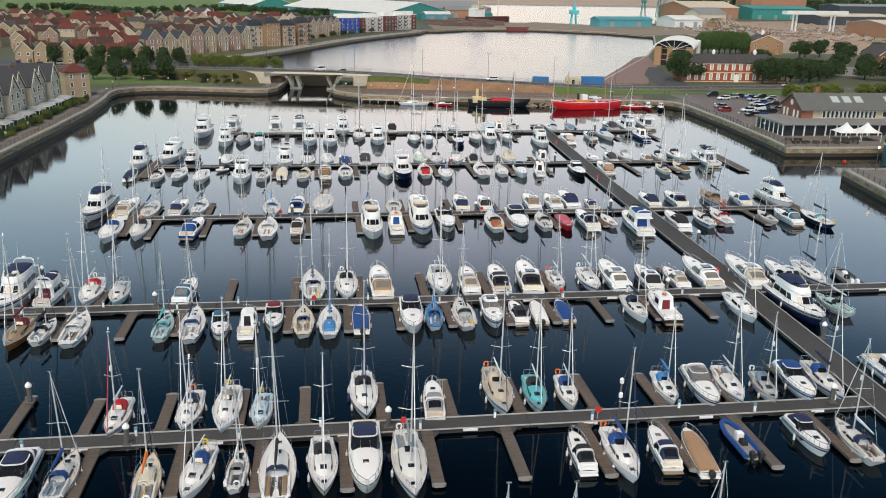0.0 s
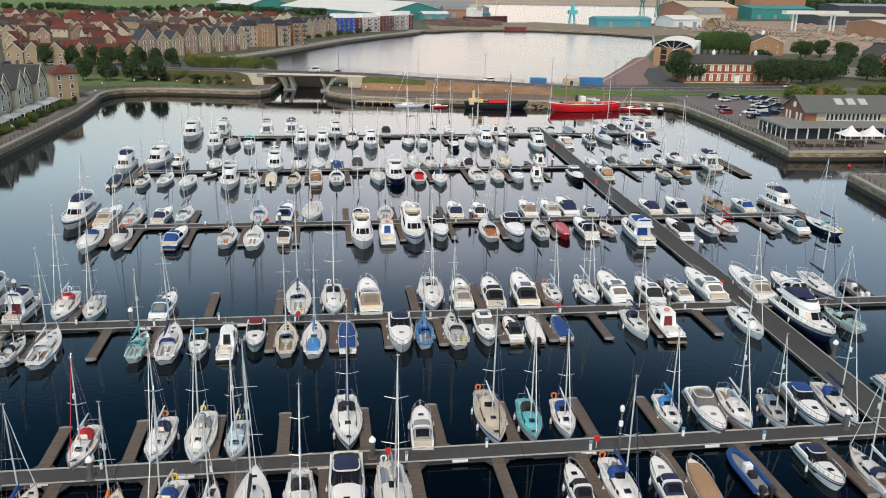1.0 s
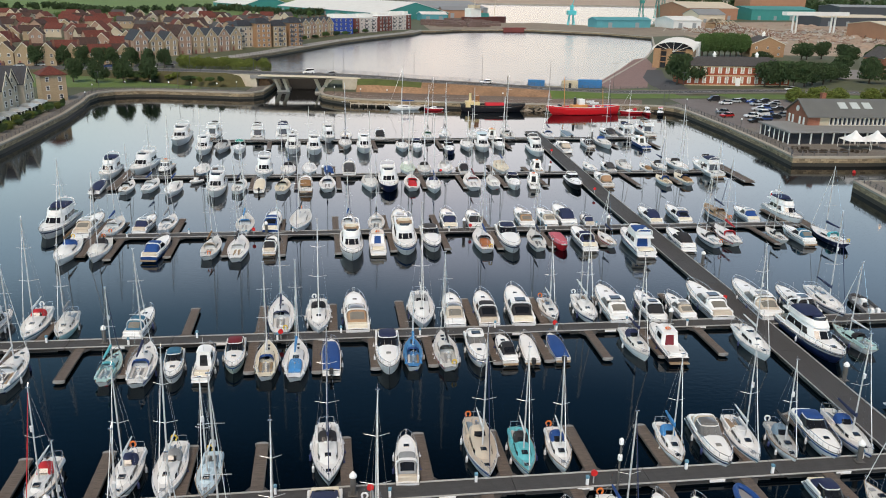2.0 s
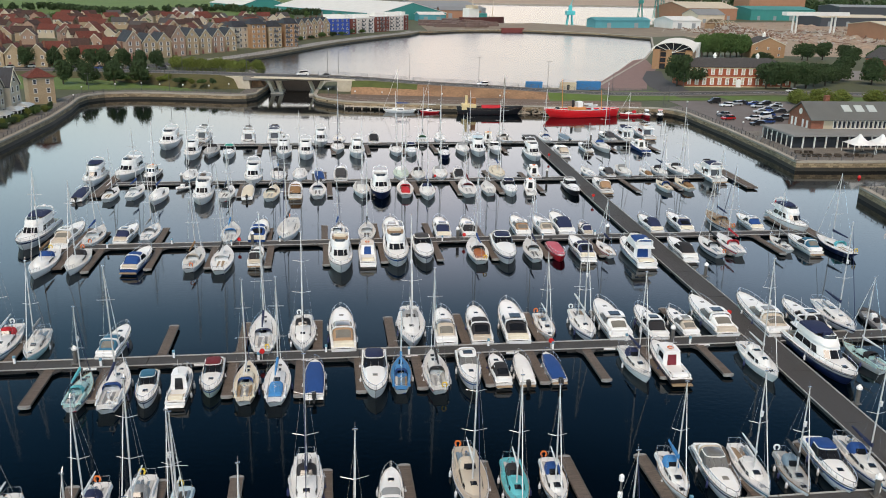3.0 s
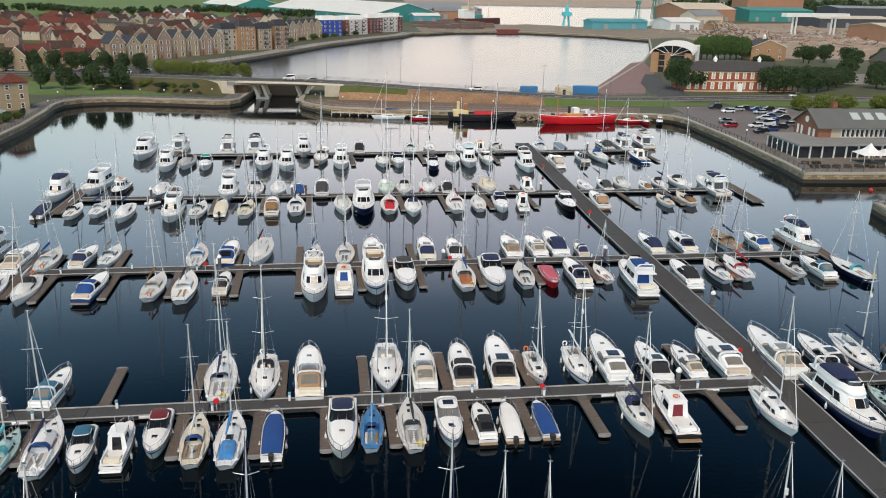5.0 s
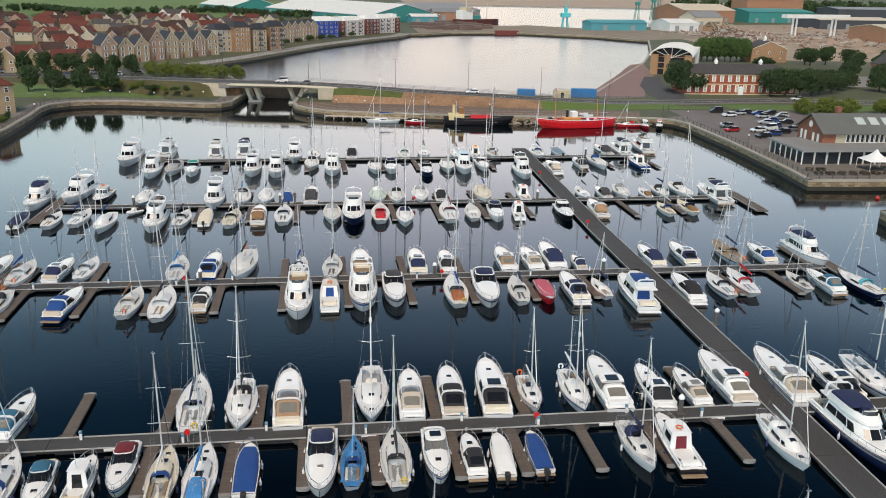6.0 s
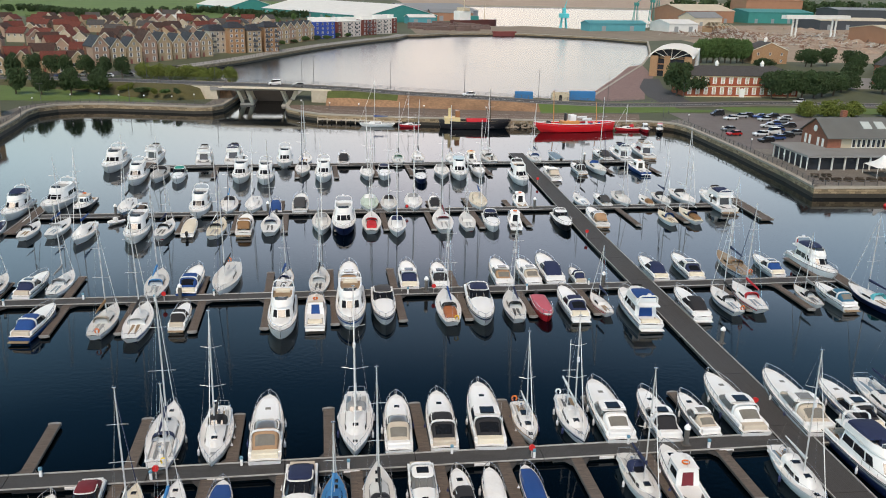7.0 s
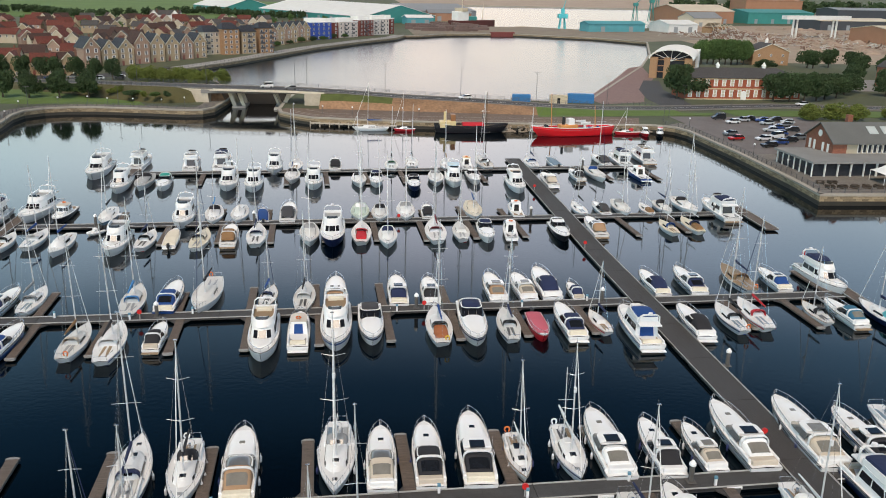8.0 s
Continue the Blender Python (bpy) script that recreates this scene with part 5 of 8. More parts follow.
# pontoon D south
covered_boat(-48.0, 179.4, 3, 8.5, cover="navy")
yacht(-42.4, 179.0, 1, 9.4, hood="black", mast=8.5)
yacht(-38.1, 180.3, -2, 10.2, hood="white")
yacht(-33.2, 177.1, -179, 11.5, cover="blue", pilothouse=True)
rib(-30.2, 184.9, 143, 3.0, tube="white")
flybridge(-25.0, 178.1, -176, 13.0, canopy="black")
yacht(-20.6, 179.4, -2, 10.1, cover="navy", mast=9.0, stripe="orange")
covered_boat(-16.7, 180.2, 3, 8.5, cover="cream")
yacht(-12.0, 179.4, -2, 10.8, hood="black", deck="cream")
cruiser(-7.6, 181.2, 3, 10.5, canopy="brown")
yacht(-3.2, 181.5, 2, 11.9, hood="navy", cover="navy")
yacht(5.5, 181.8, -177, 12.1, hood="grey")
flybridge(9.4, 182.6, 180, 14.7, hull="navy", canopy="none")
yacht(14.2, 182.3, -1, 12.2, aftcover="red", hood="red")
yacht(18.6, 179.9, 178, 11.5, hood="navy", stripe="tan")
yacht(26.9, 182.9, -1, 13.2, hood="maroon", cover="maroon")
yacht(31.3, 182.7, -2, 10.4)
cruiser(35.6, 182.2, 177, 10.5, canopy="navy")
cabin_boat(39.9, 182.7, -5, 8.5, canopy="white")
cruiser(48.7, 182.5, 178, 10.5, hull="black", canopy="none")
cruiser(55.5, 184.6, -1, 10.5, canopy="tan")
yacht(68.9, 184.2, 1, 8.5, deck="cream")
yacht(73.7, 185.4, 1, 9.7, aftcover="brown", deck="cream")
# pontoon E
flybridge(-42.3, 232.3, -176, 17.0, canopy="black")
flybridge(-34.3, 218.6, -175, 13.0, canopy="black")
flybridge(-35.1, 240.3, -2, 11.9, canopy="white")
yacht(-30.2, 220.8, -179, 13.3, deck="grey_deck", mast=8.0)
cruiser(-25.9, 219.4, -175, 10.5, canopy="teal_green")
flybridge(-23.5, 238.4, 5, 13.0, canopy="white")
flybridge(-16.8, 240.1, 2, 13.9, canopy="navy")
flybridge(-13.0, 220.3, -177, 13.0, canopy="black")
flybridge(-7.7, 219.2, -177, 13.0, canopy="black")
flybridge(-4.8, 235.2, -177, 13.0, canopy="black")
yacht(-0.1, 237.6, 1, 11.5, hull="slate")
yacht(-0.2, 225.9, -179, 12.0)
flybridge(4.6, 221.1, -179, 13.0, canopy="white")
cruiser(8.9, 237.6, 0, 10.5, canopy="black")
yacht(14.2, 222.3, -178, 11.5, hood="black")
cruiser(17.9, 222.0, 179, 10.5, canopy="navy")
yacht(21.8, 237.5, -2, 11.5, cover="black", hood="green")
yacht(26.7, 240.0, -2, 11.5, cover="black")
cruiser(25.8, 218.8, 178, 10.5, hull="navy", canopy="black")
yacht(30.9, 223.7, 177, 12.6, mast=8.5)
yacht(34.7, 238.3, -2, 10.6, cover="brown")
flybridge(34.7, 222.8, 176, 13.0, canopy="pale_blue")
cabin_boat(39.5, 238.1, -3, 9.5, canopy="buff")
cruiser(39.3, 224.4, -180, 10.5, canopy="none")
yacht(43.9, 239.6, 2, 13.5)
flybridge(47.5, 217.5, 178, 13.0)
yacht(55.3, 239.9, -1, 11.5, cover="navy")
cruiser(55.5, 221.6, 1, 10.5, canopy="beige", hard=True)
covered_boat(60.9, 240.6, 5, 8.6, cover="slate")
cruiser(63.0, 226.6, 2, 8.9, canopy="black")
yacht(67.8, 227.4, -178, 13.3)
cruiser(73.1, 242.3, 5, 10.6, canopy="charcoal")
flybridge(77.9, 242.8, 1, 12.4, canopy="navy")
flybridge(85.0, 246.7, -1, 13.7)
cabin_boat(77.5, 227.1, 4, 10.3, hull="blue", canopy="white")

DETAIL = 0

# ---- bridge, road and banks ----
ASPHALT = mat("asphalt", (0.055, 0.055, 0.06), 0.9, spread=0.15, grain=0.15, size=5, bump=0.01)
PAVING = banded("paving", (0.20, 0.18, 0.158), (0.6, 0.6, 0.6), 0.9, 0.6, 0.85, 0.02, "XY", amount=0.2)
PINK = banded("pink_paving", (0.25, 0.155, 0.14), (0.7, 0.7, 0.7), 1.2, 0.8, 0.85, 0.02, "XY", amount=0.2)
GRASS = mat("mown_grass", (0.088, 0.145, 0.030), 0.95, spread=0.25, grain=0.2, size=8, bump=0.04, bump_size=0.4)
ROUGH_GRASS = mat("rough_grass", (0.075, 0.068, 0.026), 0.95, spread=0.4, grain=0.3, size=4, bump=0.1, bump_size=0.6)
PITCHED = mat("pitched_stone", (0.27, 0.155, 0.09), 0.95, spread=0.6, grain=0.6, size=7.0, bump=0.12, bump_size=0.6)
CONCRETE = mat("pale_concrete", (0.50, 0.46, 0.40), 0.8, spread=0.12, grain=0.1, size=3)
SETTS = banded("quay_setts", (0.21, 0.145, 0.11), (0.6, 0.6, 0.6), 1.1, 0.5, 0.9, 0.03, "XY", amount=0.35)
RAILING = mat("dark_railing", (0.10, 0.10, 0.11), 0.5, 0.4)


def slab(name, pts, z, material, label, thick=0.05, category="ground"):
    return tagged(make(name, Shape().prism(pts, z - thick, z), material), label, category, kind="structure")


def ribbon(name, line, half, z_off, material, label, shift=0.0):
    """A strip that follows a line of (x, y, z)."""
    s, rows = Shape(), []
    for i, (x, y, z) in enumerate(line):
        a, b = line[max(i - 1, 0)], line[min(i + 1, len(line) - 1)]
        d = Vector((b[0] - a[0], b[1] - a[1])).normalized()
        n = Vector((-d.y, d.x))
        p, q = Vector((x, y)) + n * (shift + half), Vector((x, y)) + n * (shift - half)
        rows.append([(p.x, p.y, z + z_off), (q.x, q.y, z + z_off), (q.x, q.y, z + z_off - 0.3), (p.x, p.y, z + z_off - 0.3)])
    s.loft(rows, True, True)
    return tagged(make(name, s, material), label, name.split("_")[0], kind="structure")


WEST_ROAD = [(-190, 381, 2.4), (-150, 380, 2.5), (-120, 377, 3.0), (-92, 367, 4.0), (-66, 351, 5.4), (-45, 338.5, 6.4), (-30, 332.5, 6.7)]
SPAN = [(-30, 332.5, 6.7), (-8, 329.3, 6.7)]
EAST_ROAD = [(-8, 329.3, 6.7), (10, 326.6, 6.2), (27, 324, 5.3), (53, 319.5, 4.6), (72, 316.5, 3.8), (95, 315.5, 3.0), (118, 320, 2.5), (160, 328, 2.4), (205, 323, 2.4), (320, 318, 2.4)]
for n, line in (("west", WEST_ROAD), ("span", SPAN), ("east", EAST_ROAD)):
    ribbon("road_" + n, line, 3.6, 0.0, ASPHALT, "grey asphalt road over the dock bridge")
    ribbon("pavement_" + n, line, 0.9, 0.12, PAVING, "pale paved footway beside the road", 4.51)
    ribbon("pavement_" + n, line, 0.9, 0.12, PAVING, "pale paved footway beside the road", -4.51)
ribbon("road_marking", EAST_ROAD, 0.08, 0.012, mat("road_paint", (0.7, 0.7, 0.68), 0.7), "white centre line on the road")


BANK_GRASS = mat("mottled_grass", (0.075, 0.095, 0.025), 0.95, spread=0.5, grain=0.35, size=3, bump=0.15, bump_size=0.7)


def bank(line, drop_front, drop_back):
    """The sides of the road's embankment: grass above, pitched stone at the foot."""
    up, low, back = [], [], []
    for i, (x, y, z) in enumerate(line):
        a, b = line[max(i - 1, 0)], line[min(i + 1, len(line) - 1)]
        d = Vector((b[0] - a[0], b[1] - a[1])).normalized()
        n = Vector((-d.y, d.x))
        c = Vector((x, y))
        f0, f1, f2 = c - n * 5.5, c - n * (6.4 + drop_front * 0.45), c - n * (6.4 + drop_front)
        zm = QUAY + (z - QUAY) * 0.55
        up.append([(f0.x, f0.y, z + 0.1), (f1.x, f1.y, zm)])
        low.append([(f1.x, f1.y, zm + 0.06), (f2.x, f2.y, QUAY - 0.05)])
        b0, b1 = c + n * 5.5, c + n * (6.4 + drop_back)
        back.append([(b0.x, b0.y, z + 0.1), (b1.x, b1.y, QUAY - 0.05)])
    return up, low, back


for line, f, b in (([(3.4, 327.1, 5.95)] + EAST_ROAD[1:7], 6.0, 5.0), (WEST_ROAD[1:-2] + [(-54, 343.5, 6.0), (-43.5, 337.9, 6.45)], 8.0, 5.0)):
    up, low, back = bank(line, f, b)
    if f > 7:
        # the slope steepens where it meets the bridge's abutment
        up.append([(-40.2, 331.4, 6.5), (-39.0, 329.6, 4.6)])
        low.append([(-39.0, 329.6, 4.66), (-37.6, 327.7, QUAY - 0.05)])
        stretches = [(0, len(up), ROUGH_GRASS, ROUGH_GRASS)]
    else:
        stretches = [(0, 3, BANK_GRASS, PITCHED), (2, 5, PITCHED, PITCHED), (4, len(up), GRASS, GRASS)]
    for i, j, upper, lower in stretches:
        tagged(make("bank_upper", Shape().loft(up[i:j], closed=False), upper), "sloping bank of grass and stone below the road", "bank", kind="structure")
        tagged(make("bank_lower", Shape().loft(low[i:j], closed=False), lower), "foot of the bank below the road", "bank", kind="structure")
    tagged(make("bank_back", Shape().loft(back, closed=False), GRASS), "grassy slope behind the road", "bank", kind="structure")

CREAM = mat("cream_concrete", (0.62, 0.55, 0.43), 0.8, spread=0.15, grain=0.1, size=3)
STAINED = mat("stained_concrete", (0.44, 0.38, 0.30), 0.85, spread=0.3, grain=0.15, size=2.5)
bridge = holder("bridge", pose(0, 0, 0), "low pale concrete road bridge over the dock channel", "bridge", "", "structure")
for sh in (-5.8, 5.5):
    edge = [(-44, 338.2, 6.5), (-30, 332.5, 6.8), (-8, 329.3, 6.8), (4, 327.6, 6.5)]
    make("fascia_beam", Shape().loft([[(x, y + sh, z - 0.7), (x, y + sh + 0.3, z - 0.7), (x, y + sh + 0.3, z), (x, y + sh, z)] for x, y, z in edge], True, True), CREAM, bridge, "cream painted edge beam")
# soffit concrete darkened to paint in the shade beneath the deck
make("deck_soffit", Shape().box(-36, -2.5, 328, 336.5, 5.2, 6.36), mat("shadowed_concrete", (0.22, 0.21, 0.2), 0.9), bridge)


def pier_leg(x0, x1, y, thick):
    """A raking leg from its foot at x0 to the deck at x1."""
    make("pier_leg", Shape().loft([[(x0 - thick, y - 0.55, 0.6), (x0 + thick, y - 0.55, 0.6), (x0 + thick, y + 0.55, 0.6), (x0 - thick, y + 0.55, 0.6)],
                                   [(x1 - thick * 0.9, y - 0.5, 6.1), (x1 + thick * 0.9, y - 0.5, 6.1), (x1 + thick * 0.9, y + 0.5, 6.1), (x1 - thick * 0.9, y + 0.5, 6.1)]], True, True), CREAM, bridge)


for px, base in ((-24.4, 336.4), (-10.4, 333.2)):
    make("pier_base", Shape().box(px - 2.3, px + 2.3, base - 5.6, base + 5.6, -1.0, 0.7, 0.2), CONCRETE, bridge)
    for yy in (base - 4.0, base + 3.0):
        if px < -20:
            pier_leg(px - 1.5, px - 3.4, yy, 0.62)
            pier_leg(px + 1.5, px - 0.4, yy, 0.62)
        else:
            pier_leg(px - 0.5, px - 2.7, yy, 0.38)
            pier_leg(px + 0.7, px + 3.0, yy, 0.72)
make("abutment", Shape().loft([[(-2.4, 322.6, 0.5), (1.2, 322.2, 0.5), (1.2, 334, 0.5), (-2.4, 335, 0.5)], [(-2.4, 322.6, 6.1), (4.4, 321.6, 6.0), (4.4, 334, 6.0), (-2.4, 335, 6.1)]], True, True), STAINED, bridge, "pale concrete abutment")
make("abutment", Shape().loft([[(-37.6, 328.9, 1.6), (-33.4, 327.6, 1.6), (-33.4, 340, 1.6), (-40.0, 343, 1.6)], [(-40.6, 331.0, 6.2), (-34.0, 328.2, 6.2), (-34.0, 340, 6.2), (-42.5, 345, 6.2)]], True, True), STAINED, bridge, "raked pale concrete abutment")
make("bank_seat", Shape().loft([[(-33.39, 330.5, 1.2), (-28.2, 331.5, 1.2), (-28.2, 342, 1.2), (-33.39, 342, 1.2)], [(-33.39, 332.5, 4.5), (-30.4, 333.5, 4.5), (-30.4, 342, 4.5), (-33.39, 342, 4.5)]], True, True), PITCHED, bridge, "brown pitched stone under the deck")
# assumed wall closing the opening, near-black to stand for the shade under the deck
make("sluice_wall", Shape().box(-28.6, -9.0, 341.5, 342.5, -1.5, 5.15), mat("shaded_wall", (0.035, 0.032, 0.03), 0.8, spread=0.3, grain=0.2, size=2), bridge, "assumed back wall under the bridge, shade in its colour")

# timber landing stage at the foot of the ship quay
stage = holder("landing_stage", pose(0, 0, 0), "low pale timber landing stage along the quay foot", "landing stage", "", "structure")
STAGE = mat("bleached_timber", (0.46, 0.40, 0.33), 0.85, spread=0.2, grain=0.2, size=1.5)
for k in range(9):
    u = k / 8
    x, y = 2.0 + 22.5 * u, 296.0 - 4.4 * u
    make("deck", Shape().box(x - 1.35, x + 1.35, y - 1.2, y + 0.5, 0.75, 1.0), STAGE, stage)
    make("pile", Shape().tube((x - 1.4, y - 1.0, -1.5), (x - 1.4, y - 1.0, 1.5), 0.16, 0.16, 6), STAGE, stage)
    make("fender_beam", Shape().box(x - 0.2, x + 0.2, y - 1.42, y - 1.21, 0.35, 0.9), RUBBER, stage)

# loose boulders that face the quay east of the ships
rock, rip = random.Random(8), Shape()
for i in range(260):
    u = rock.random()
    x, y, nx, ny = 56 + 45 * u, 288.5 - 2.0 * u, 0, -1
    up = rock.random() ** 1.3
    r = rock.uniform(0.25, 0.65) * (1.2 - 0.5 * up)
    c = Vector((x + nx * (1.5 - 1.4 * up), y + ny * (1.5 - 1.4 * up), -0.1 + 1.9 * up))
    rip.loft([[(c.x + r * f * math.cos(a + g) * rock.uniform(0.8, 1.2), c.y + r * f * math.sin(a + g) * rock.uniform(0.8, 1.2), c.z + r * z) for a in (0, 1.05, 2.1, 3.15, 4.2, 5.25)] for f, z, g in ((0.75, -0.5, 0.2), (1.0, 0.05, 0), (0.55, 0.5, 0.4))], True, True)
tagged(make("quay_boulders", rip, mat("boulder_stone", (0.27, 0.22, 0.17), 0.9, spread=0.35, grain=0.3, size=1.5, bump=0.05, bump_size=0.4)), "brown boulders heaped against the quay wall", "boulders", kind="stuff")


def fence(line, high, step, label, z_off=0.0, shift=0.0):
    """Posts and rails that follow a line of (x, y, z)."""
    top = holder("railing", pose(0, 0, 0), label, "railing", "", "structure")
    pts = []
    for (x0, y0, z0), (x1, y1, z1) in zip(line, line[1:]):
        n = max(1, int(math.hypot(x1 - x0, y1 - y0) / step))
        d = Vector((x1 - x0, y1 - y0)).normalized()
        for i in range(n):
            k = i / n
            pts.append((x0 + (x1 - x0) * k - d.y * shift, y0 + (y1 - y0) * k + d.x * shift, z0 + (z1 - z0) * k + z_off))
    pts.append((line[-1][0], line[-1][1] + shift, line[-1][2] + z_off))
    posts = Shape()
    for x, y, z in pts:
        posts.box(x - 0.06, x + 0.06, y - 0.06, y + 0.06, z, z + high)
    tagged(make("posts", posts, RAILING, top), kind="stuff")
    for f in (0.35, 0.68, 1.0):
        make("rail", Shape().path([(x, y, z + high * f) for x, y, z in pts], 0.045, 4), RAILING, top)


fence(WEST_ROAD[2:] + SPAN[1:] + EAST_ROAD[1:7], 1.15, 2.2, "dark steel railing along the bridge and road", 0.12, 5.3)
fence(WEST_ROAD[2:] + SPAN[1:] + EAST_ROAD[1:5], 1.15, 2.2, "dark steel railing along the bridge and road", 0.12, -5.3)
Q3 = lambda seq: [(x, y, QUAY + 0.18) for x, y in seq]
fence(Q3(BASIN[1:14]), 1.1, 2.5, "dark steel railing along the quay promenade", 0, 1.0)
fence(Q3(BASIN[18:24]), 1.1, 3.0, "dark steel railing along the dock promenade", 0, 1.0)
fence(Q3(BASIN[55:60]), 1.1, 2.5, "dark steel railing round the pier head", 0, 1.0)
fence(Q3(BASIN[47:54]), 1.1, 2.5, "dark steel railing along the quay edge", 0, 1.0)


def offset_strip(seq, a, b, z, material, name, label):
    rows = []
    for i, (x, y) in enumerate(seq):
        p, q = seq[max(i - 1, 0)], seq[min(i + 1, len(seq) - 1)]
        d = Vector((q[0] - p[0], q[1] - p[1])).normalized()
        n = Vector((-d.y, d.x))
        rows.append([(x + n.x * a, y + n.y * a, z), (x + n.x * b, y + n.y * b, z)])
    return tagged(make(name, Shape().loft(rows, closed=False), material), label, "pavement", kind="structure")


offset_strip(BASIN[0:15], 1.1, 6.0, QUAY + 0.06, PAVING, "promenade_west", "pale paved promenade along the western quay")
offset_strip(BASIN[17:24], 1.1, 9.0, QUAY + 0.06, mat("pale_paving", (0.34, 0.325, 0.31), 0.9, spread=0.15, grain=0.15, size=5), "promenade_dock", "pale paved promenade along the inner dock")
slab("quay_apron", [(-9.1, 314), (-8.0, 308.5), (-4.8, 304.3), (1.2, 298.7), (16, 295.0), (35.8, 291.8), (57, 289.7), (98, 287.7), (102, 300), (72, 304.5), (53, 307.5), (27, 312), (10, 314.3), (-8, 316.5)], QUAY + 0.05, SETTS, "worn brown stone setts of the ship quay")
for back in (3.4, 5.0, 9.6):
    offset_strip(BASIN[39:46], back, back + 0.22, QUAY + 0.075, STAGE, "quay_rail", "pale worn line of an old quay rail")
offset_strip(BASIN[47:52], 1.1, 9.0, QUAY + 0.05, PAVING, "quay_terrace", "paved terrace along the eastern quay")
slab("quay_terrace_south", [(107.5, 202), (168, 203.5), (168, 219), (107.5, 219)], QUAY + 0.07, PAVING, "paved restaurant terrace")
slab("pier_deck", [(105.4, 60), (170, 60), (170, 176.9), (108.4, 174.9), (105.7, 155), (105.1, 100)], QUAY + 0.06, PAVING, "dark grey paved pier beside the inlet")
slab("car_park", [(112, 243), (150, 243), (160, 303), (113, 303)], QUAY + 0.06, mat("worn_asphalt", (0.15, 0.13, 0.125), 0.9, spread=0.25, grain=0.2, size=6), "grey asphalt car park full of cars")
slab("grass_strip", [(70, 301), (128, 306), (131, 311), (115, 311.5), (95, 308), (72, 307.5)], QUAY + 0.10, GRASS, "mown grass strip between quay and road")
slab("grass_verge", [(136, 306), (235, 300), (235, 314), (136, 318)], QUAY + 0.10, GRASS, "mown grass verge")
slab("park_grass", [(-150, 323), (-88, 322), (-70, 322.5), (-52, 320), (-60, 338), (-86, 356), (-116, 366), (-150, 368)], QUAY + 0.04, GRASS, "mown park grass beside the quay")
slab("pink_promenade", [(99, 330), (116, 336), (131, 380), (146, 412), (160, 470), (150, 460), (127, 408), (98, 346)], QUAY + 0.06, PINK, "pink paved promenade beside the dock")
slab("side_road", [(119, 326), (131, 330), (133, 345), (136, 372), (146, 405), (139, 405), (126, 372), (120, 345)], QUAY + 0.09, ASPHALT, "curved asphalt drive to the arched hall")
slab("waste_ground", [(250, 500), (600, 470), (900, 900), (600, 1000), (330, 900), (262, 700)], QUAY + 0.05, mat("rubble_earth", (0.30, 0.225, 0.165), 0.95, spread=0.35, grain=0.3, size=12, bump=0.3, bump_size=3), "bare earth and rubble of a cleared site")
slab("lock_island", [(60, 696), (86, 719), (127, 731), (139, 734), (199, 701), (228, 658), (300, 700), (330, 800), (223, 803), (172, 846), (158, 833), (135, 830), (60, 790)], QUAY + 0.11, mat("dry_quay", (0.22, 0.175, 0.13), 0.95, spread=0.3, grain=0.2, size=10), "dry earth quay between dock and harbour")
slab("far_pier", [(100, 1522), (900, 1522), (900, 2600), (100, 2600)], QUAY + 0.06, mat("far_sand", (0.36, 0.27, 0.21), 0.95, spread=0.3, grain=0.2, size=40), "sandy far side of the harbour")
slab("field", [(-900, 840), (-130, 880), (-60, 1010), (-80, 1500), (-900, 1500)], QUAY + 0.05, mat("meadow", (0.085, 0.15, 0.03), 0.95, spread=0.3, grain=0.15, size=60), "green meadow beyond the houses")
slab("street_park", [(180, 375), (300, 372), (310, 415), (190, 418)], QUAY + 0.07, mat("pale_yard", (0.22, 0.21, 0.205), 0.9, spread=0.2, grain=0.2, size=7), "grey asphalt yard behind the hall")
slab("housing_street", [(-330, 396), (-100, 386), (-82, 400), (-64, 436), (-70, 440), (-90, 408), (-330, 412)], QUAY + 0.06, ASPHALT, "asphalt street before the houses")

# ---- trees ----
LEAF = {}
for nm, c in (("dark", (0.026, 0.052, 0.016)), ("mid", (0.050, 0.098, 0.024)), ("light", (0.10, 0.125, 0.022))):
    LEAF[nm] = mat("leaves_" + nm, c, 0.85, spread=0.25, grain=0.2, size=2.5, per_object=0.25)
BARK = mat("bark", (0.07, 0.05, 0.035), 0.9, spread=0.3, grain=0.3)


def tree_crown(rnd, w, h, z0, n, leaf):
    s = Shape()
    lobes = [(rnd.uniform(-0.45, 0.45) * w, rnd.uniform(-0.45, 0.45) * w, z0 + h * rnd.uniform(0.2, 0.8), rnd.uniform(0.32, 0.55)) for _ in range(9)] + [(0, 0, z0 + h * 0.5, 0.75)]
    for i in range(n):
        cx, cy, cz, k = rnd.choice(lobes)
        d = Vector((rnd.gauss(0, 1), rnd.gauss(0, 1), rnd.gauss(0, 1))).normalized() * (rnd.random() ** 0.35)
        p = Vector((cx + d.x * w * k, cy + d.y * w * k, cz + d.z * h * k * 0.65))
        if p.z < z0:
            p.z = z0 + rnd.random() * 0.3
        u = Vector((rnd.gauss(0, 1), rnd.gauss(0, 1), rnd.gauss(0, 0.6))).normalized()
        v = u.orthogonal().normalized()
        v.rotate(Matrix.Rotation(rnd.uniform(0, 6.28), 3, u))
        a = leaf * rnd.uniform(0.6, 1.3)
        w2 = u.cross(v)
        s.face(p - v * a, p + w2 * a * 0.6, p + v * a, p - w2 * a * 0.6)
    return s


TREES = {}


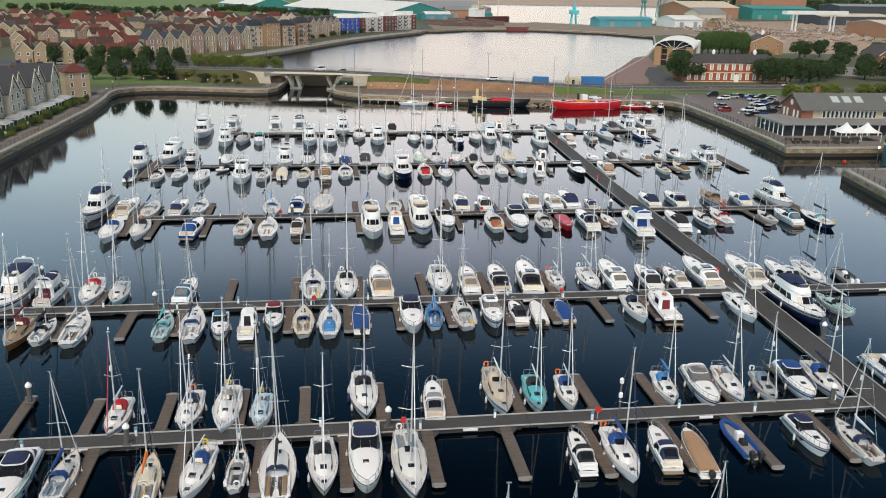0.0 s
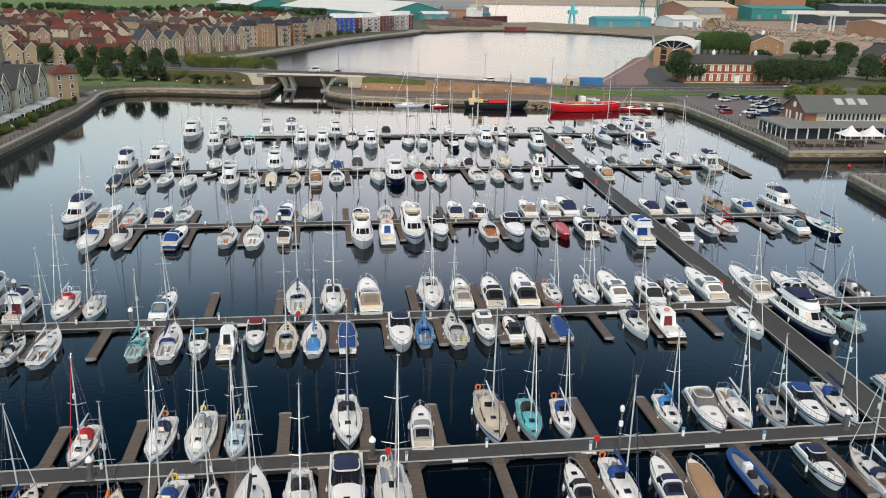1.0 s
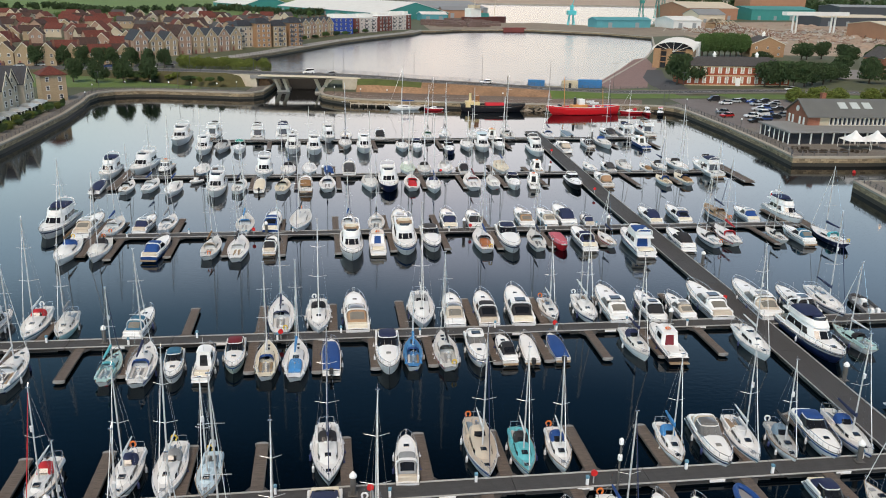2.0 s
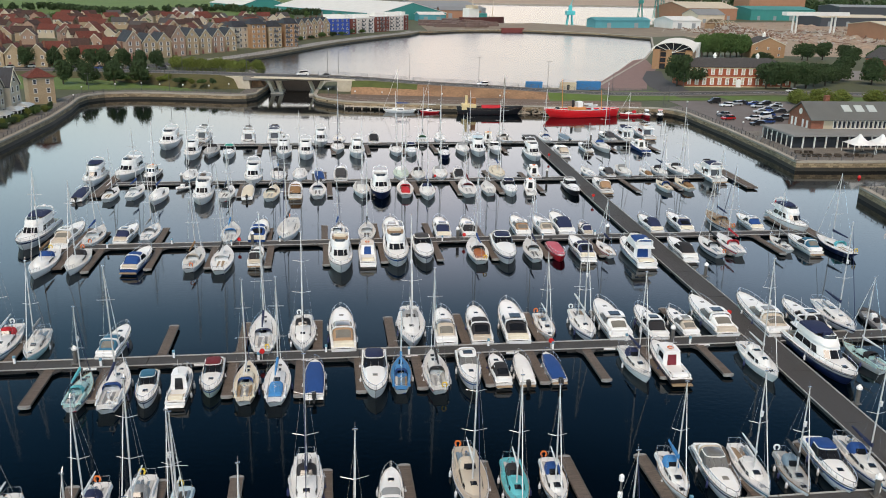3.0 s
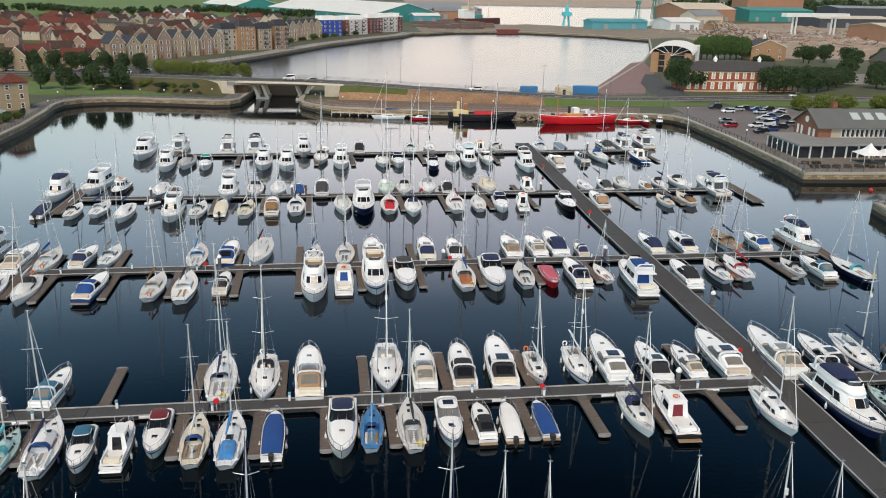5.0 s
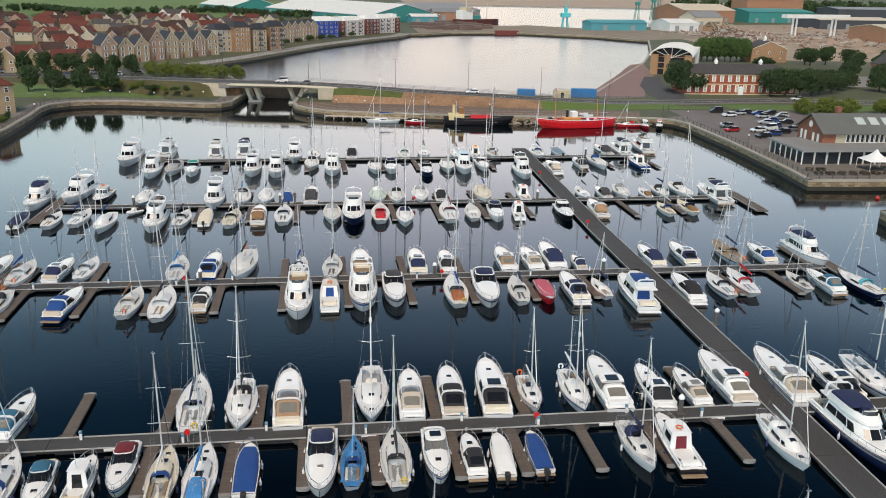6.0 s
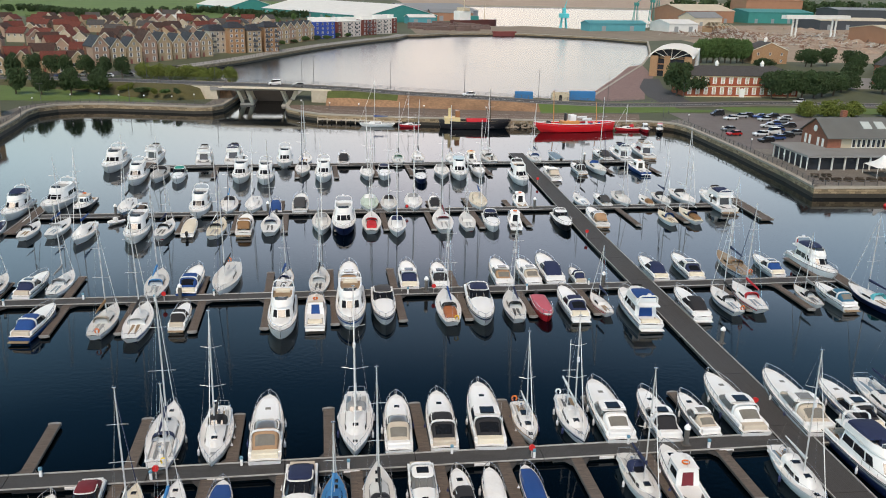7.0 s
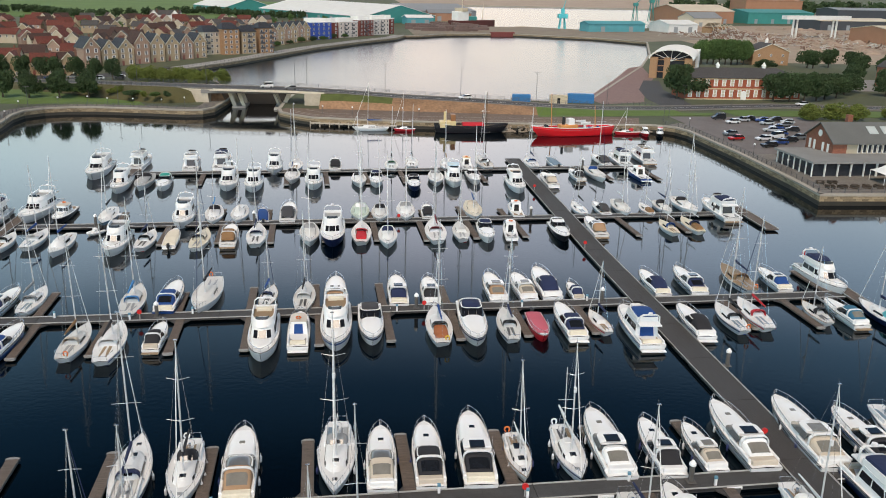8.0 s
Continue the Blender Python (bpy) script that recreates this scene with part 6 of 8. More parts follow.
def tree(x, y, high, wide, tone="mid", z=QUAY):
    """A broadleaf tree; four builds of each tone, turned and sized."""
    rnd = random.Random(int(x * 13 + y * 7))
    key = (tone, rnd.randrange(3))
    m = pose(x, y, z, 0, 0, rnd.uniform(0, 360)) @ Matrix.Diagonal((wide / 8, wide / 8, high / 8, 1))
    label = {"dark": "dark green broadleaf tree with a dense crown", "mid": "round green broadleaf tree on the grass", "light": "light green spring shrub with loose foliage"}[tone]
    if key in TREES:
        t = copy_thing(TREES[key], m)
        t.matrix_basis = m
        return t
    top = holder("tree", m, label, "tree", "trees")
    low = 0.5 if tone == "light" else 1.1
    s = Shape().tube((0, 0, -0.2), (0.1, 0, low + 1.2), 0.24, 0.17, 8)
    for k in range(5):
        a = k * 1.26 + rnd.random()
        s.tube((0.08, 0, low + 0.3 + 0.2 * k), (1.9 * math.cos(a), 1.9 * math.sin(a), low + 2.6 + 0.3 * k), 0.11, 0.03, 5)
    make("trunk", s, BARK, top, "brown trunk with limbs", True)
    tagged(make("crown", tree_crown(rnd, 4.0, 6.3 - (1.0 if low > 1 else 0), low, 3200, 0.29), LEAF[tone], top), kind="stuff")
    TREES[key] = top
    return top


for tx, ty in ((-101, 337), (-92.5, 336), (-82.5, 335), (-73.5, 336)):
    tree(tx, ty, 11.5, 9.6, "dark")
for tx, ty in ((-114, 392), (-107, 391), (-101, 390), (-93, 389), (-86, 388), (-79, 387), (-122, 393), (-133, 392)):
    tree(tx, ty, 10.8, 8.2, "dark")
for tx, ty in ((-70, 385), (-65, 384), (-60, 384), (-54, 382), (-48, 380), (-42, 378), (-36, 376), (-67, 379), (-57, 378), (-45, 373)):
    tree(tx, ty, 6.8, 9.5, "light")
for tx, ty, th in ((131.5, 346, 13), (135, 352, 13), (139.5, 347, 9.5), (166, 340.5, 11.5), (172, 340, 12), (178, 340.5, 11.5), (184, 343, 11), (190, 348, 10), (197, 352, 9)):
    tree(tx, ty, th * 1.15, 13, "dark")
for i in range(12):
    tree(197 + i * 2.4, 484 + (i * 5 % 7), 16.5, 12, "mid")
for tx, ty in ((157, 297), (165, 299), (172, 297), (185, 299), (193, 297)):
    tree(tx, ty, 6.2, 10, "light")
for tx, ty, th in ((222, 462, 5), (250, 472, 9), (252, 470, 10), (264, 476, 10), (270, 466, 10), (265, 448, 9), (268, 432, 10), (276, 440, 12), (212, 382, 7), (221, 358, 12), (229, 352, 13), (238, 356, 12), (246, 375, 12), (258, 385, 11), (240, 330, 10), (252, 322, 10), (206, 362, 9), (214, 371, 8), (234, 402, 9), (248, 395, 10), (262, 410, 10), (224, 330, 6), (232, 322, 6), (262, 345, 11)):
    tree(tx, ty, th * 1.2, 13, "dark")


def woods(name, spots, high, wide, tone, label):
    """A far wood: many loose crowns in one mesh."""
    rnd, s = random.Random(5), Shape()
    for x, y in spots:
        c = tree_crown(rnd, wide * 0.5, high * 0.8, QUAY + high * 0.05, 260, wide * 0.085)
        s.f += [tuple(k + len(s.v) for k in f) for f in c.f]
        s.v += [(p[0] + x, p[1] + y, p[2]) for p in c.v]
    tagged(make(name, s, LEAF[tone]), label, "trees", kind="stuff")


woods("hedgerow", [(-360 + i * 9.5, 905 + 55 * math.sin(i * 0.35) + i * 2.0) for i in range(52)], 9, 16, "dark", "dark green hedgerow trees beyond the houses")
woods("wood", [(480 + i * 17, 1250 + (i * 37 % 90) + i * 2) for i in range(44)], 24, 44, "dark", "dark green woods on the far hillside")
woods("garden_trees", [(-330 + i * 11, 560 + (i * 61 % 230) + i * 5) for i in range(30)], 7, 8, "mid", "green garden trees among the houses")

shr = random.Random(21)
for i in range(26):
    tree(-86.2 + shr.uniform(-1.2, 0.8), 200 + i * 3.1 + shr.uniform(-1, 1), shr.uniform(1.6, 3.2), shr.uniform(2.4, 4.2), ("mid", "dark", "light")[i % 3])
for i in range(22):
    k = shr.random()
    tree(-96 + k * 52 + shr.uniform(-3, 3), 352 - k * 27 + shr.uniform(-4, 5), shr.uniform(1.4, 2.8), shr.uniform(3, 6.5), ("light", "mid", "dark", "dark")[i % 4], QUAY + 0.8 + 1.2 * k)
for i in range(9):
    tree(-38 + i * 6.5 + shr.uniform(-1, 1), 556 + i * 14 + shr.uniform(-1, 1), shr.uniform(3, 5), shr.uniform(5, 8), ("dark", "mid")[i % 2])

DETAIL = 0

# ---- buildings ----
BRICKS = {
    "buff": banded("buff_brick", (0.46, 0.345, 0.225), (0.75, 0.72, 0.7), 0.45, 0.15, 0.9, 0.02, amount=0.2),
    "red": banded("red_brick", (0.40, 0.10, 0.05), (0.8, 0.75, 0.7), 0.45, 0.15, 0.9, 0.02, amount=0.22),
    "worn": banded("worn_brick", (0.33, 0.125, 0.08), (0.8, 0.75, 0.7), 0.45, 0.15, 0.9, 0.02, amount=0.3),
    "orange": banded("orange_brick", (0.43, 0.25, 0.14), (0.8, 0.75, 0.7), 0.45, 0.15, 0.9, 0.02, amount=0.2),
    "pink": banded("pink_brick", (0.40, 0.265, 0.20), (0.8, 0.75, 0.7), 0.45, 0.15, 0.9, 0.02, amount=0.2),
    "render": mat("cream_render", (0.50, 0.42, 0.31), 0.9, spread=0.12, grain=0.08, size=3),
    "maroon": banded("maroon_brick", (0.20, 0.06, 0.05), (0.8, 0.75, 0.7), 0.45, 0.15, 0.9, 0.02, amount=0.2),
    "blush": mat("blush_render", (0.62, 0.54, 0.50), 0.85, spread=0.1, grain=0.06, size=4),
    "white": mat("white_render", (0.74, 0.73, 0.70), 0.85, spread=0.1, grain=0.06, size=4),
    "grey": mat("grey_stone", (0.50, 0.43, 0.34), 0.9, spread=0.18, grain=0.15, size=3),
}
ROOFS = {
    "red": banded("red_tiles", (0.16, 0.038, 0.026), (0.5, 0.5, 0.5), 0.5, 0.35, 0.85, 0.03, "XY", amount=0.35),
    "brown": banded("brown_tiles", (0.07, 0.035, 0.028), (0.5, 0.5, 0.5), 0.5, 0.35, 0.85, 0.03, "XY", amount=0.35),
    "slate": banded("slate_tiles", (0.035, 0.04, 0.052), (0.5, 0.5, 0.5), 0.5, 0.35, 0.7, 0.03, "XY", amount=0.35),
    "grey": banded("grey_tiles", (0.075, 0.07, 0.07), (0.6, 0.6, 0.6), 0.5, 0.35, 0.8, 0.03, "XY", amount=0.3),
}
TRIM = mat("white_joinery", (0.78, 0.77, 0.74), 0.5, spread=0.05, grain=0.03)
BARGE = mat("cream_bargeboard", (0.72, 0.66, 0.54), 0.6, spread=0.1, grain=0.05)
PANE = mat("window_pane", (0.03, 0.035, 0.045), 0.08, spread=0.3, grain=0.1)


def window(parent, x, z, y, w, h, sill=True):
    s = Shape().box(x - w / 2, x + w / 2, y - 0.10, y + 0.05, z, z + h)
    n = len(s.f)
    e = 0.14 if w < 1.5 else 0.3
    s.box(x - w / 2 + e, x + w / 2 - e, y - 0.13, y - 0.104, z + 0.14, z + h * 0.5 - 0.05).box(x - w / 2 + e, x + w / 2 - e, y - 0.13, y - 0.104, z + h * 0.5 + 0.05, z + h - 0.14)
    fr = make("window", s, TRIM, parent)
    fr.data.materials.append(PANE)
    for p in fr.data.polygons[n:]:
        p.material_index = 1


HOUSES = {}


def house(x, y, facing, w=6.0, d=9.0, eaves=5.4, ridge=8.6, wall="buff", roof="brown", gable=True, storeys=2, detail=True, label=""):
    """A brick house; its front looks to -y before it is turned. Houses of one build share their meshes."""
    key = (w, d, eaves, ridge, wall, roof, gable, storeys, detail)
    m = pose(x, y, QUAY, 0, 0, facing)
    if key in HOUSES:
        return copy_thing(HOUSES[key], m)
    label = label or f"{wall} brick house with a {roof} tiled " + ("front gable" if gable else "pitched roof")
    top = holder("house", m, label, "house", "houses")
    hw, hd, e = w / 2, d / 2, eaves
    if gable:
        prof = [(-hw, 0), (hw, 0), (hw, e), (0, ridge - 0.15), (-hw, e)]
        make("wall", Shape().loft([[(a, -hd, b) for a, b in prof], [(a, hd, b) for a, b in prof]], True, True), BRICKS[wall], top)
        rs, bs = Shape(), Shape()
        for s in (-1, 1):
            k = 0.35 / hw
            p, q = (s * (hw + 0.35), e - (ridge - e) * k), (0, ridge)
            rs.loft([[(p[0], yy, p[1]), (q[0], yy, q[1]), (q[0], yy, q[1] + 0.22), (p[0], yy, p[1] + 0.2)] for yy in (-hd - 0.3, hd + 0.3)], True, True)
            bs.loft([[(p[0], yy, p[1] - 0.1), (q[0], yy, q[1] - 0.1), (q[0], yy, q[1] + 0.24), (p[0], yy, p[1] + 0.22)] for yy in (-hd - 0.42, -hd - 0.304)], True, True)
        make("roof", rs, ROOFS[roof], top)
        make("bargeboard", bs, BARGE, top, "pale cream bargeboard")
    else:
        prof = [(-hd, 0), (hd, 0), (hd, e), (0, ridge - 0.15), (-hd, e)]
        make("wall", Shape().loft([[(-hw, a, b) for a, b in prof], [(hw, a, b) for a, b in prof]], True, True), BRICKS[wall], top)
        rs = Shape()
        for s in (-1, 1):
            k = 0.35 / hd
            p, q = (s * (hd + 0.35), e - (ridge - e) * k), (0, ridge)
            rs.loft([[(xx, p[0], p[1]), (xx, q[0], q[1]), (xx, q[0], q[1] + 0.22), (xx, p[0], p[1] + 0.2)] for xx in (-hw - 0.25, hw + 0.25)], True, True)
        make("roof", rs, ROOFS[roof], top)
    if detail:
        make("chimney", Shape().box(hw * 0.45, hw * 0.45 + 0.8, hd * 0.2, hd * 0.2 + 0.6, e, ridge + 0.9).box(hw * 0.45 + 0.2, hw * 0.45 + 0.6, hd * 0.2 + 0.1, hd * 0.2 + 0.5, ridge + 0.9, ridge + 1.25), mat("sooty_brick", (0.16, 0.075, 0.05), 0.9, spread=0.2), top)
    step = e / storeys
    cols = 2 if w < 8 else 3
    for f in range(storeys):
        for c in range(cols):
            if f == 0 and c == 0 and not detail:
                continue
            if f == 0 and c == 0:
                make("door", Shape().box(-hw + w / cols / 2 - 0.5, -hw + w / cols / 2 + 0.5, -hd - 0.08, -hd + 0.05, 0, 2.1), mat("door_paint", (0.25, 0.08, 0.06), 0.5), top)
                continue
            if detail or (f == storeys - 1 and y < 570):
                window(top, -hw + w * (c + 0.5) / cols, f * step + step * 0.25, -hd, 1.5 if storeys > 2 else 1.2, 1.75 if storeys > 2 else 1.4)
    if gable and storeys > 2:
        window(top, 0, e + (ridge - e) * 0.18, -hd, 1.1, 1.3)
    HOUSES[key] = top
    return top


# terrace of tall narrow gables beside the western promenade
for i in range(9):
    ty = 205 + i * 7.8
    house(-97 - (i % 2) * 1.5, ty, 90, 7.4, 11, 8.2, 12.6, "grey", "slate", True, 3)
for i in range(9):
    cx, cy = -89.3, 205.5 + i * 7.8
    top = holder("conservatory", pose(cx, cy, QUAY, 0, 0, 90), "white framed garden conservatory behind a house", "conservatory", "conservatories")
    make("frame", Shape().box(-2.6, 2.6, -1.6, 1.6, 0, 0.7).box(-2.6, -2.45, -1.6, -1.45, 0.7, 2.3).box(2.45, 2.6, -1.6, -1.45, 0.7, 2.3).box(-0.08, 0.08, -1.6, -1.45, 0.7, 2.3).box(-2.7, 2.7, -1.7, 1.6, 2.3, 2.45), TRIM, top)
    make("glazing", Shape().box(-2.44, 2.44, -1.42, 1.5, 0.7, 2.29), PANE, top)
    make("roof", Shape().loft([[(-2.7, -1.7, 2.46), (2.7, -1.7, 2.46), (2.7, 1.6, 2.46), (-2.7, 1.6, 2.46)], [(-1.9, -0.2, 3.1), (1.9, -0.2, 3.1), (1.9, 1.6, 3.1), (-1.9, 1.6, 3.1)]], True, True), mat("polycarbonate", (0.36, 0.38, 0.37), 0.3, spread=0.1), top)


def hipped(name, x, y, facing, w, d, eaves, ridge, wall, roof, label, cols, storeys, category="building", win=(1.1, 1.5), over=0.5):
    top = holder(name, pose(x, y, QUAY, 0, 0, facing), label, category)
    hw, hd = w / 2, d / 2
    make("wall", Shape().box(-hw, hw, -hd, hd, 0, eaves), BRICKS[wall], top)
    o = over
    r = max(hw - hd, 0.2)
    s = Shape().loft([[(-hw - o, -hd - o, eaves), (hw + o, -hd - o, eaves), (hw + o, hd + o, eaves), (-hw - o, hd + o, eaves)], [(-hw - o, -hd - o, eaves + 0.15), (hw + o, -hd - o, eaves + 0.15), (hw + o, hd + o, eaves + 0.15), (-hw - o, hd + o, eaves + 0.15)],
                      [(-r, -0.1, ridge), (r, -0.1, ridge), (r, 0.1, ridge), (-r, 0.1, ridge)]], True, True)
    make("roof", s, ROOFS[roof], top)
    step = eaves / storeys
    for f in range(storeys):
        for c in range(cols):
            window(top, -hw + w * (c + 0.5) / cols, f * step + step * 0.25, -hd, *win)
    return top


hipped("corner_house", -93.0, 290.5, 30, 7.4, 7.4, 8.0, 10.6, "buff", "red", "buff brick corner house with a red hipped roof", 2, 3, "house")
# front rows before the park and along the dock
for i, (hx, wl, rf) in enumerate(((-147, "buff", "brown"), (-139, "buff", "red"), (-129.5, "buff", "brown"), (-119, "buff", "red"), (-97.5, "buff", "brown"))):
    house(hx, 398, 8, 7.2, 9, 5.8, 9.6, wl, rf, True, 2)
for i, (hx, hy) in enumerate(((-134.5, 404), (-124, 404), (-110, 405), (-104, 409))):
    house(hx, hy, 8, 9.5, 8, 5.4, 8.4, "buff", ("brown", "red", "red", "brown")[i], False, 2)
for i in range(8):
    k = i / 7
    house(-101 + 36 * k, 433 + 57 * k, 38, 7.0, 10, (9.0, 7.6, 7.6, 9.4, 8.6, 7.8, 7.8, 7.8)[i], (13.2, 11.6, 11.6, 14.2, 13.0, 12.0, 12.0, 12.0)[i], "buff" if i % 3 else "pink", "slate" if i not in (3,) else "brown", True, 3)
for i in range(8):
    k = i / 8
    house(-44 + 28 * k, 556 + 68 * k, 42, 7.6, 10, 8.2, 12.6, "buff" if i % 2 else "pink", "slate", True, 3)


def flats(x, y, facing, w, d, h, floors, cols, wall, label, roof=True, balconies=(), flat_color=None):
    top = holder("apartment_block", pose(x, y, QUAY, 0, 0, facing), label, "apartments", "apartment blocks")
    hw, hd = w / 2, d / 2
    make("wall", Shape().box(-hw, hw, -hd, hd, 0, h), flat_color or BRICKS[wall], top)
    if roof:
        make("roof", Shape().loft([[(-hw - 0.5, -hd - 0.5, h), (hw + 0.5, -hd - 0.5, h), (hw + 0.5, hd + 0.5, h), (-hw - 0.5, hd + 0.5, h)], [(-hw * 0.6, -0.3, h + 3.0), (hw * 0.6, -0.3, h + 3.0), (hw * 0.6, 0.3, h + 3.0), (-hw * 0.6, 0.3, h + 3.0)]], True, True), ROOFS["slate"], top)
    else:
        make("parapet", Shape().box(-hw - 0.2, hw + 0.2, -hd - 0.2, hd + 0.2, h, h + 0.5), TRIM, top)
        make("penthouse", Shape().box(-hw * 0.8, hw * 0.8, -hd * 0.5, hd * 0.8, h + 0.5, h + 2.6), BRICKS["white"], top)
    step = h / floors
    for f in range(floors):
        for c in range(cols):
            wx = -hw + w * (c + 0.5) / cols
            window(top, wx, f * step + step * 0.22, -hd, 1.3, step * 0.55)
            if c in balconies and f:
                make("balcony", Shape().box(wx - 1.3, wx + 1.3, -hd - 1.4, -hd - 0.14, f * step - 0.1, f * step + 0.06).box(wx - 1.3, wx + 1.3, -hd - 1.4, -hd - 1.34, f * step + 0.06, f * step + 0.95), RAILING, top, "steel balcony")
    return top


flats(-62, 512, 40, 12, 12, 11.5, 4, 4, "grey", "buff apartment block with steel balconies and slate roof", True, (0, 3))
flats(-52, 512, 30, 9, 10, 13.0, 5, 3, "orange", "orange brick apartment tower with a slate roof", True)
flats(-43.5, 518, 30, 8, 10, 11.5, 4, 3, "buff", "buff brick apartment block with a slate roof", True, (1,))
flats(-35, 524, 30, 8, 10, 13.0, 5, 3, "orange", "orange brick apartment tower with balconies", True, (0, 2))
flats(-10.5, 638, 35, 16, 13, 11, 4, 4, "white", "bright blue rendered apartment block", False, (), mat("blue_render", (0.015, 0.06, 0.32), 0.6, spread=0.1))
flats(-1.5, 650, 45, 4, 12, 10.5, 4, 1, "maroon", "dark red brick apartment block by the dock", False)
flats(7, 661, 45, 18, 12, 10.5, 4, 5, "blush", "white rendered apartment block with red balconies", False, (1, 3))
flats(20, 681, 45, 14, 12, 11, 4, 4, "maroon", "dark red brick apartment block by the dock", False, (1,))
flats(31, 698, 45, 17, 12, 11, 4, 5, "blush", "white rendered apartment block with red balconies", False, (0, 2))
flats(39.5, 711, 45, 5, 12, 11, 4, 1, "maroon", "dark red brick apartment block by the dock", False)

# the estate behind
est = random.Random(11)
n = 0
for r in range(16):
    yy = 432 + r * 24
    for c in range(16):
        xx = -118 - c * 17.5 + r * 4.0 + est.uniform(-3, 3)
        yj = yy + est.uniform(-6, 6) - c * 2
        if xx > -104 + (yj - 433) * 0.62 - 22 or xx < -0.36 * yj - 60 or yj > 840 or yj < 420:
            continue
        if est.random() < 0.2:
            continue
        g = est.random() < 0.45
        rf = est.choice(["red", "red", "brown", "brown", "grey"])
        wl = est.choice(["buff", "buff", "pink", "render"])
        house(xx, yj, est.choice([-12, 8, 35, 80]) if not g else est.choice([-10, 10, 30]), *((7.2, 9, 5.4, 8.8) if g else (11, 8, 5.2, 8.2)), wl, rf, g, 2, yj < 480)
        n += 1
for yy in (325, 345, 365):
    for c in range(6):
        xx = -106 - c * 11 + (yy - 325) * 0.2
        if yy == 365 and c < 2:
            continue
        house(xx - 18, yy - 52, (80, -10, 10)[c % 3], *((7.2, 9, 5.4, 8.8) if c % 2 else (11, 8, 5.2, 8.2)), "buff", ("red", "brown", "red")[c % 3], bool(c % 2), 2, True)
house(-150, 842, 0, 26, 9, 5.5, 9.0, "white", "grey", False, 2, True, "long white rendered house with a grey roof")
for gx in (-159, -141):
    house(gx, 838.5, 0, 7, 6, 5.5, 9.2, "white", "grey", True, 2, True, "white rendered gable wing with grey roof")

# brick customs house with white windows
hall = hipped("brick_hall", 156.5, 352, 0, 44, 14, 7.8, 11.0, "red", "grey", "red brick hall with white sash windows and grey roof", 14, 2, "building", (1.5, 2.6))
for z in (0.02, 3.75, 7.3):
    make("string_course", Shape().box(-22.15, 22.15, -7.15, -6.9, z, z + 0.35), mat("cream_stone", (0.58, 0.47, 0.30), 0.8, spread=0.12), hall, "cream stone band")
for cx in (-8, 10):
    make("roof_vent", Shape().box(cx - 0.5, cx + 0.5, -0.5, 0.5, 10.7, 11.7).loft([[(cx - 0.7, -0.7, 11.7), (cx + 0.7, -0.7, 11.7), (cx + 0.7, 0.7, 11.7), (cx - 0.7, 0.7, 11.7)], [(cx - 0.05, -0.05, 13.0), (cx + 0.05, -0.05, 13.0), (cx + 0.05, 0.05, 13.0), (cx - 0.05, 0.05, 13.0)]], True, True), TRIM, hall, "white roof ventilator")
make("entrance", Shape().box(-0.9, 0.9, -7.5, -7.01, 0, 2.5).loft([[(-1.2, -7.6, 2.5), (1.2, -7.6, 2.5), (1.2, -7.0, 2.5), (-1.2, -7.0, 2.5)], [(-0.1, -7.6, 3.3), (0.1, -7.6, 3.3), (0.1, -7.0, 3.3), (-0.1, -7.0, 3.3)]], True, True), TRIM, hall, "white pedimented entrance")
BLIND = mat("cream_blind", (0.50, 0.43, 0.33), 0.5, spread=0.25, grain=0.2, size=1.2)
for part in hall.children:
    if part.name.startswith("window"):
        part.data.materials[1] = BLIND
gabled = house(247, 389, 12, 15, 12, 8.5, 13.0, "worn", "grey", True, 3, True, "worn red brick gabled building with white trim")

# hall with an arched roof
arch_hall = holder("arched_hall", pose(160.4, 427.5, QUAY, 0, 0, -25) @ Matrix.Diagonal((0.83, 0.83, 0.88, 1)), "brick and glass hall under a white arched roof", "building")
for x0, x1 in ((-11, -7.0), (7.0, 11), (-3.6, -0.6)):
    make("brick_pier", Shape().box(x0, x1, -19.5, -16.5, 0, 10.4), BRICKS["orange"], arch_hall)
make("wall", Shape().box(-10.6, 10.6, -15.5, 20, 0, 10.0), BRICKS["orange"], arch_hall)
make("glass_front", Shape().prism([(-7.0, -16.4), (7.0, -16.4), (7.0, -15.6), (-7.0, -15.6)], 0, 9.8), PANE, arch_hall, "dark glazed front")
s, lo = Shape(), []
for y in (-20.5, 21):
    lo.append([(11.8 * math.cos(math.pi * k / 16), y, 9.8 + 4.9 * math.sin(math.pi * k / 16)) for k in range(17)] + [(11.2 * math.cos(math.pi * k / 16), y, 9.6 + 4.5 * math.sin(math.pi * k / 16)) for k in range(16, -1, -1)])
make("arched_roof", s.loft(lo, True, True), BRICKS["white"], arch_hall, "white curved roof")
make("arch_glazing", Shape().loft([[(11 * math.cos(math.pi * k / 16), y, 9.7 + 4.3 * math.sin(math.pi * k / 16)) for k in range(17)] for y in (-15.4, 20)], True, True), PANE, arch_hall)
for a in (0.2, 0.35, 0.5, 0.65, 0.8):
    make("arch_strut", Shape().tube((0, -18.5, 8.8), (11.2 * math.cos(math.pi * a), -18.5, 9.6 + 4.5 * math.sin(math.pi * a)), 0.16, n=6), TRIM, arch_hall)
for k in range(3):
    make("floor_beam", Shape().box(-7.0, 7.0, -16.9, -16.41, 2.9 + 3 * k, 3.4 + 3 * k), BRICKS["orange"], arch_hall)
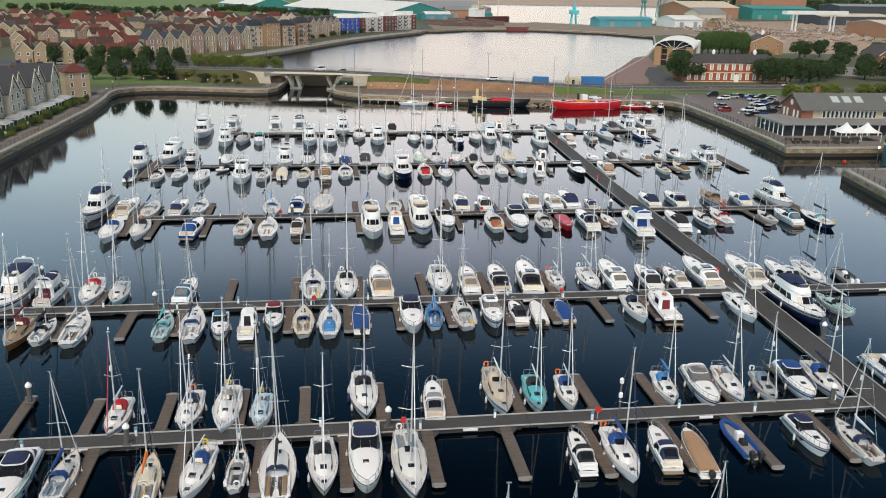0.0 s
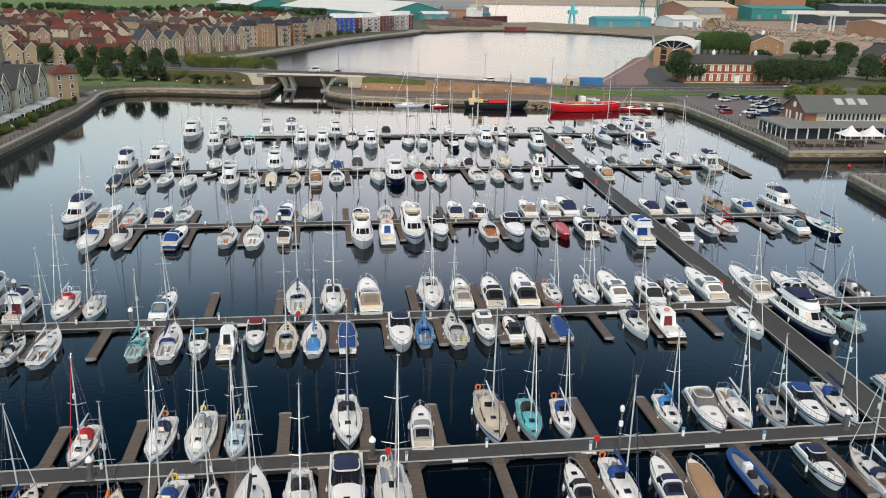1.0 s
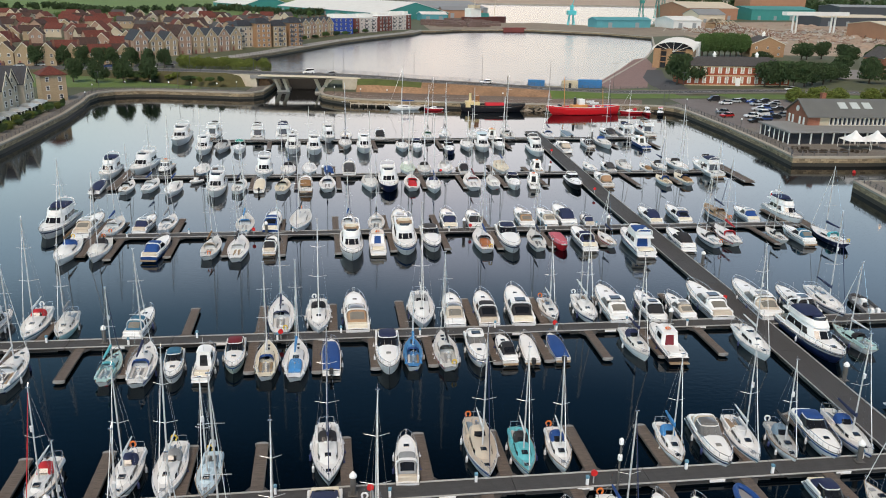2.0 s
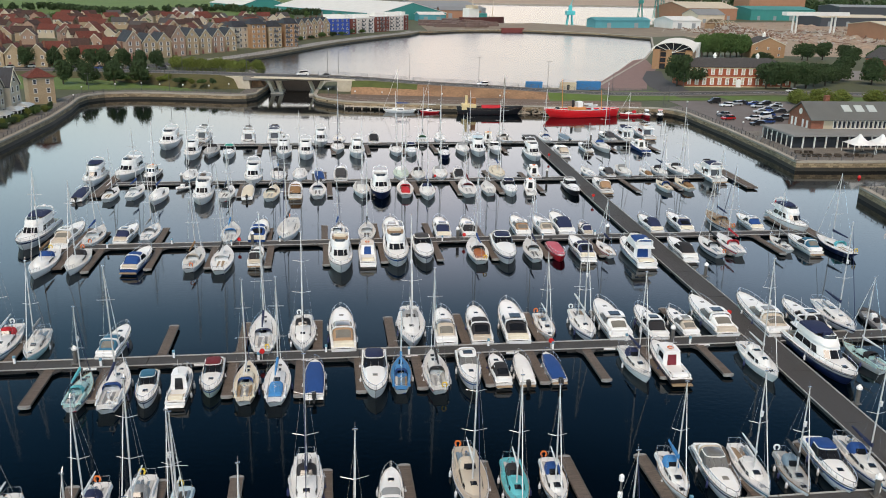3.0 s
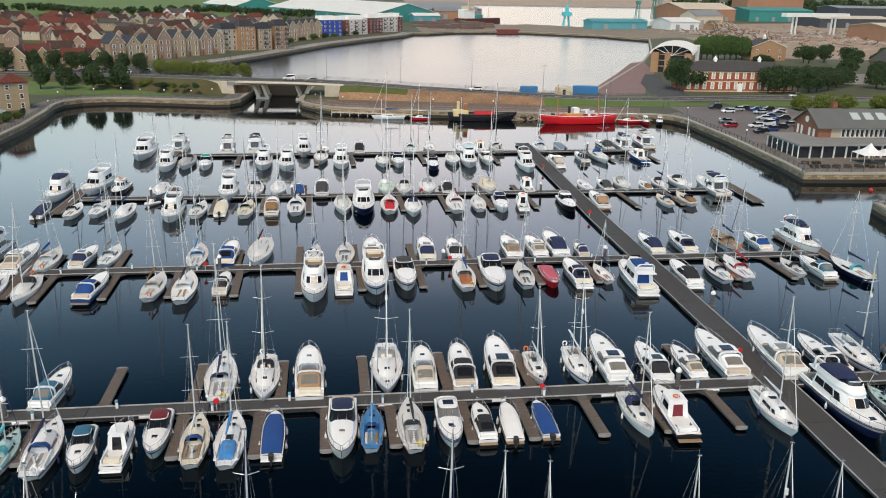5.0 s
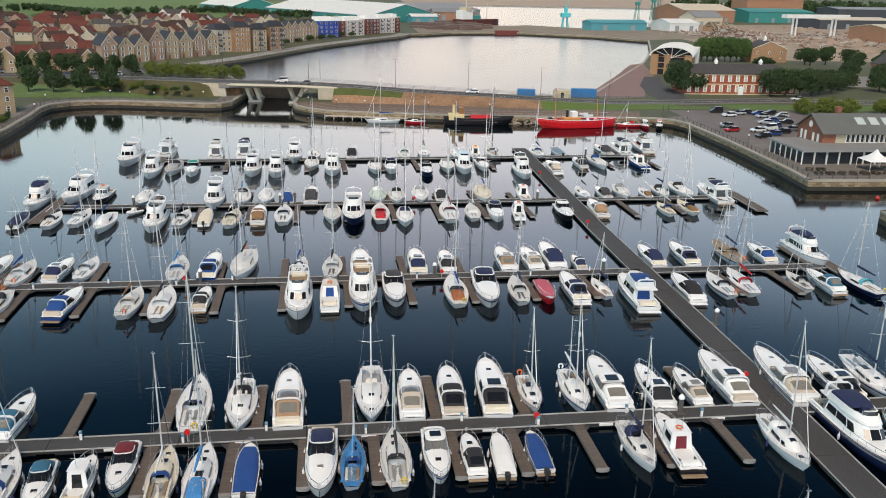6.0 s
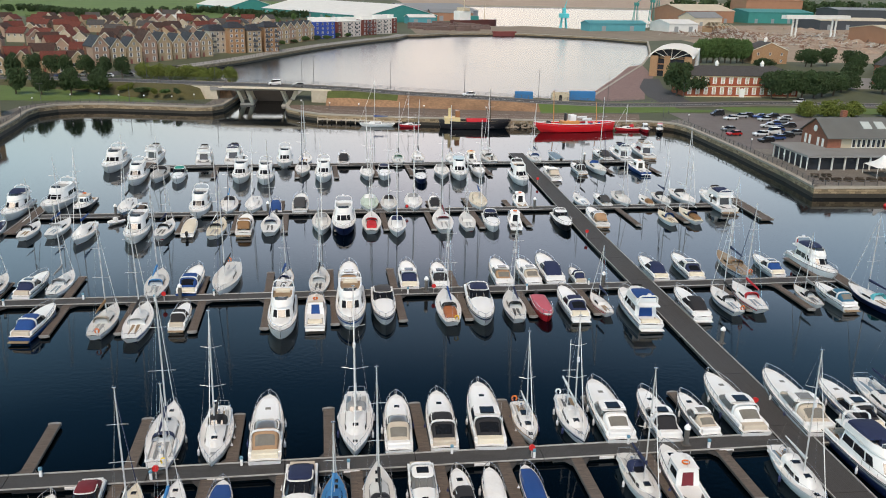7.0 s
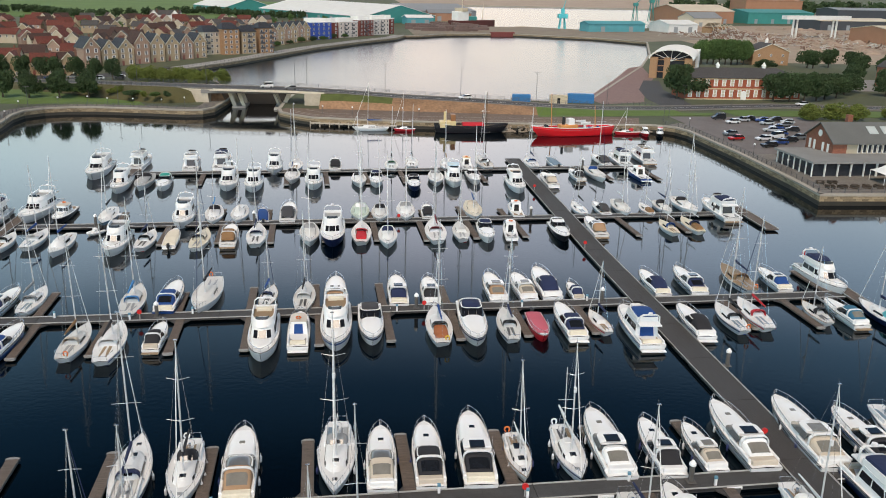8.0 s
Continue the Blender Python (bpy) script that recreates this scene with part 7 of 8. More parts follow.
make("rear_block", Shape().box(-9, 12, 21.1, 40, 0, 11.5), BRICKS["white"], arch_hall, "white flat roofed block behind")

# pedimented hall
ped = house(236, 492, 0, 20, 14, 7.2, 11.2, "orange", "grey", True, 2, True, "orange brick hall with a pedimented front")
make("cupola", Shape().tube((0, 0, 10.8), (0, 0, 12.6), 0.9, 0.9, 8).tube((0, 0, 12.6), (0, 0, 14.0), 1.1, 0.1, 8), TRIM, ped, "white roof cupola")

# waterside restaurant
rest = holder("restaurant", pose(0, 0, QUAY), "brick gabled restaurant with a glazed quayside pavilion", "restaurant")
prof = [(226, 0), (238, 0), (238, 6.2), (232, 9.6), (226, 6.2)]
make("wall", Shape().loft([[(123, a, b) for a, b in prof], [(126.4, a, b) for a, b in prof]], True, True), BRICKS["worn"], rest)
prof2 = [(226.3, 0), (237.7, 0), (237.7, 6.1), (232, 9.4), (226.3, 6.1)]
make("side_wall", Shape().loft([[(126.41, a, b) for a, b in prof2], [(190, a, b) for a, b in prof2]], True, True), BRICKS["render"], rest, "cream side wall")
for s in (-1, 1):
    make("roof", Shape().loft([[(xx, 232 + s * 6.7, 5.75), (xx, 232, 9.7), (xx, 232, 9.95), (xx, 232 + s * 6.7, 6.0)] for xx in (122.5, 190.5)], True, True), mat("sheet_roof", (0.12, 0.125, 0.122), 0.6, spread=0.15, grain=0.1, size=4), rest)
for sx in (134, 137.5, 141, 150, 153):
    make("skylight", Shape().loft([[(sx - 1.1, 228.2, 7.72), (sx + 1.1, 228.2, 7.72), (sx + 1.1, 230.4, 9.02), (sx - 1.1, 230.4, 9.02)], [(sx - 1.1, 228.2, 7.88), (sx + 1.1, 228.2, 7.88), (sx + 1.1, 230.4, 9.18), (sx - 1.1, 230.4, 9.18)]], True, True), mat("skylight_glass", (0.45, 0.50, 0.50), 0.2), rest, "pale glass skylight")
make("chimney", Shape().box(130.5, 131.7, 234, 235.2, 7, 11.2), BRICKS["worn"], rest)
for k in range(13):
    fr = make("side_window", Shape().box(129.2 + k * 1.25, 130.1 + k * 1.25, 226.1, 226.29, 3.6, 5.7), TRIM, rest)
    make("pane", Shape().box(129.32 + k * 1.25, 129.98 + k * 1.25, 226.05, 226.09, 3.75, 5.55), PANE, fr)
for k in range(11):
    fr = make("side_window", Shape().box(147 + k * 2.6, 148.8 + k * 2.6, 226.1, 226.29, 3.9, 5.5), TRIM, rest)
    make("pane", Shape().box(147.12 + k * 2.6, 148.68 + k * 2.6, 226.05, 226.09, 4.05, 5.35), PANE, fr)
for wy in (228, 230.2, 234, 236):
    fr = make("gable_window", Shape().box(122.85, 122.99, wy - 0.4, wy + 0.4, 3.2, 5.4), TRIM, rest, "tall white gable window")
make("gable_oculus", Shape().tube((122.85, 232, 7.3), (122.99, 232, 7.3), 0.8, 0.8, 12), TRIM, rest)
make("pavilion_roof", Shape().prism([(113.2, 216.4), (190, 218.4), (190, 226.0), (123.0, 226.0), (121.5, 233.5), (112.8, 233.5)], 3.1, 3.55), mat("flat_roof", (0.22, 0.22, 0.215), 0.8, spread=0.2, grain=0.15, size=4), rest, "grey flat pavilion roof")
make("pavilion_glass", Shape().prism([(114.4, 217.9), (189, 219.8), (189, 225.9), (122.9, 225.9), (121.4, 233.0), (113.9, 233.0)], 0, 3.09), PANE, rest, "dark pavilion glazing")
for k in range(7):
    make("column", Shape().box(113.5, 113.72, 217.1 + k * 2.65, 217.32 + k * 2.65, 0, 3.09), TRIM, rest, "white pavilion column")
for k in range(24):
    make("column", Shape().box(116.5 + k * 3.1, 116.72 + k * 3.1, 217.0 + k * 0.08, 217.45 + k * 0.08, 0, 3.09), TRIM, rest, "white pavilion column")
for tx in (128.1, 133.9):
    tent = holder("marquee", pose(tx, 211.5, QUAY + 0.07), "white peaked canvas marquee on the terrace", "marquee", "marquees")
    rows = []
    for f, z in ((1.0, 2.3), (0.75, 2.65), (0.45, 3.2), (0.2, 3.9), (0.04, 4.7)):
        rows.append([(sx * 2.8 * f, sy * 2.8 * f, z) for sx, sy in ((-1, -1), (0, -1), (1, -1), (1, 0), (1, 1), (0, 1), (-1, 1), (-1, 0))])
    make("canopy", Shape().loft(rows, False, True), canvas("white"), tent, smooth=True)
    for sx in (-2.7, 2.7):
        for sy in (-2.7, 2.7):
            make("pole", Shape().tube((sx, sy, 0), (sx, sy, 2.35), 0.06, n=6), TRIM, tent)
for k in range(9):
    tb = holder("picnic_table", pose(112 + (k % 7) * 2.7, 206.5 + (k // 7) * 4, QUAY + 0.07, 0, 0, k * 23), "dark wooden picnic table on the terrace", "table", "terrace tables")
    make("tabletop", Shape().box(-0.9, 0.9, -0.4, 0.4, 0.7, 0.76), BARK, tb)
    make("bench", Shape().box(-0.9, 0.9, -0.85, -0.6, 0.42, 0.47), BARK, tb)
    make("bench", Shape().box(-0.9, 0.9, 0.6, 0.85, 0.42, 0.47), BARK, tb)
    make("frame", Shape().box(-0.7, -0.6, -0.8, 0.8, 0, 0.69).box(0.6, 0.7, -0.8, 0.8, 0, 0.69), BARK, tb)
# dark teal drum by the south-east quay, a plain stand-in for an unidentified object
tower = holder("round_tower", pose(131, 190.5, -1.0), "dark teal round drum with a white band standing in the inlet", "tower")
make("drum", Shape().tube((0, 0, 0), (0, 0, 12), 4.5, 4.4, 28), mat("teal_cladding", (0.02, 0.09, 0.10), 0.45, spread=0.15, size=4), tower, smooth=True)
make("band", Shape().tube((0, 0, 5.8), (0, 0, 6.3), 4.56, 4.56, 28), TRIM, tower, "white band", True)

# ---- far works and sheds ----
def shed(x, y, facing, w, d, h, ridge, wall, roof, label):
    top = holder("shed", pose(x, y, QUAY, 0, 0, facing), label, "shed", "harbour sheds")
    hw, hd = w / 2, d / 2
    prof = [(-hd, 0), (hd, 0), (hd, h), (0, ridge), (-hd, h)]
    make("wall", Shape().loft([[(-hw, a, b) for a, b in prof], [(hw, a, b) for a, b in prof]], True, True), wall, top)
    for s in (-1, 1):
        make("roof", Shape().loft([[(xx, s * (hd + 0.6), h - 0.1), (xx, 0, ridge + 0.05), (xx, 0, ridge + 0.5), (xx, s * (hd + 0.6), h + 0.3)] for xx in (-hw - 0.6, hw + 0.6)], True, True), roof, top)
    for k in range(max(2, int(w / 22))):
        xx = -hw + w * (k + 0.5) / max(2, int(w / 22))
        make("door", Shape().box(xx - 2, xx + 2, -hd - 0.15, -hd + 0.1, 0, min(h * 0.7, 5)), mat("shed_door", (0.25, 0.27, 0.28), 0.6), top)
    return top


CLAD = {k: mat("cladding_" + k, c, 0.6, spread=0.12, grain=0.08, size=6) for k, c in (("teal", (0.02, 0.22, 0.20)), ("white", (0.66, 0.66, 0.64)), ("grey", (0.22, 0.23, 0.24)), ("brick", (0.36, 0.17, 0.10)), ("blue", (0.06, 0.28, 0.32)), ("cream", (0.55, 0.47, 0.36)), ("dark", (0.045, 0.05, 0.06)))}
shed(4, 962, -57, 205, 84, 6, 16, CLAD["teal"], CLAD["white"], "large teal shed with a white pitched roof")
shed(-128, 1120, -57, 90, 60, 5, 14, CLAD["teal"], CLAD["white"], "large teal shed with a white pitched roof")
shed(92, 985, 25, 80, 80, 9, 15, CLAD["grey"], CLAD["grey"], "large grey shed with a low pitched roof")
shed(75, 860, 15, 26, 14, 6, 8, CLAD["blue"], CLAD["white"], "small blue green shed by the dock")
shed(112, 935, 5, 44, 20, 8, 11, CLAD["brick"], CLAD["grey"], "long brick warehouse by the harbour")
shed(241, 790, 14, 56, 16, 6.5, 8.5, CLAD["blue"], CLAD["blue"], "long teal harbour shed on the quay")
shed(300, 800, 14, 30, 30, 7, 10, CLAD["white"], CLAD["white"], "white shed with a flat pale roof")
shed(400, 1010, 15, 70, 60, 13, 19, CLAD["brick"], CLAD["cream"], "brick works hall with a cream roof")
shed(365, 900, 20, 36, 24, 9, 14, CLAD["cream"], CLAD["grey"], "half demolished cream works hall")
shed(500, 1030, 12, 90, 50, 12, 15, CLAD["teal"], CLAD["teal"], "teal works shed with a pitched roof")
shed(520, 900, 10, 90, 40, 9, 11, CLAD["dark"], CLAD["cream"], "dark works shed with a cream roof")
shed(470, 690, 8, 110, 50, 10, 13, CLAD["brick"], CLAD["cream"], "long brick warehouse with a cream roof")
shed(650, 1060, 8, 130, 40, 16, 18, CLAD["dark"], CLAD["grey"], "dark grey works building")
shed(600, 1240, 8, 90, 40, 22, 24, CLAD["brick"], CLAD["brick"], "tall red brick works block")
gantry = holder("gantry", pose(402, 742, QUAY, 0, 0, 14), "white steel gantry over the cleared site", "gantry")
make("beam", Shape().box(-34, 34, -3, 3, 15.0, 18.0), CLAD["white"], gantry)
for sx in (-24, -20, 18, 22):
    make("leg", Shape().tube((sx, 0, 0), (sx, 0, 15.0), 0.8, 0.8, 8), CLAD["white"], gantry)
crane = holder("crane", pose(202, 815, QUAY) @ Matrix.Diagonal((0.9, 0.9, 0.85, 1)), "bright turquoise dockside crane", "crane")
CRANE = mat("crane_paint", (0.04, 0.45, 0.50), 0.5, spread=0.15)
for sx in (-3, 3):
    for sy in (-3, 3):
        make("leg", Shape().tube((sx, sy, 0), (sx * 0.6, sy * 0.6, 11), 0.6, 0.5, 6), CRANE, crane)
make("cab", Shape().box(-4.5, 4.5, -3.5, 3.5, 11.01, 15.5, 0.4), CRANE, crane)
make("tower", Shape().box(-1.6, 1.6, -1.6, 1.6, 15.51, 21, 0.3), CRANE, crane)
make("jib", Shape().tube((0, 0, 20), (6, 14, 29), 0.6, 0.3, 6), CRANE, crane)
for cx, cy, ch in ((352, 1010, 34), (330, 1000, 28), (480, 1350, 40)):
    c2 = holder("crane", pose(cx, cy, QUAY), "green lattice harbour crane", "crane", "cranes")
    s = Shape()
    for sx in (-2.5, 2.5):
        for sy in (-2.5, 2.5):
            s.tube((sx, sy, 0), (sx * 0.5, sy * 0.5, ch * 0.6), 0.45, 0.4, 5)
    make("tower", s.box(-2.4, 2.4, -2.4, 2.4, ch * 0.6, ch * 0.72), CLAD["teal"], c2)
    make("jib", Shape().tube((0, 0, ch * 0.7), (ch * 0.4, 0, ch), 0.5, 0.3, 5), CLAD["teal"], c2)
make_gate = holder("lock_gate", pose(133, 729.2, 0, 0, 0, 12), "dark red steel lock gate between dock and harbour", "gate")
make("leaf", Shape().box(-10, 10, -1.5, 1.5, -1, 3.6, 0.2), mat("gate_paint", (0.18, 0.04, 0.035), 0.7, spread=0.2), make_gate)
rub, heap = random.Random(3), Shape()
RUBBLE = mat("rubble", (0.30, 0.22, 0.17), 0.95, spread=0.4, grain=0.4, size=14, bump=0.3, bump_size=1.2)
for i in range(150):
    rx, ry = rub.uniform(290, 560), rub.uniform(540, 880)
    if rx < 262 + (ry - 500) * 0.2 or (410 < rx and 655 < ry < 725) or abs(rx - 400) < 40 and abs(ry - 742) < 8:
        continue
    k = rub.uniform(1.5, 7)
    angles = (0, 0.9, 1.8, 2.7, 3.6, 4.5, 5.4)
    heap.loft([[(rx + f * k * math.cos(a) * rub.uniform(0.7, 1.3), ry + f * k * math.sin(a) * rub.uniform(0.7, 1.3), QUAY + z * k) for a in angles] for f, z in ((1, 0), (0.6, 0.25), (0.2, 0.4))], True, True)
tagged(make("rubble", heap, RUBBLE), "heaps of broken brick and rubble on bare earth", "rubble", kind="stuff")

# broken timber, sheet and brick strewn over the cleared site, thickest round the ruin
deb = random.Random(33)
for name, color, label in (("demolition_debris", (0.42, 0.38, 0.34), "grey concrete and timber debris of the demolished works"), ("scrap_heap", (0.22, 0.13, 0.10), "rust brown scrap and brick debris on the cleared site")):
    s = Shape()
    for i in range(620):
        if deb.random() < 0.55:
            c = Vector((deb.gauss(322, 17), deb.gauss(738, 16), QUAY))
        else:
            c = Vector((deb.uniform(300, 470), deb.uniform(600, 800), QUAY))
        u = Vector((deb.gauss(0, 1), deb.gauss(0, 1), deb.gauss(0, 0.35))).normalized()
        pile_up = max(0.0, 7.0 - 0.25 * math.hypot(c.x - 322, c.y - 738))
        c.z += deb.uniform(0.1, 0.4 + pile_up)
        long, thick = deb.uniform(1.0, 4.5), deb.uniform(0.2, 0.7)
        s.tube(c - u * long, c + u * long, thick, thick * 0.8, 4)
    tagged(make(name, s, mat(name, color, 0.9, spread=0.3, grain=0.3, size=5)), label, "rubble", kind="stuff")
yard, stack = random.Random(14), Shape()
for i in range(70):
    x, y = yard.uniform(62, 126), yard.uniform(752, 822)
    if y < 730 + 0.5 * (x - 60):
        continue
    w, d, h = yard.uniform(1.5, 5.5), yard.uniform(1.5, 4), yard.uniform(1.2, 4.5)
    stack.box(x - w, x + w, y - d, y + d, QUAY + 0.1, QUAY + h, 0.2)
tagged(make("yard_stacks", stack, mat("rusty_stacks", (0.13, 0.085, 0.075), 0.85, spread=0.5, grain=0.3, size=20)), "rust brown stacks of scrap on the dock quay", "stacks", kind="stuff")
ruin = holder("ruined_shed", pose(318, 742, QUAY, 0, 0, 15), "roofless ruined shed with bare pale rafters", "shed", "harbour sheds")
make("wall", Shape().box(-13, 13, 5.4, 6, 0, 7.5).box(-13, -12.4, -6, 5.39, 0, 6.5), BRICKS["orange"], ruin)
for k in range(6):
    xx = -11 + k * 4.4
    make("rafter", Shape().tube((xx, -7, 6.5), (xx, 0, 11 - 0.4 * k), 0.3, n=4).tube((xx, 0, 11 - 0.4 * k), (xx, 6, 7.5), 0.3, n=4).tube((xx, -6.5, 0), (xx, -6.5, 6.7), 0.3, n=4), BRICKS["render"], ruin)
make("sheeting", Shape().loft([[(x, 0.2, 10.9), (x, 5.5, 7.9), (x, 5.5, 8.1), (x, 0.2, 11.1)] for x in (-12, 1)], True, True), BRICKS["grey"], ruin, "torn roof sheeting")

# ---- ships at the quay ----
def ship(name, x, y, heading, L, B, h, color, label, house_spec, boot="red"):
    top = holder(name, pose(x, y, 0, 0, 0, heading), label, "ship")
    hull_parts(top, L, B, h, "double", color, "teak" if color != "scarlet" else "grey", "", boot)
    return top, stations(L, B, h, "double")


top, st = ship("steam_puffer", 47.2, 286.2, -90, 21.5, 5.4, 1.7, "black", "black hulled old steam coaster with cream deckhouse", None)
make("deckhouse", Shape().box(-1.7, 1.7, -9.2, -4.6, 1.5, 3.3, 0.15), mat("cream_paint", (0.66, 0.52, 0.28), 0.5), top, "cream deckhouse")
make("wheelhouse", Shape().box(-1.1, 1.1, -6.0, -4.7, 3.31, 5.2, 0.1), mat("varnish_paint", (0.28, 0.12, 0.05), 0.4), top, "varnished wheelhouse")
make("funnel", Shape().tube((0, -7.6, 3.3), (0, -7.6, 5.9), 0.5, 0.45, 12), mat("cream_paint", (0.66, 0.52, 0.28)), top, "cream funnel", True)
make("hatch_cover", Shape().loft([arc(yy, 1.5, 2.0, 0.9) for yy in (-2.6, 3.5)], True, True, False), canvas("red"), top, "red canvas hatch cover", True)
make("mast", Shape().tube((0, 4.6, 1.6), (0, 4.4, 11.5), 0.14, 0.08, 8), BARK, top, smooth=True)
make("bulwark", Shape().loft([[(w * 1.0, y, z), (w * 1.03, y, z + 0.6)] for y, w, z, v in st] , closed=False).loft([[(-w * 1.0, y, z), (-w * 1.03, y, z + 0.6)] for y, w, z, v in st], closed=False), gelcoat("black"), top)
top, st = ship("fishing_ship", 76.2, 281.6, 99, 25.5, 5.8, 1.95, "scarlet", "bright red wooden fishing ship moored at the quay", None, "black")
make("bulwark", Shape().loft([[(w * 1.0, y, z), (w * 1.02, y, z + 0.55)] for y, w, z, v in st], closed=False).loft([[(-w * 1.0, y, z), (-w * 1.02, y, z + 0.55)] for y, w, z, v in st], closed=False), gelcoat("scarlet"), top)
make("rail_cap", Shape().path([(w * 1.02, y, z + 0.6) for y, w, z, v in st] + [(-w * 1.02, y, z + 0.6) for y, w, z, v in reversed(st)], 0.1, 4), gelcoat("white"), top, "white rail")
make("deckhouse", Shape().box(-1.4, 1.4, -1.0, 4.2, 1.6, 3.2, 0.15), mat("orange_paint", (0.62, 0.26, 0.08), 0.5), top, "orange deckhouse")
make("wheelhouse", Shape().box(-1.1, 1.1, 0.0, 1.8, 3.21, 4.9, 0.1), gelcoat("white"), top)
make("funnel", Shape().tube((0, 3.0, 3.2), (0, 3.0, 5.4), 0.45, 0.4, 10), gelcoat("black"), top, smooth=True)
for my, mh in ((6.6, 12.0), (-7.0, 8.5)):
    make("mast", Shape().tube((0, my, 2.0), (0, my + 0.5, mh), 0.14, 0.07, 7), mat("orange_paint", (0.62, 0.26, 0.08)), top, smooth=True)
make("winch", Shape().tube((-0.9, 8.2, 2.8), (0.9, 8.2, 2.8), 0.45, 0.45, 8).box(-1.1, 1.1, 7.8, 8.6, 2.2, 2.6), RUBBER, top)
for side in (1, -1):
    make("ship_boat", Shape().loft([[(side * 1.75 + w, y, 4.0 + z), (side * 1.75 + w * 0.6, y, 3.45 + z), (side * 1.75 - w * 0.6, y, 3.45 + z), (side * 1.75 - w, y, 4.0 + z)] for y, w, z in ((-4.6, 0.15, 0.1), (-3.9, 0.5, 0), (-2.4, 0.55, 0), (-1.6, 0.12, 0.1))], True, True), gelcoat("white"), top, "small white ship's boat")
make("rigging", Shape().tube((0, 7.0, 12), (0, 12.2, 3.2), 0.03, n=3).tube((0, 7.0, 12), (0, -6.6, 8.4), 0.03, n=3).tube((0, 7.0, 12), (2.3, 5.5, 2.2), 0.03, n=3).tube((0, 7.0, 12), (-2.3, 5.5, 2.2), 0.03, n=3), RAILING, top)
for k in range(6):
    make("deck_gear", Shape().box(-1.6 + (k % 3) * 1.1, -0.9 + (k % 3) * 1.1, -9 + k * 0.9, -8.4 + k * 0.9, 1.7, 2.4 + 0.2 * (k % 2), 0.08), (canvas("orange"), canvas("blue"), gelcoat("white"))[k % 3], top)
yacht(18.2, 288.6, 93, 10.6, cover="blue")
yacht(27.9, 287.6, 91, 6.5, hull="red", cover="white", mast=10)
yacht(93.0, 283.2, 88, 8.0, hull="red", hood="red", mast=7)
cabin_boat(97.8, 281.6, 178, 6.5, hull="red", canopy="white", stripe="white")
cabin_boat(102.2, 281.2, 160, 7.5, hull="black", canopy="red")

DETAIL = 0
# ---- street furniture and cars ----
TYRE = mat("tyre", (0.02, 0.02, 0.02), 0.8)


def car(x, y, facing, color, van=False, z=QUAY + 0.06):
    """A parked car, its nose to +y before it is turned."""
    top = holder("van" if van else "car", pose(x, y, z, 0, 0, facing), f"{color} parked " + ("van" if van else "hatchback car") + " on the asphalt", "van" if van else "car", "parked cars")
    paint = mat("car_" + color, {"white": (0.75, 0.75, 0.75), "silver": (0.45, 0.47, 0.48), "black": (0.02, 0.02, 0.022), "blue": (0.03, 0.07, 0.22), "red": (0.45, 0.02, 0.02), "grey": (0.16, 0.17, 0.18)}[color], 0.25, 0.2, spread=0.03, grain=0.02)
    k = 1.55 if van else 1.0
    prof = [(-2.1, 0.35), (-2.15, 0.75), (-2.0, 0.95 * k), (1.05, 0.95 * (1.2 if van else 1)), (1.95, 0.82), (2.12, 0.6), (2.08, 0.35)]
    make("body", Shape().loft([[(-0.85, a, b) for a, b in prof], [(0.85, a, b) for a, b in prof]], True, True), paint, top)
    cab = [(-1.9, 0.955), (-1.55, 1.45), (0.1, 1.48), (0.95, 0.955)] if not van else [(-1.95, 1.475), (-1.9, 1.95), (0.5, 1.95), (1.1, 1.15), (1.0, 1.142)]
    make("cabin_glass", Shape().loft([[(-0.78, a, b) for a, b in cab], [(0.78, a, b) for a, b in cab]], True, True), GLASS, top)
    rf = [(-1.5, 1.455), (0.08, 1.485), (0.05, 1.53), (-1.45, 1.51)] if not van else [(-1.9, 1.955), (0.5, 1.955), (0.45, 2.0), (-1.85, 2.0)]
    make("roof", Shape().loft([[(-0.74, a, b) for a, b in rf], [(0.74, a, b) for a, b in rf]], True, True), paint, top)
    for sx in (-0.86, 0.86):
        for sy in (-1.35, 1.35):
            make("wheel", Shape().tube((sx - 0.1, sy, 0.32), (sx + 0.1, sy, 0.32), 0.32, 0.32, 10), TYRE, top)


for cx, cy, cf, cc, cv in ((127, 298, 90, "black", True), (128, 290, 95, "white", False), (133, 294, 95, "silver", False), (118, 269, 100, "grey", False), (136, 296, 80, "black", False), (139, 293.5, 80, "blue", False), (138, 288, 100, "silver", False), (144, 295, 80, "black", False),
                           (137, 280, 70, "blue", False), (142, 285, 70, "grey", False), (140, 276.5, 70, "black", False), (133, 275.5, 75, "silver", False), (124, 261.5, 95, "white", False), (129, 264.5, 95, "white", True), (130.5, 259.5, 95, "black", False), (135, 263.5, 95, "grey", False),
                           (126, 256, 95, "blue", False), (121, 252, 95, "black", False), (133, 270, 75, "blue", False), (145.5, 290, 70, "silver", False), (116.5, 262, 100, "red", False)):
    car(cx, cy, cf, cc, cv)
car(171, 329, 86, "white", False, 2.42)
car(-15, 330.6, 98, "white", True, 6.71)
car(-7, 326.6, 98, "grey", False, 6.71)
car(50, 322.1, 100, "white", False, 4.72)
for k in range(9):
    car(-150 + k * 9 + (k % 2) * 2, 389 if k % 2 else 402 - 8.5, 92, ("blue", "silver", "white", "grey", "black")[k % 5])


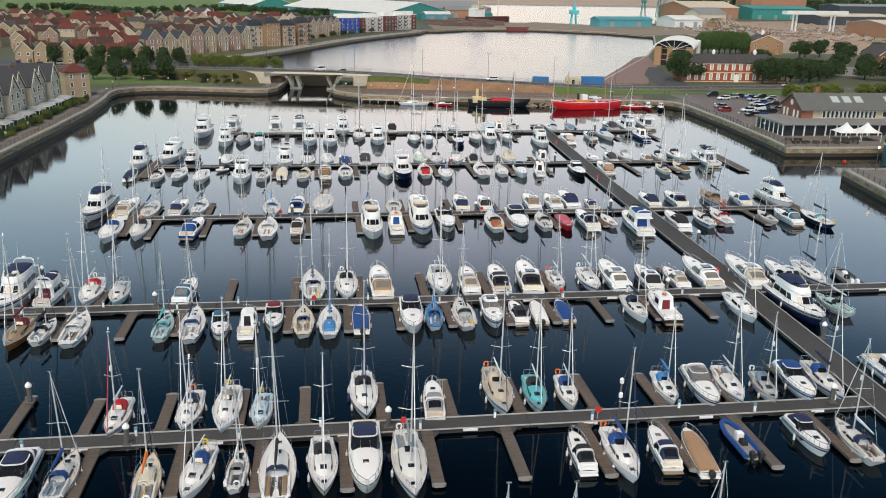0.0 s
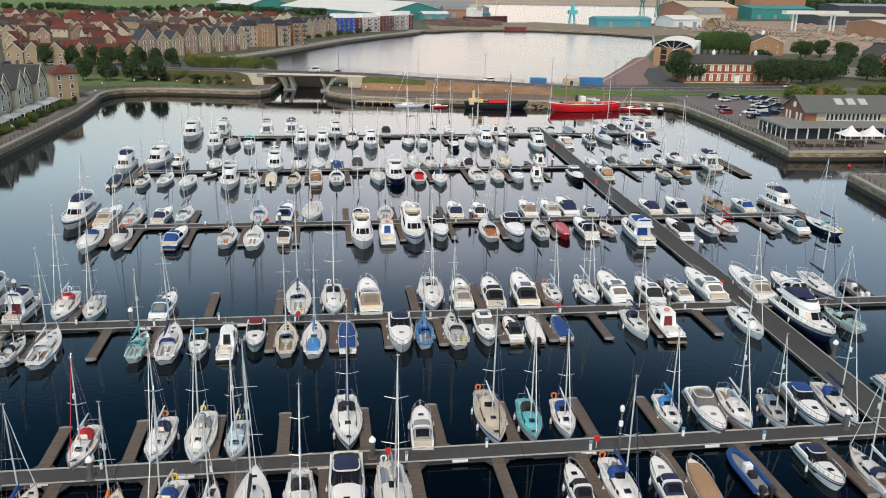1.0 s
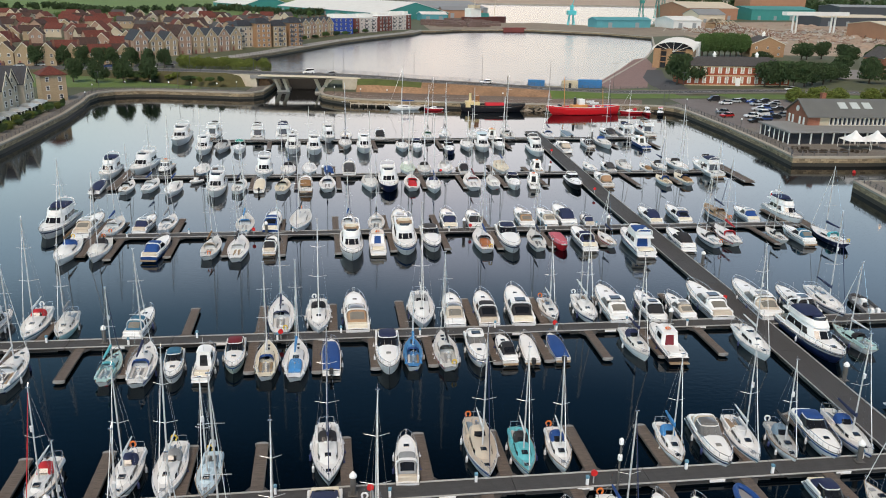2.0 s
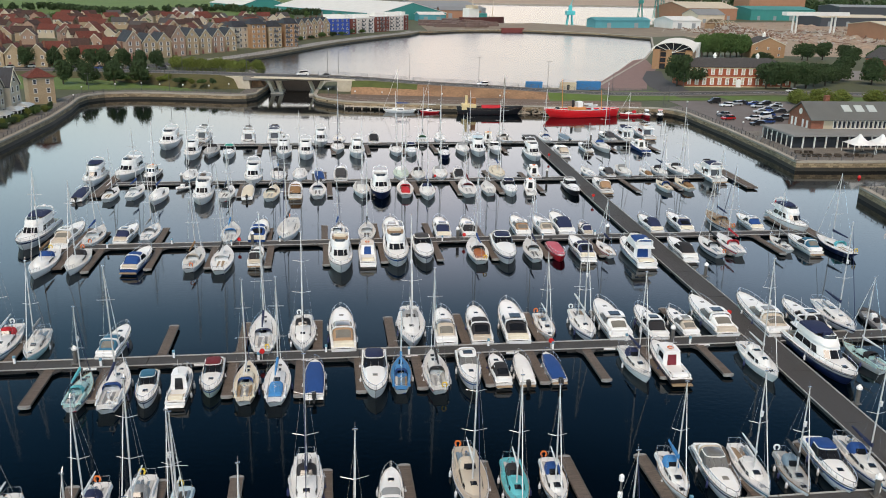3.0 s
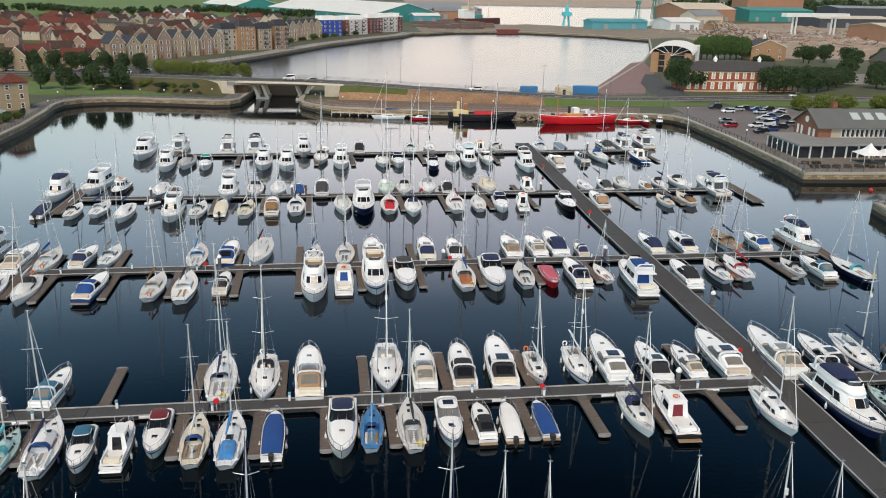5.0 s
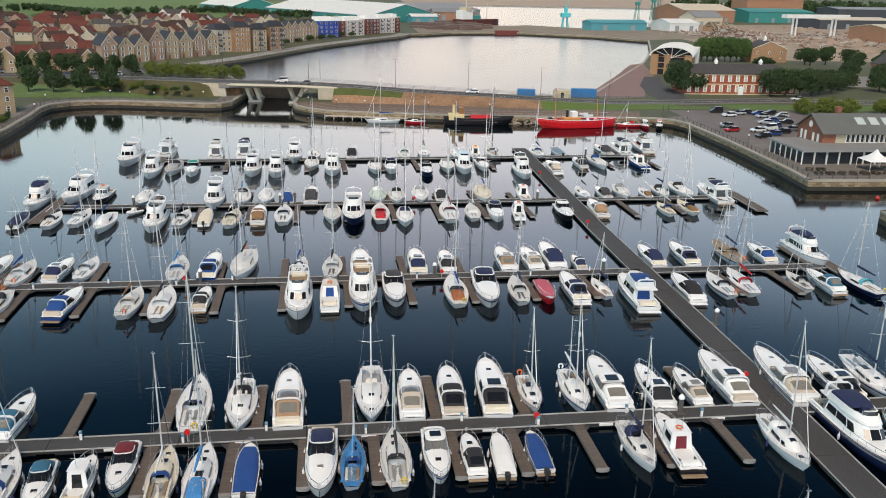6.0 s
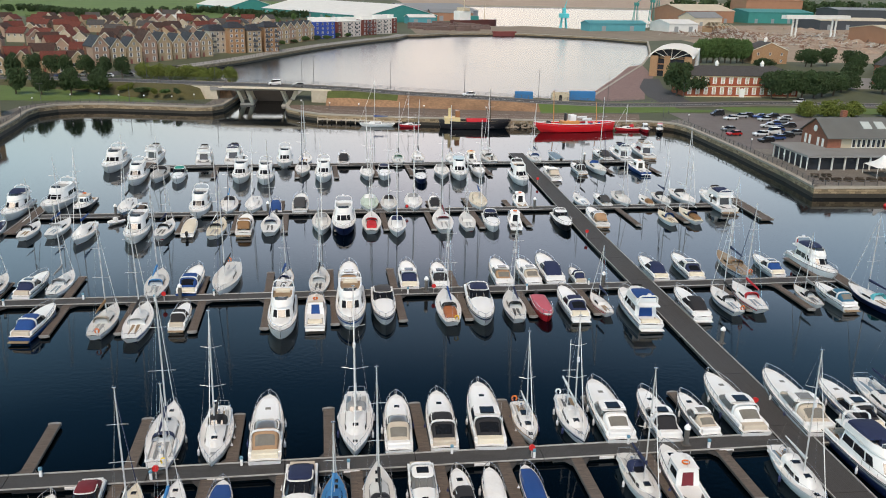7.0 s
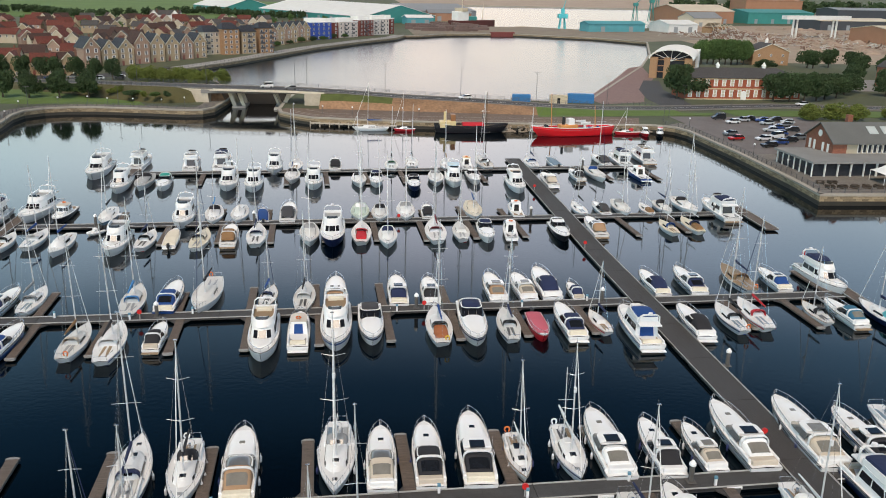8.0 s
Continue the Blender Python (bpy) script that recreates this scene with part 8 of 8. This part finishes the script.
def lamp_post(x, y, z, high):
    top = holder("street_lamp", pose(x, y, z), "slim grey street lamp beside the road", "street lamp", "street lamps")
    make("pole", Shape().tube((0, 0, 0), (0, 0, high), 0.09, 0.05, 7), RAILING, top)
    make("arm", Shape().tube((-0.6, 0, high + 0.1), (0.6, 0, high + 0.1), 0.04, n=5).tube((0, 0, high), (0, 0, high + 0.12), 0.05, n=5), RAILING, top)
    make("lantern", Shape().box(0.5, 0.95, -0.1, 0.1, high + 0.08, high + 0.2, 0.04).box(-0.95, -0.5, -0.1, 0.1, high + 0.08, high + 0.2, 0.04), RAILING, top)


for lx, ly, lz in ((-6, 333.9, 6.8), (-2, 333.2, 6.6), (24, 330.5, 5.4), (49, 326, 4.8), (74, 322.8, 3.9), (98, 321.8, 3.0), (-36, 340.2, 6.2), (-62, 354, 5.3)):
    lamp_post(lx, ly, lz, 9.5)
for lx, ly in ((107, 292), (112, 301), (140, 318), (130, 335), (-86, 316), (-60, 319.5), (160, 336)):
    lamp_post(lx, ly, QUAY, 6.0)


def globe_lamp(x, y, z=QUAY):
    top = holder("promenade_lamp", pose(x, y, z), "short dark promenade lamp with a white globe", "street lamp", "promenade lamps")
    make("post", Shape().tube((0, 0, 0), (0, 0, 2.3), 0.07, 0.05, 6), RAILING, top)
    make("globe", Shape().ball((0, 0, 2.5), 0.26), CAP, top, "white globe", True)


for lx, ly in ((-83, 290), (-86.5, 310), (-78, 319), (-70, 322), (-63, 318.5), (-55, 317.5), (-46, 316), (-40, 321), (-5, 309), (4, 304), (13, 302), (33, 299), (52, 296), (112, 284), (113, 262), (112.5, 243), (111.5, 224)):
    globe_lamp(lx, ly)
for bx, by, bl in ((70.5, 330.5, 6.2), (92, 333.0, 9.0)):
    top = holder("site_container", pose(bx, by, QUAY, 0, 0, -8), "bright blue steel container beside the dock", "container", "containers")
    make("box", Shape().box(-bl / 2, bl / 2, -1.25, 1.25, 0.1, 3.2, 0.06), mat("container_blue", (0.012, 0.15, 0.36), 0.6, spread=0.1), top)
    for k in range(int(bl / 0.6)):
        make("rib", Shape().box(-bl / 2 + 0.3 + k * 0.6, -bl / 2 + 0.5 + k * 0.6, -1.31, -1.255, 0.2, 3.1), mat("container_blue", (0.012, 0.15, 0.36)), top)
top = holder("site_cabin", pose(83.5, 330.5, QUAY, 0, 0, -8), "cream site cabin beside the dock", "cabin")
make("box", Shape().box(-3, 3, -1.3, 1.3, 0.1, 3.0, 0.06), BRICKS["render"], top)
make("door", Shape().box(-0.5, 0.5, -1.36, -1.305, 0.15, 2.2), GLASS, top)
far_ship = holder("cargo_ship", pose(125, 850, 0, 0, 0, -60), "dark red and white cargo ship beyond the lock", "ship")
make("hull", Shape().loft([[(w, y, 7), (w * 0.9, y, -1), (-w * 0.9, y, -1), (-w, y, 7)] for y, w in ((-24, 5), (-10, 7), (12, 7), (22, 4), (27, 0.3))], True, True), mat("ship_red", (0.10, 0.025, 0.02), 0.7, spread=0.2), far_ship)
make("superstructure", Shape().box(-5, 5, -20, -8, 7.01, 15, 0.3), BRICKS["white"], far_ship)
make("bridge_house", Shape().box(-6, 6, -16, -10, 15.01, 18, 0.2), BRICKS["render"], far_ship)
make("green_tank", Shape().box(-4.5, 4.5, -7.5, 2, 7.01, 10.5, 0.3), CLAD["teal"], far_ship)
make("mast", Shape().tube((0, -12, 18), (0, -12, 26), 0.4, 0.2, 6).tube((0, 12, 7), (0, 13, 22), 0.4, 0.2, 6), CLAD["cream"], far_ship)

# lit lamp on the pier head and a red buoy in the inlet
pier_lamp = holder("pier_lamp", pose(114.0, 174.2, QUAY + 0.06), "slim pier lamp with a lit amber lantern", "street lamp")
make("pole", Shape().tube((0, 0, 0), (0, 0, 5.0), 0.09, 0.06, 8), RAILING, pier_lamp)
make("bracket", Shape().path([(0, 0, 4.8), (0, 0, 5.15), (0.25, 0, 5.25)], 0.05, 5), RAILING, pier_lamp)
GLOW = bpy.data.materials.new("amber_lantern")
GLOW.use_nodes = True
GLOW.node_tree.nodes["Principled BSDF"].inputs["Emission Color"].default_value = (1.0, 0.62, 0.28, 1)
GLOW.node_tree.nodes["Principled BSDF"].inputs["Emission Strength"].default_value = 3.0
make("lantern", Shape().tube((0, 0, 5.0), (0, 0, 5.4), 0.16, 0.26, 8), GLOW, pier_lamp, "lit amber lantern")
buoy = holder("mooring_buoy", pose(118.2, 193.5, 0), "round red mooring buoy floating in the inlet", "buoy")
make("float", Shape().loft([[(r * math.cos(k * math.pi / 5), r * math.sin(k * math.pi / 5), z) for k in range(10)] for z, r in ((-0.2, 0.22), (0.05, 0.38), (0.3, 0.38), (0.55, 0.26), (0.65, 0.08))], True, True), mat("lifebuoy_red", (0.62, 0.02, 0.02), 0.5), buoy, smooth=True)
make("ring", Shape().path([(0.1 * math.cos(k), 0, 0.72 + 0.1 * math.sin(k)) for k in range(7)], 0.025, 4), STEEL, buoy)
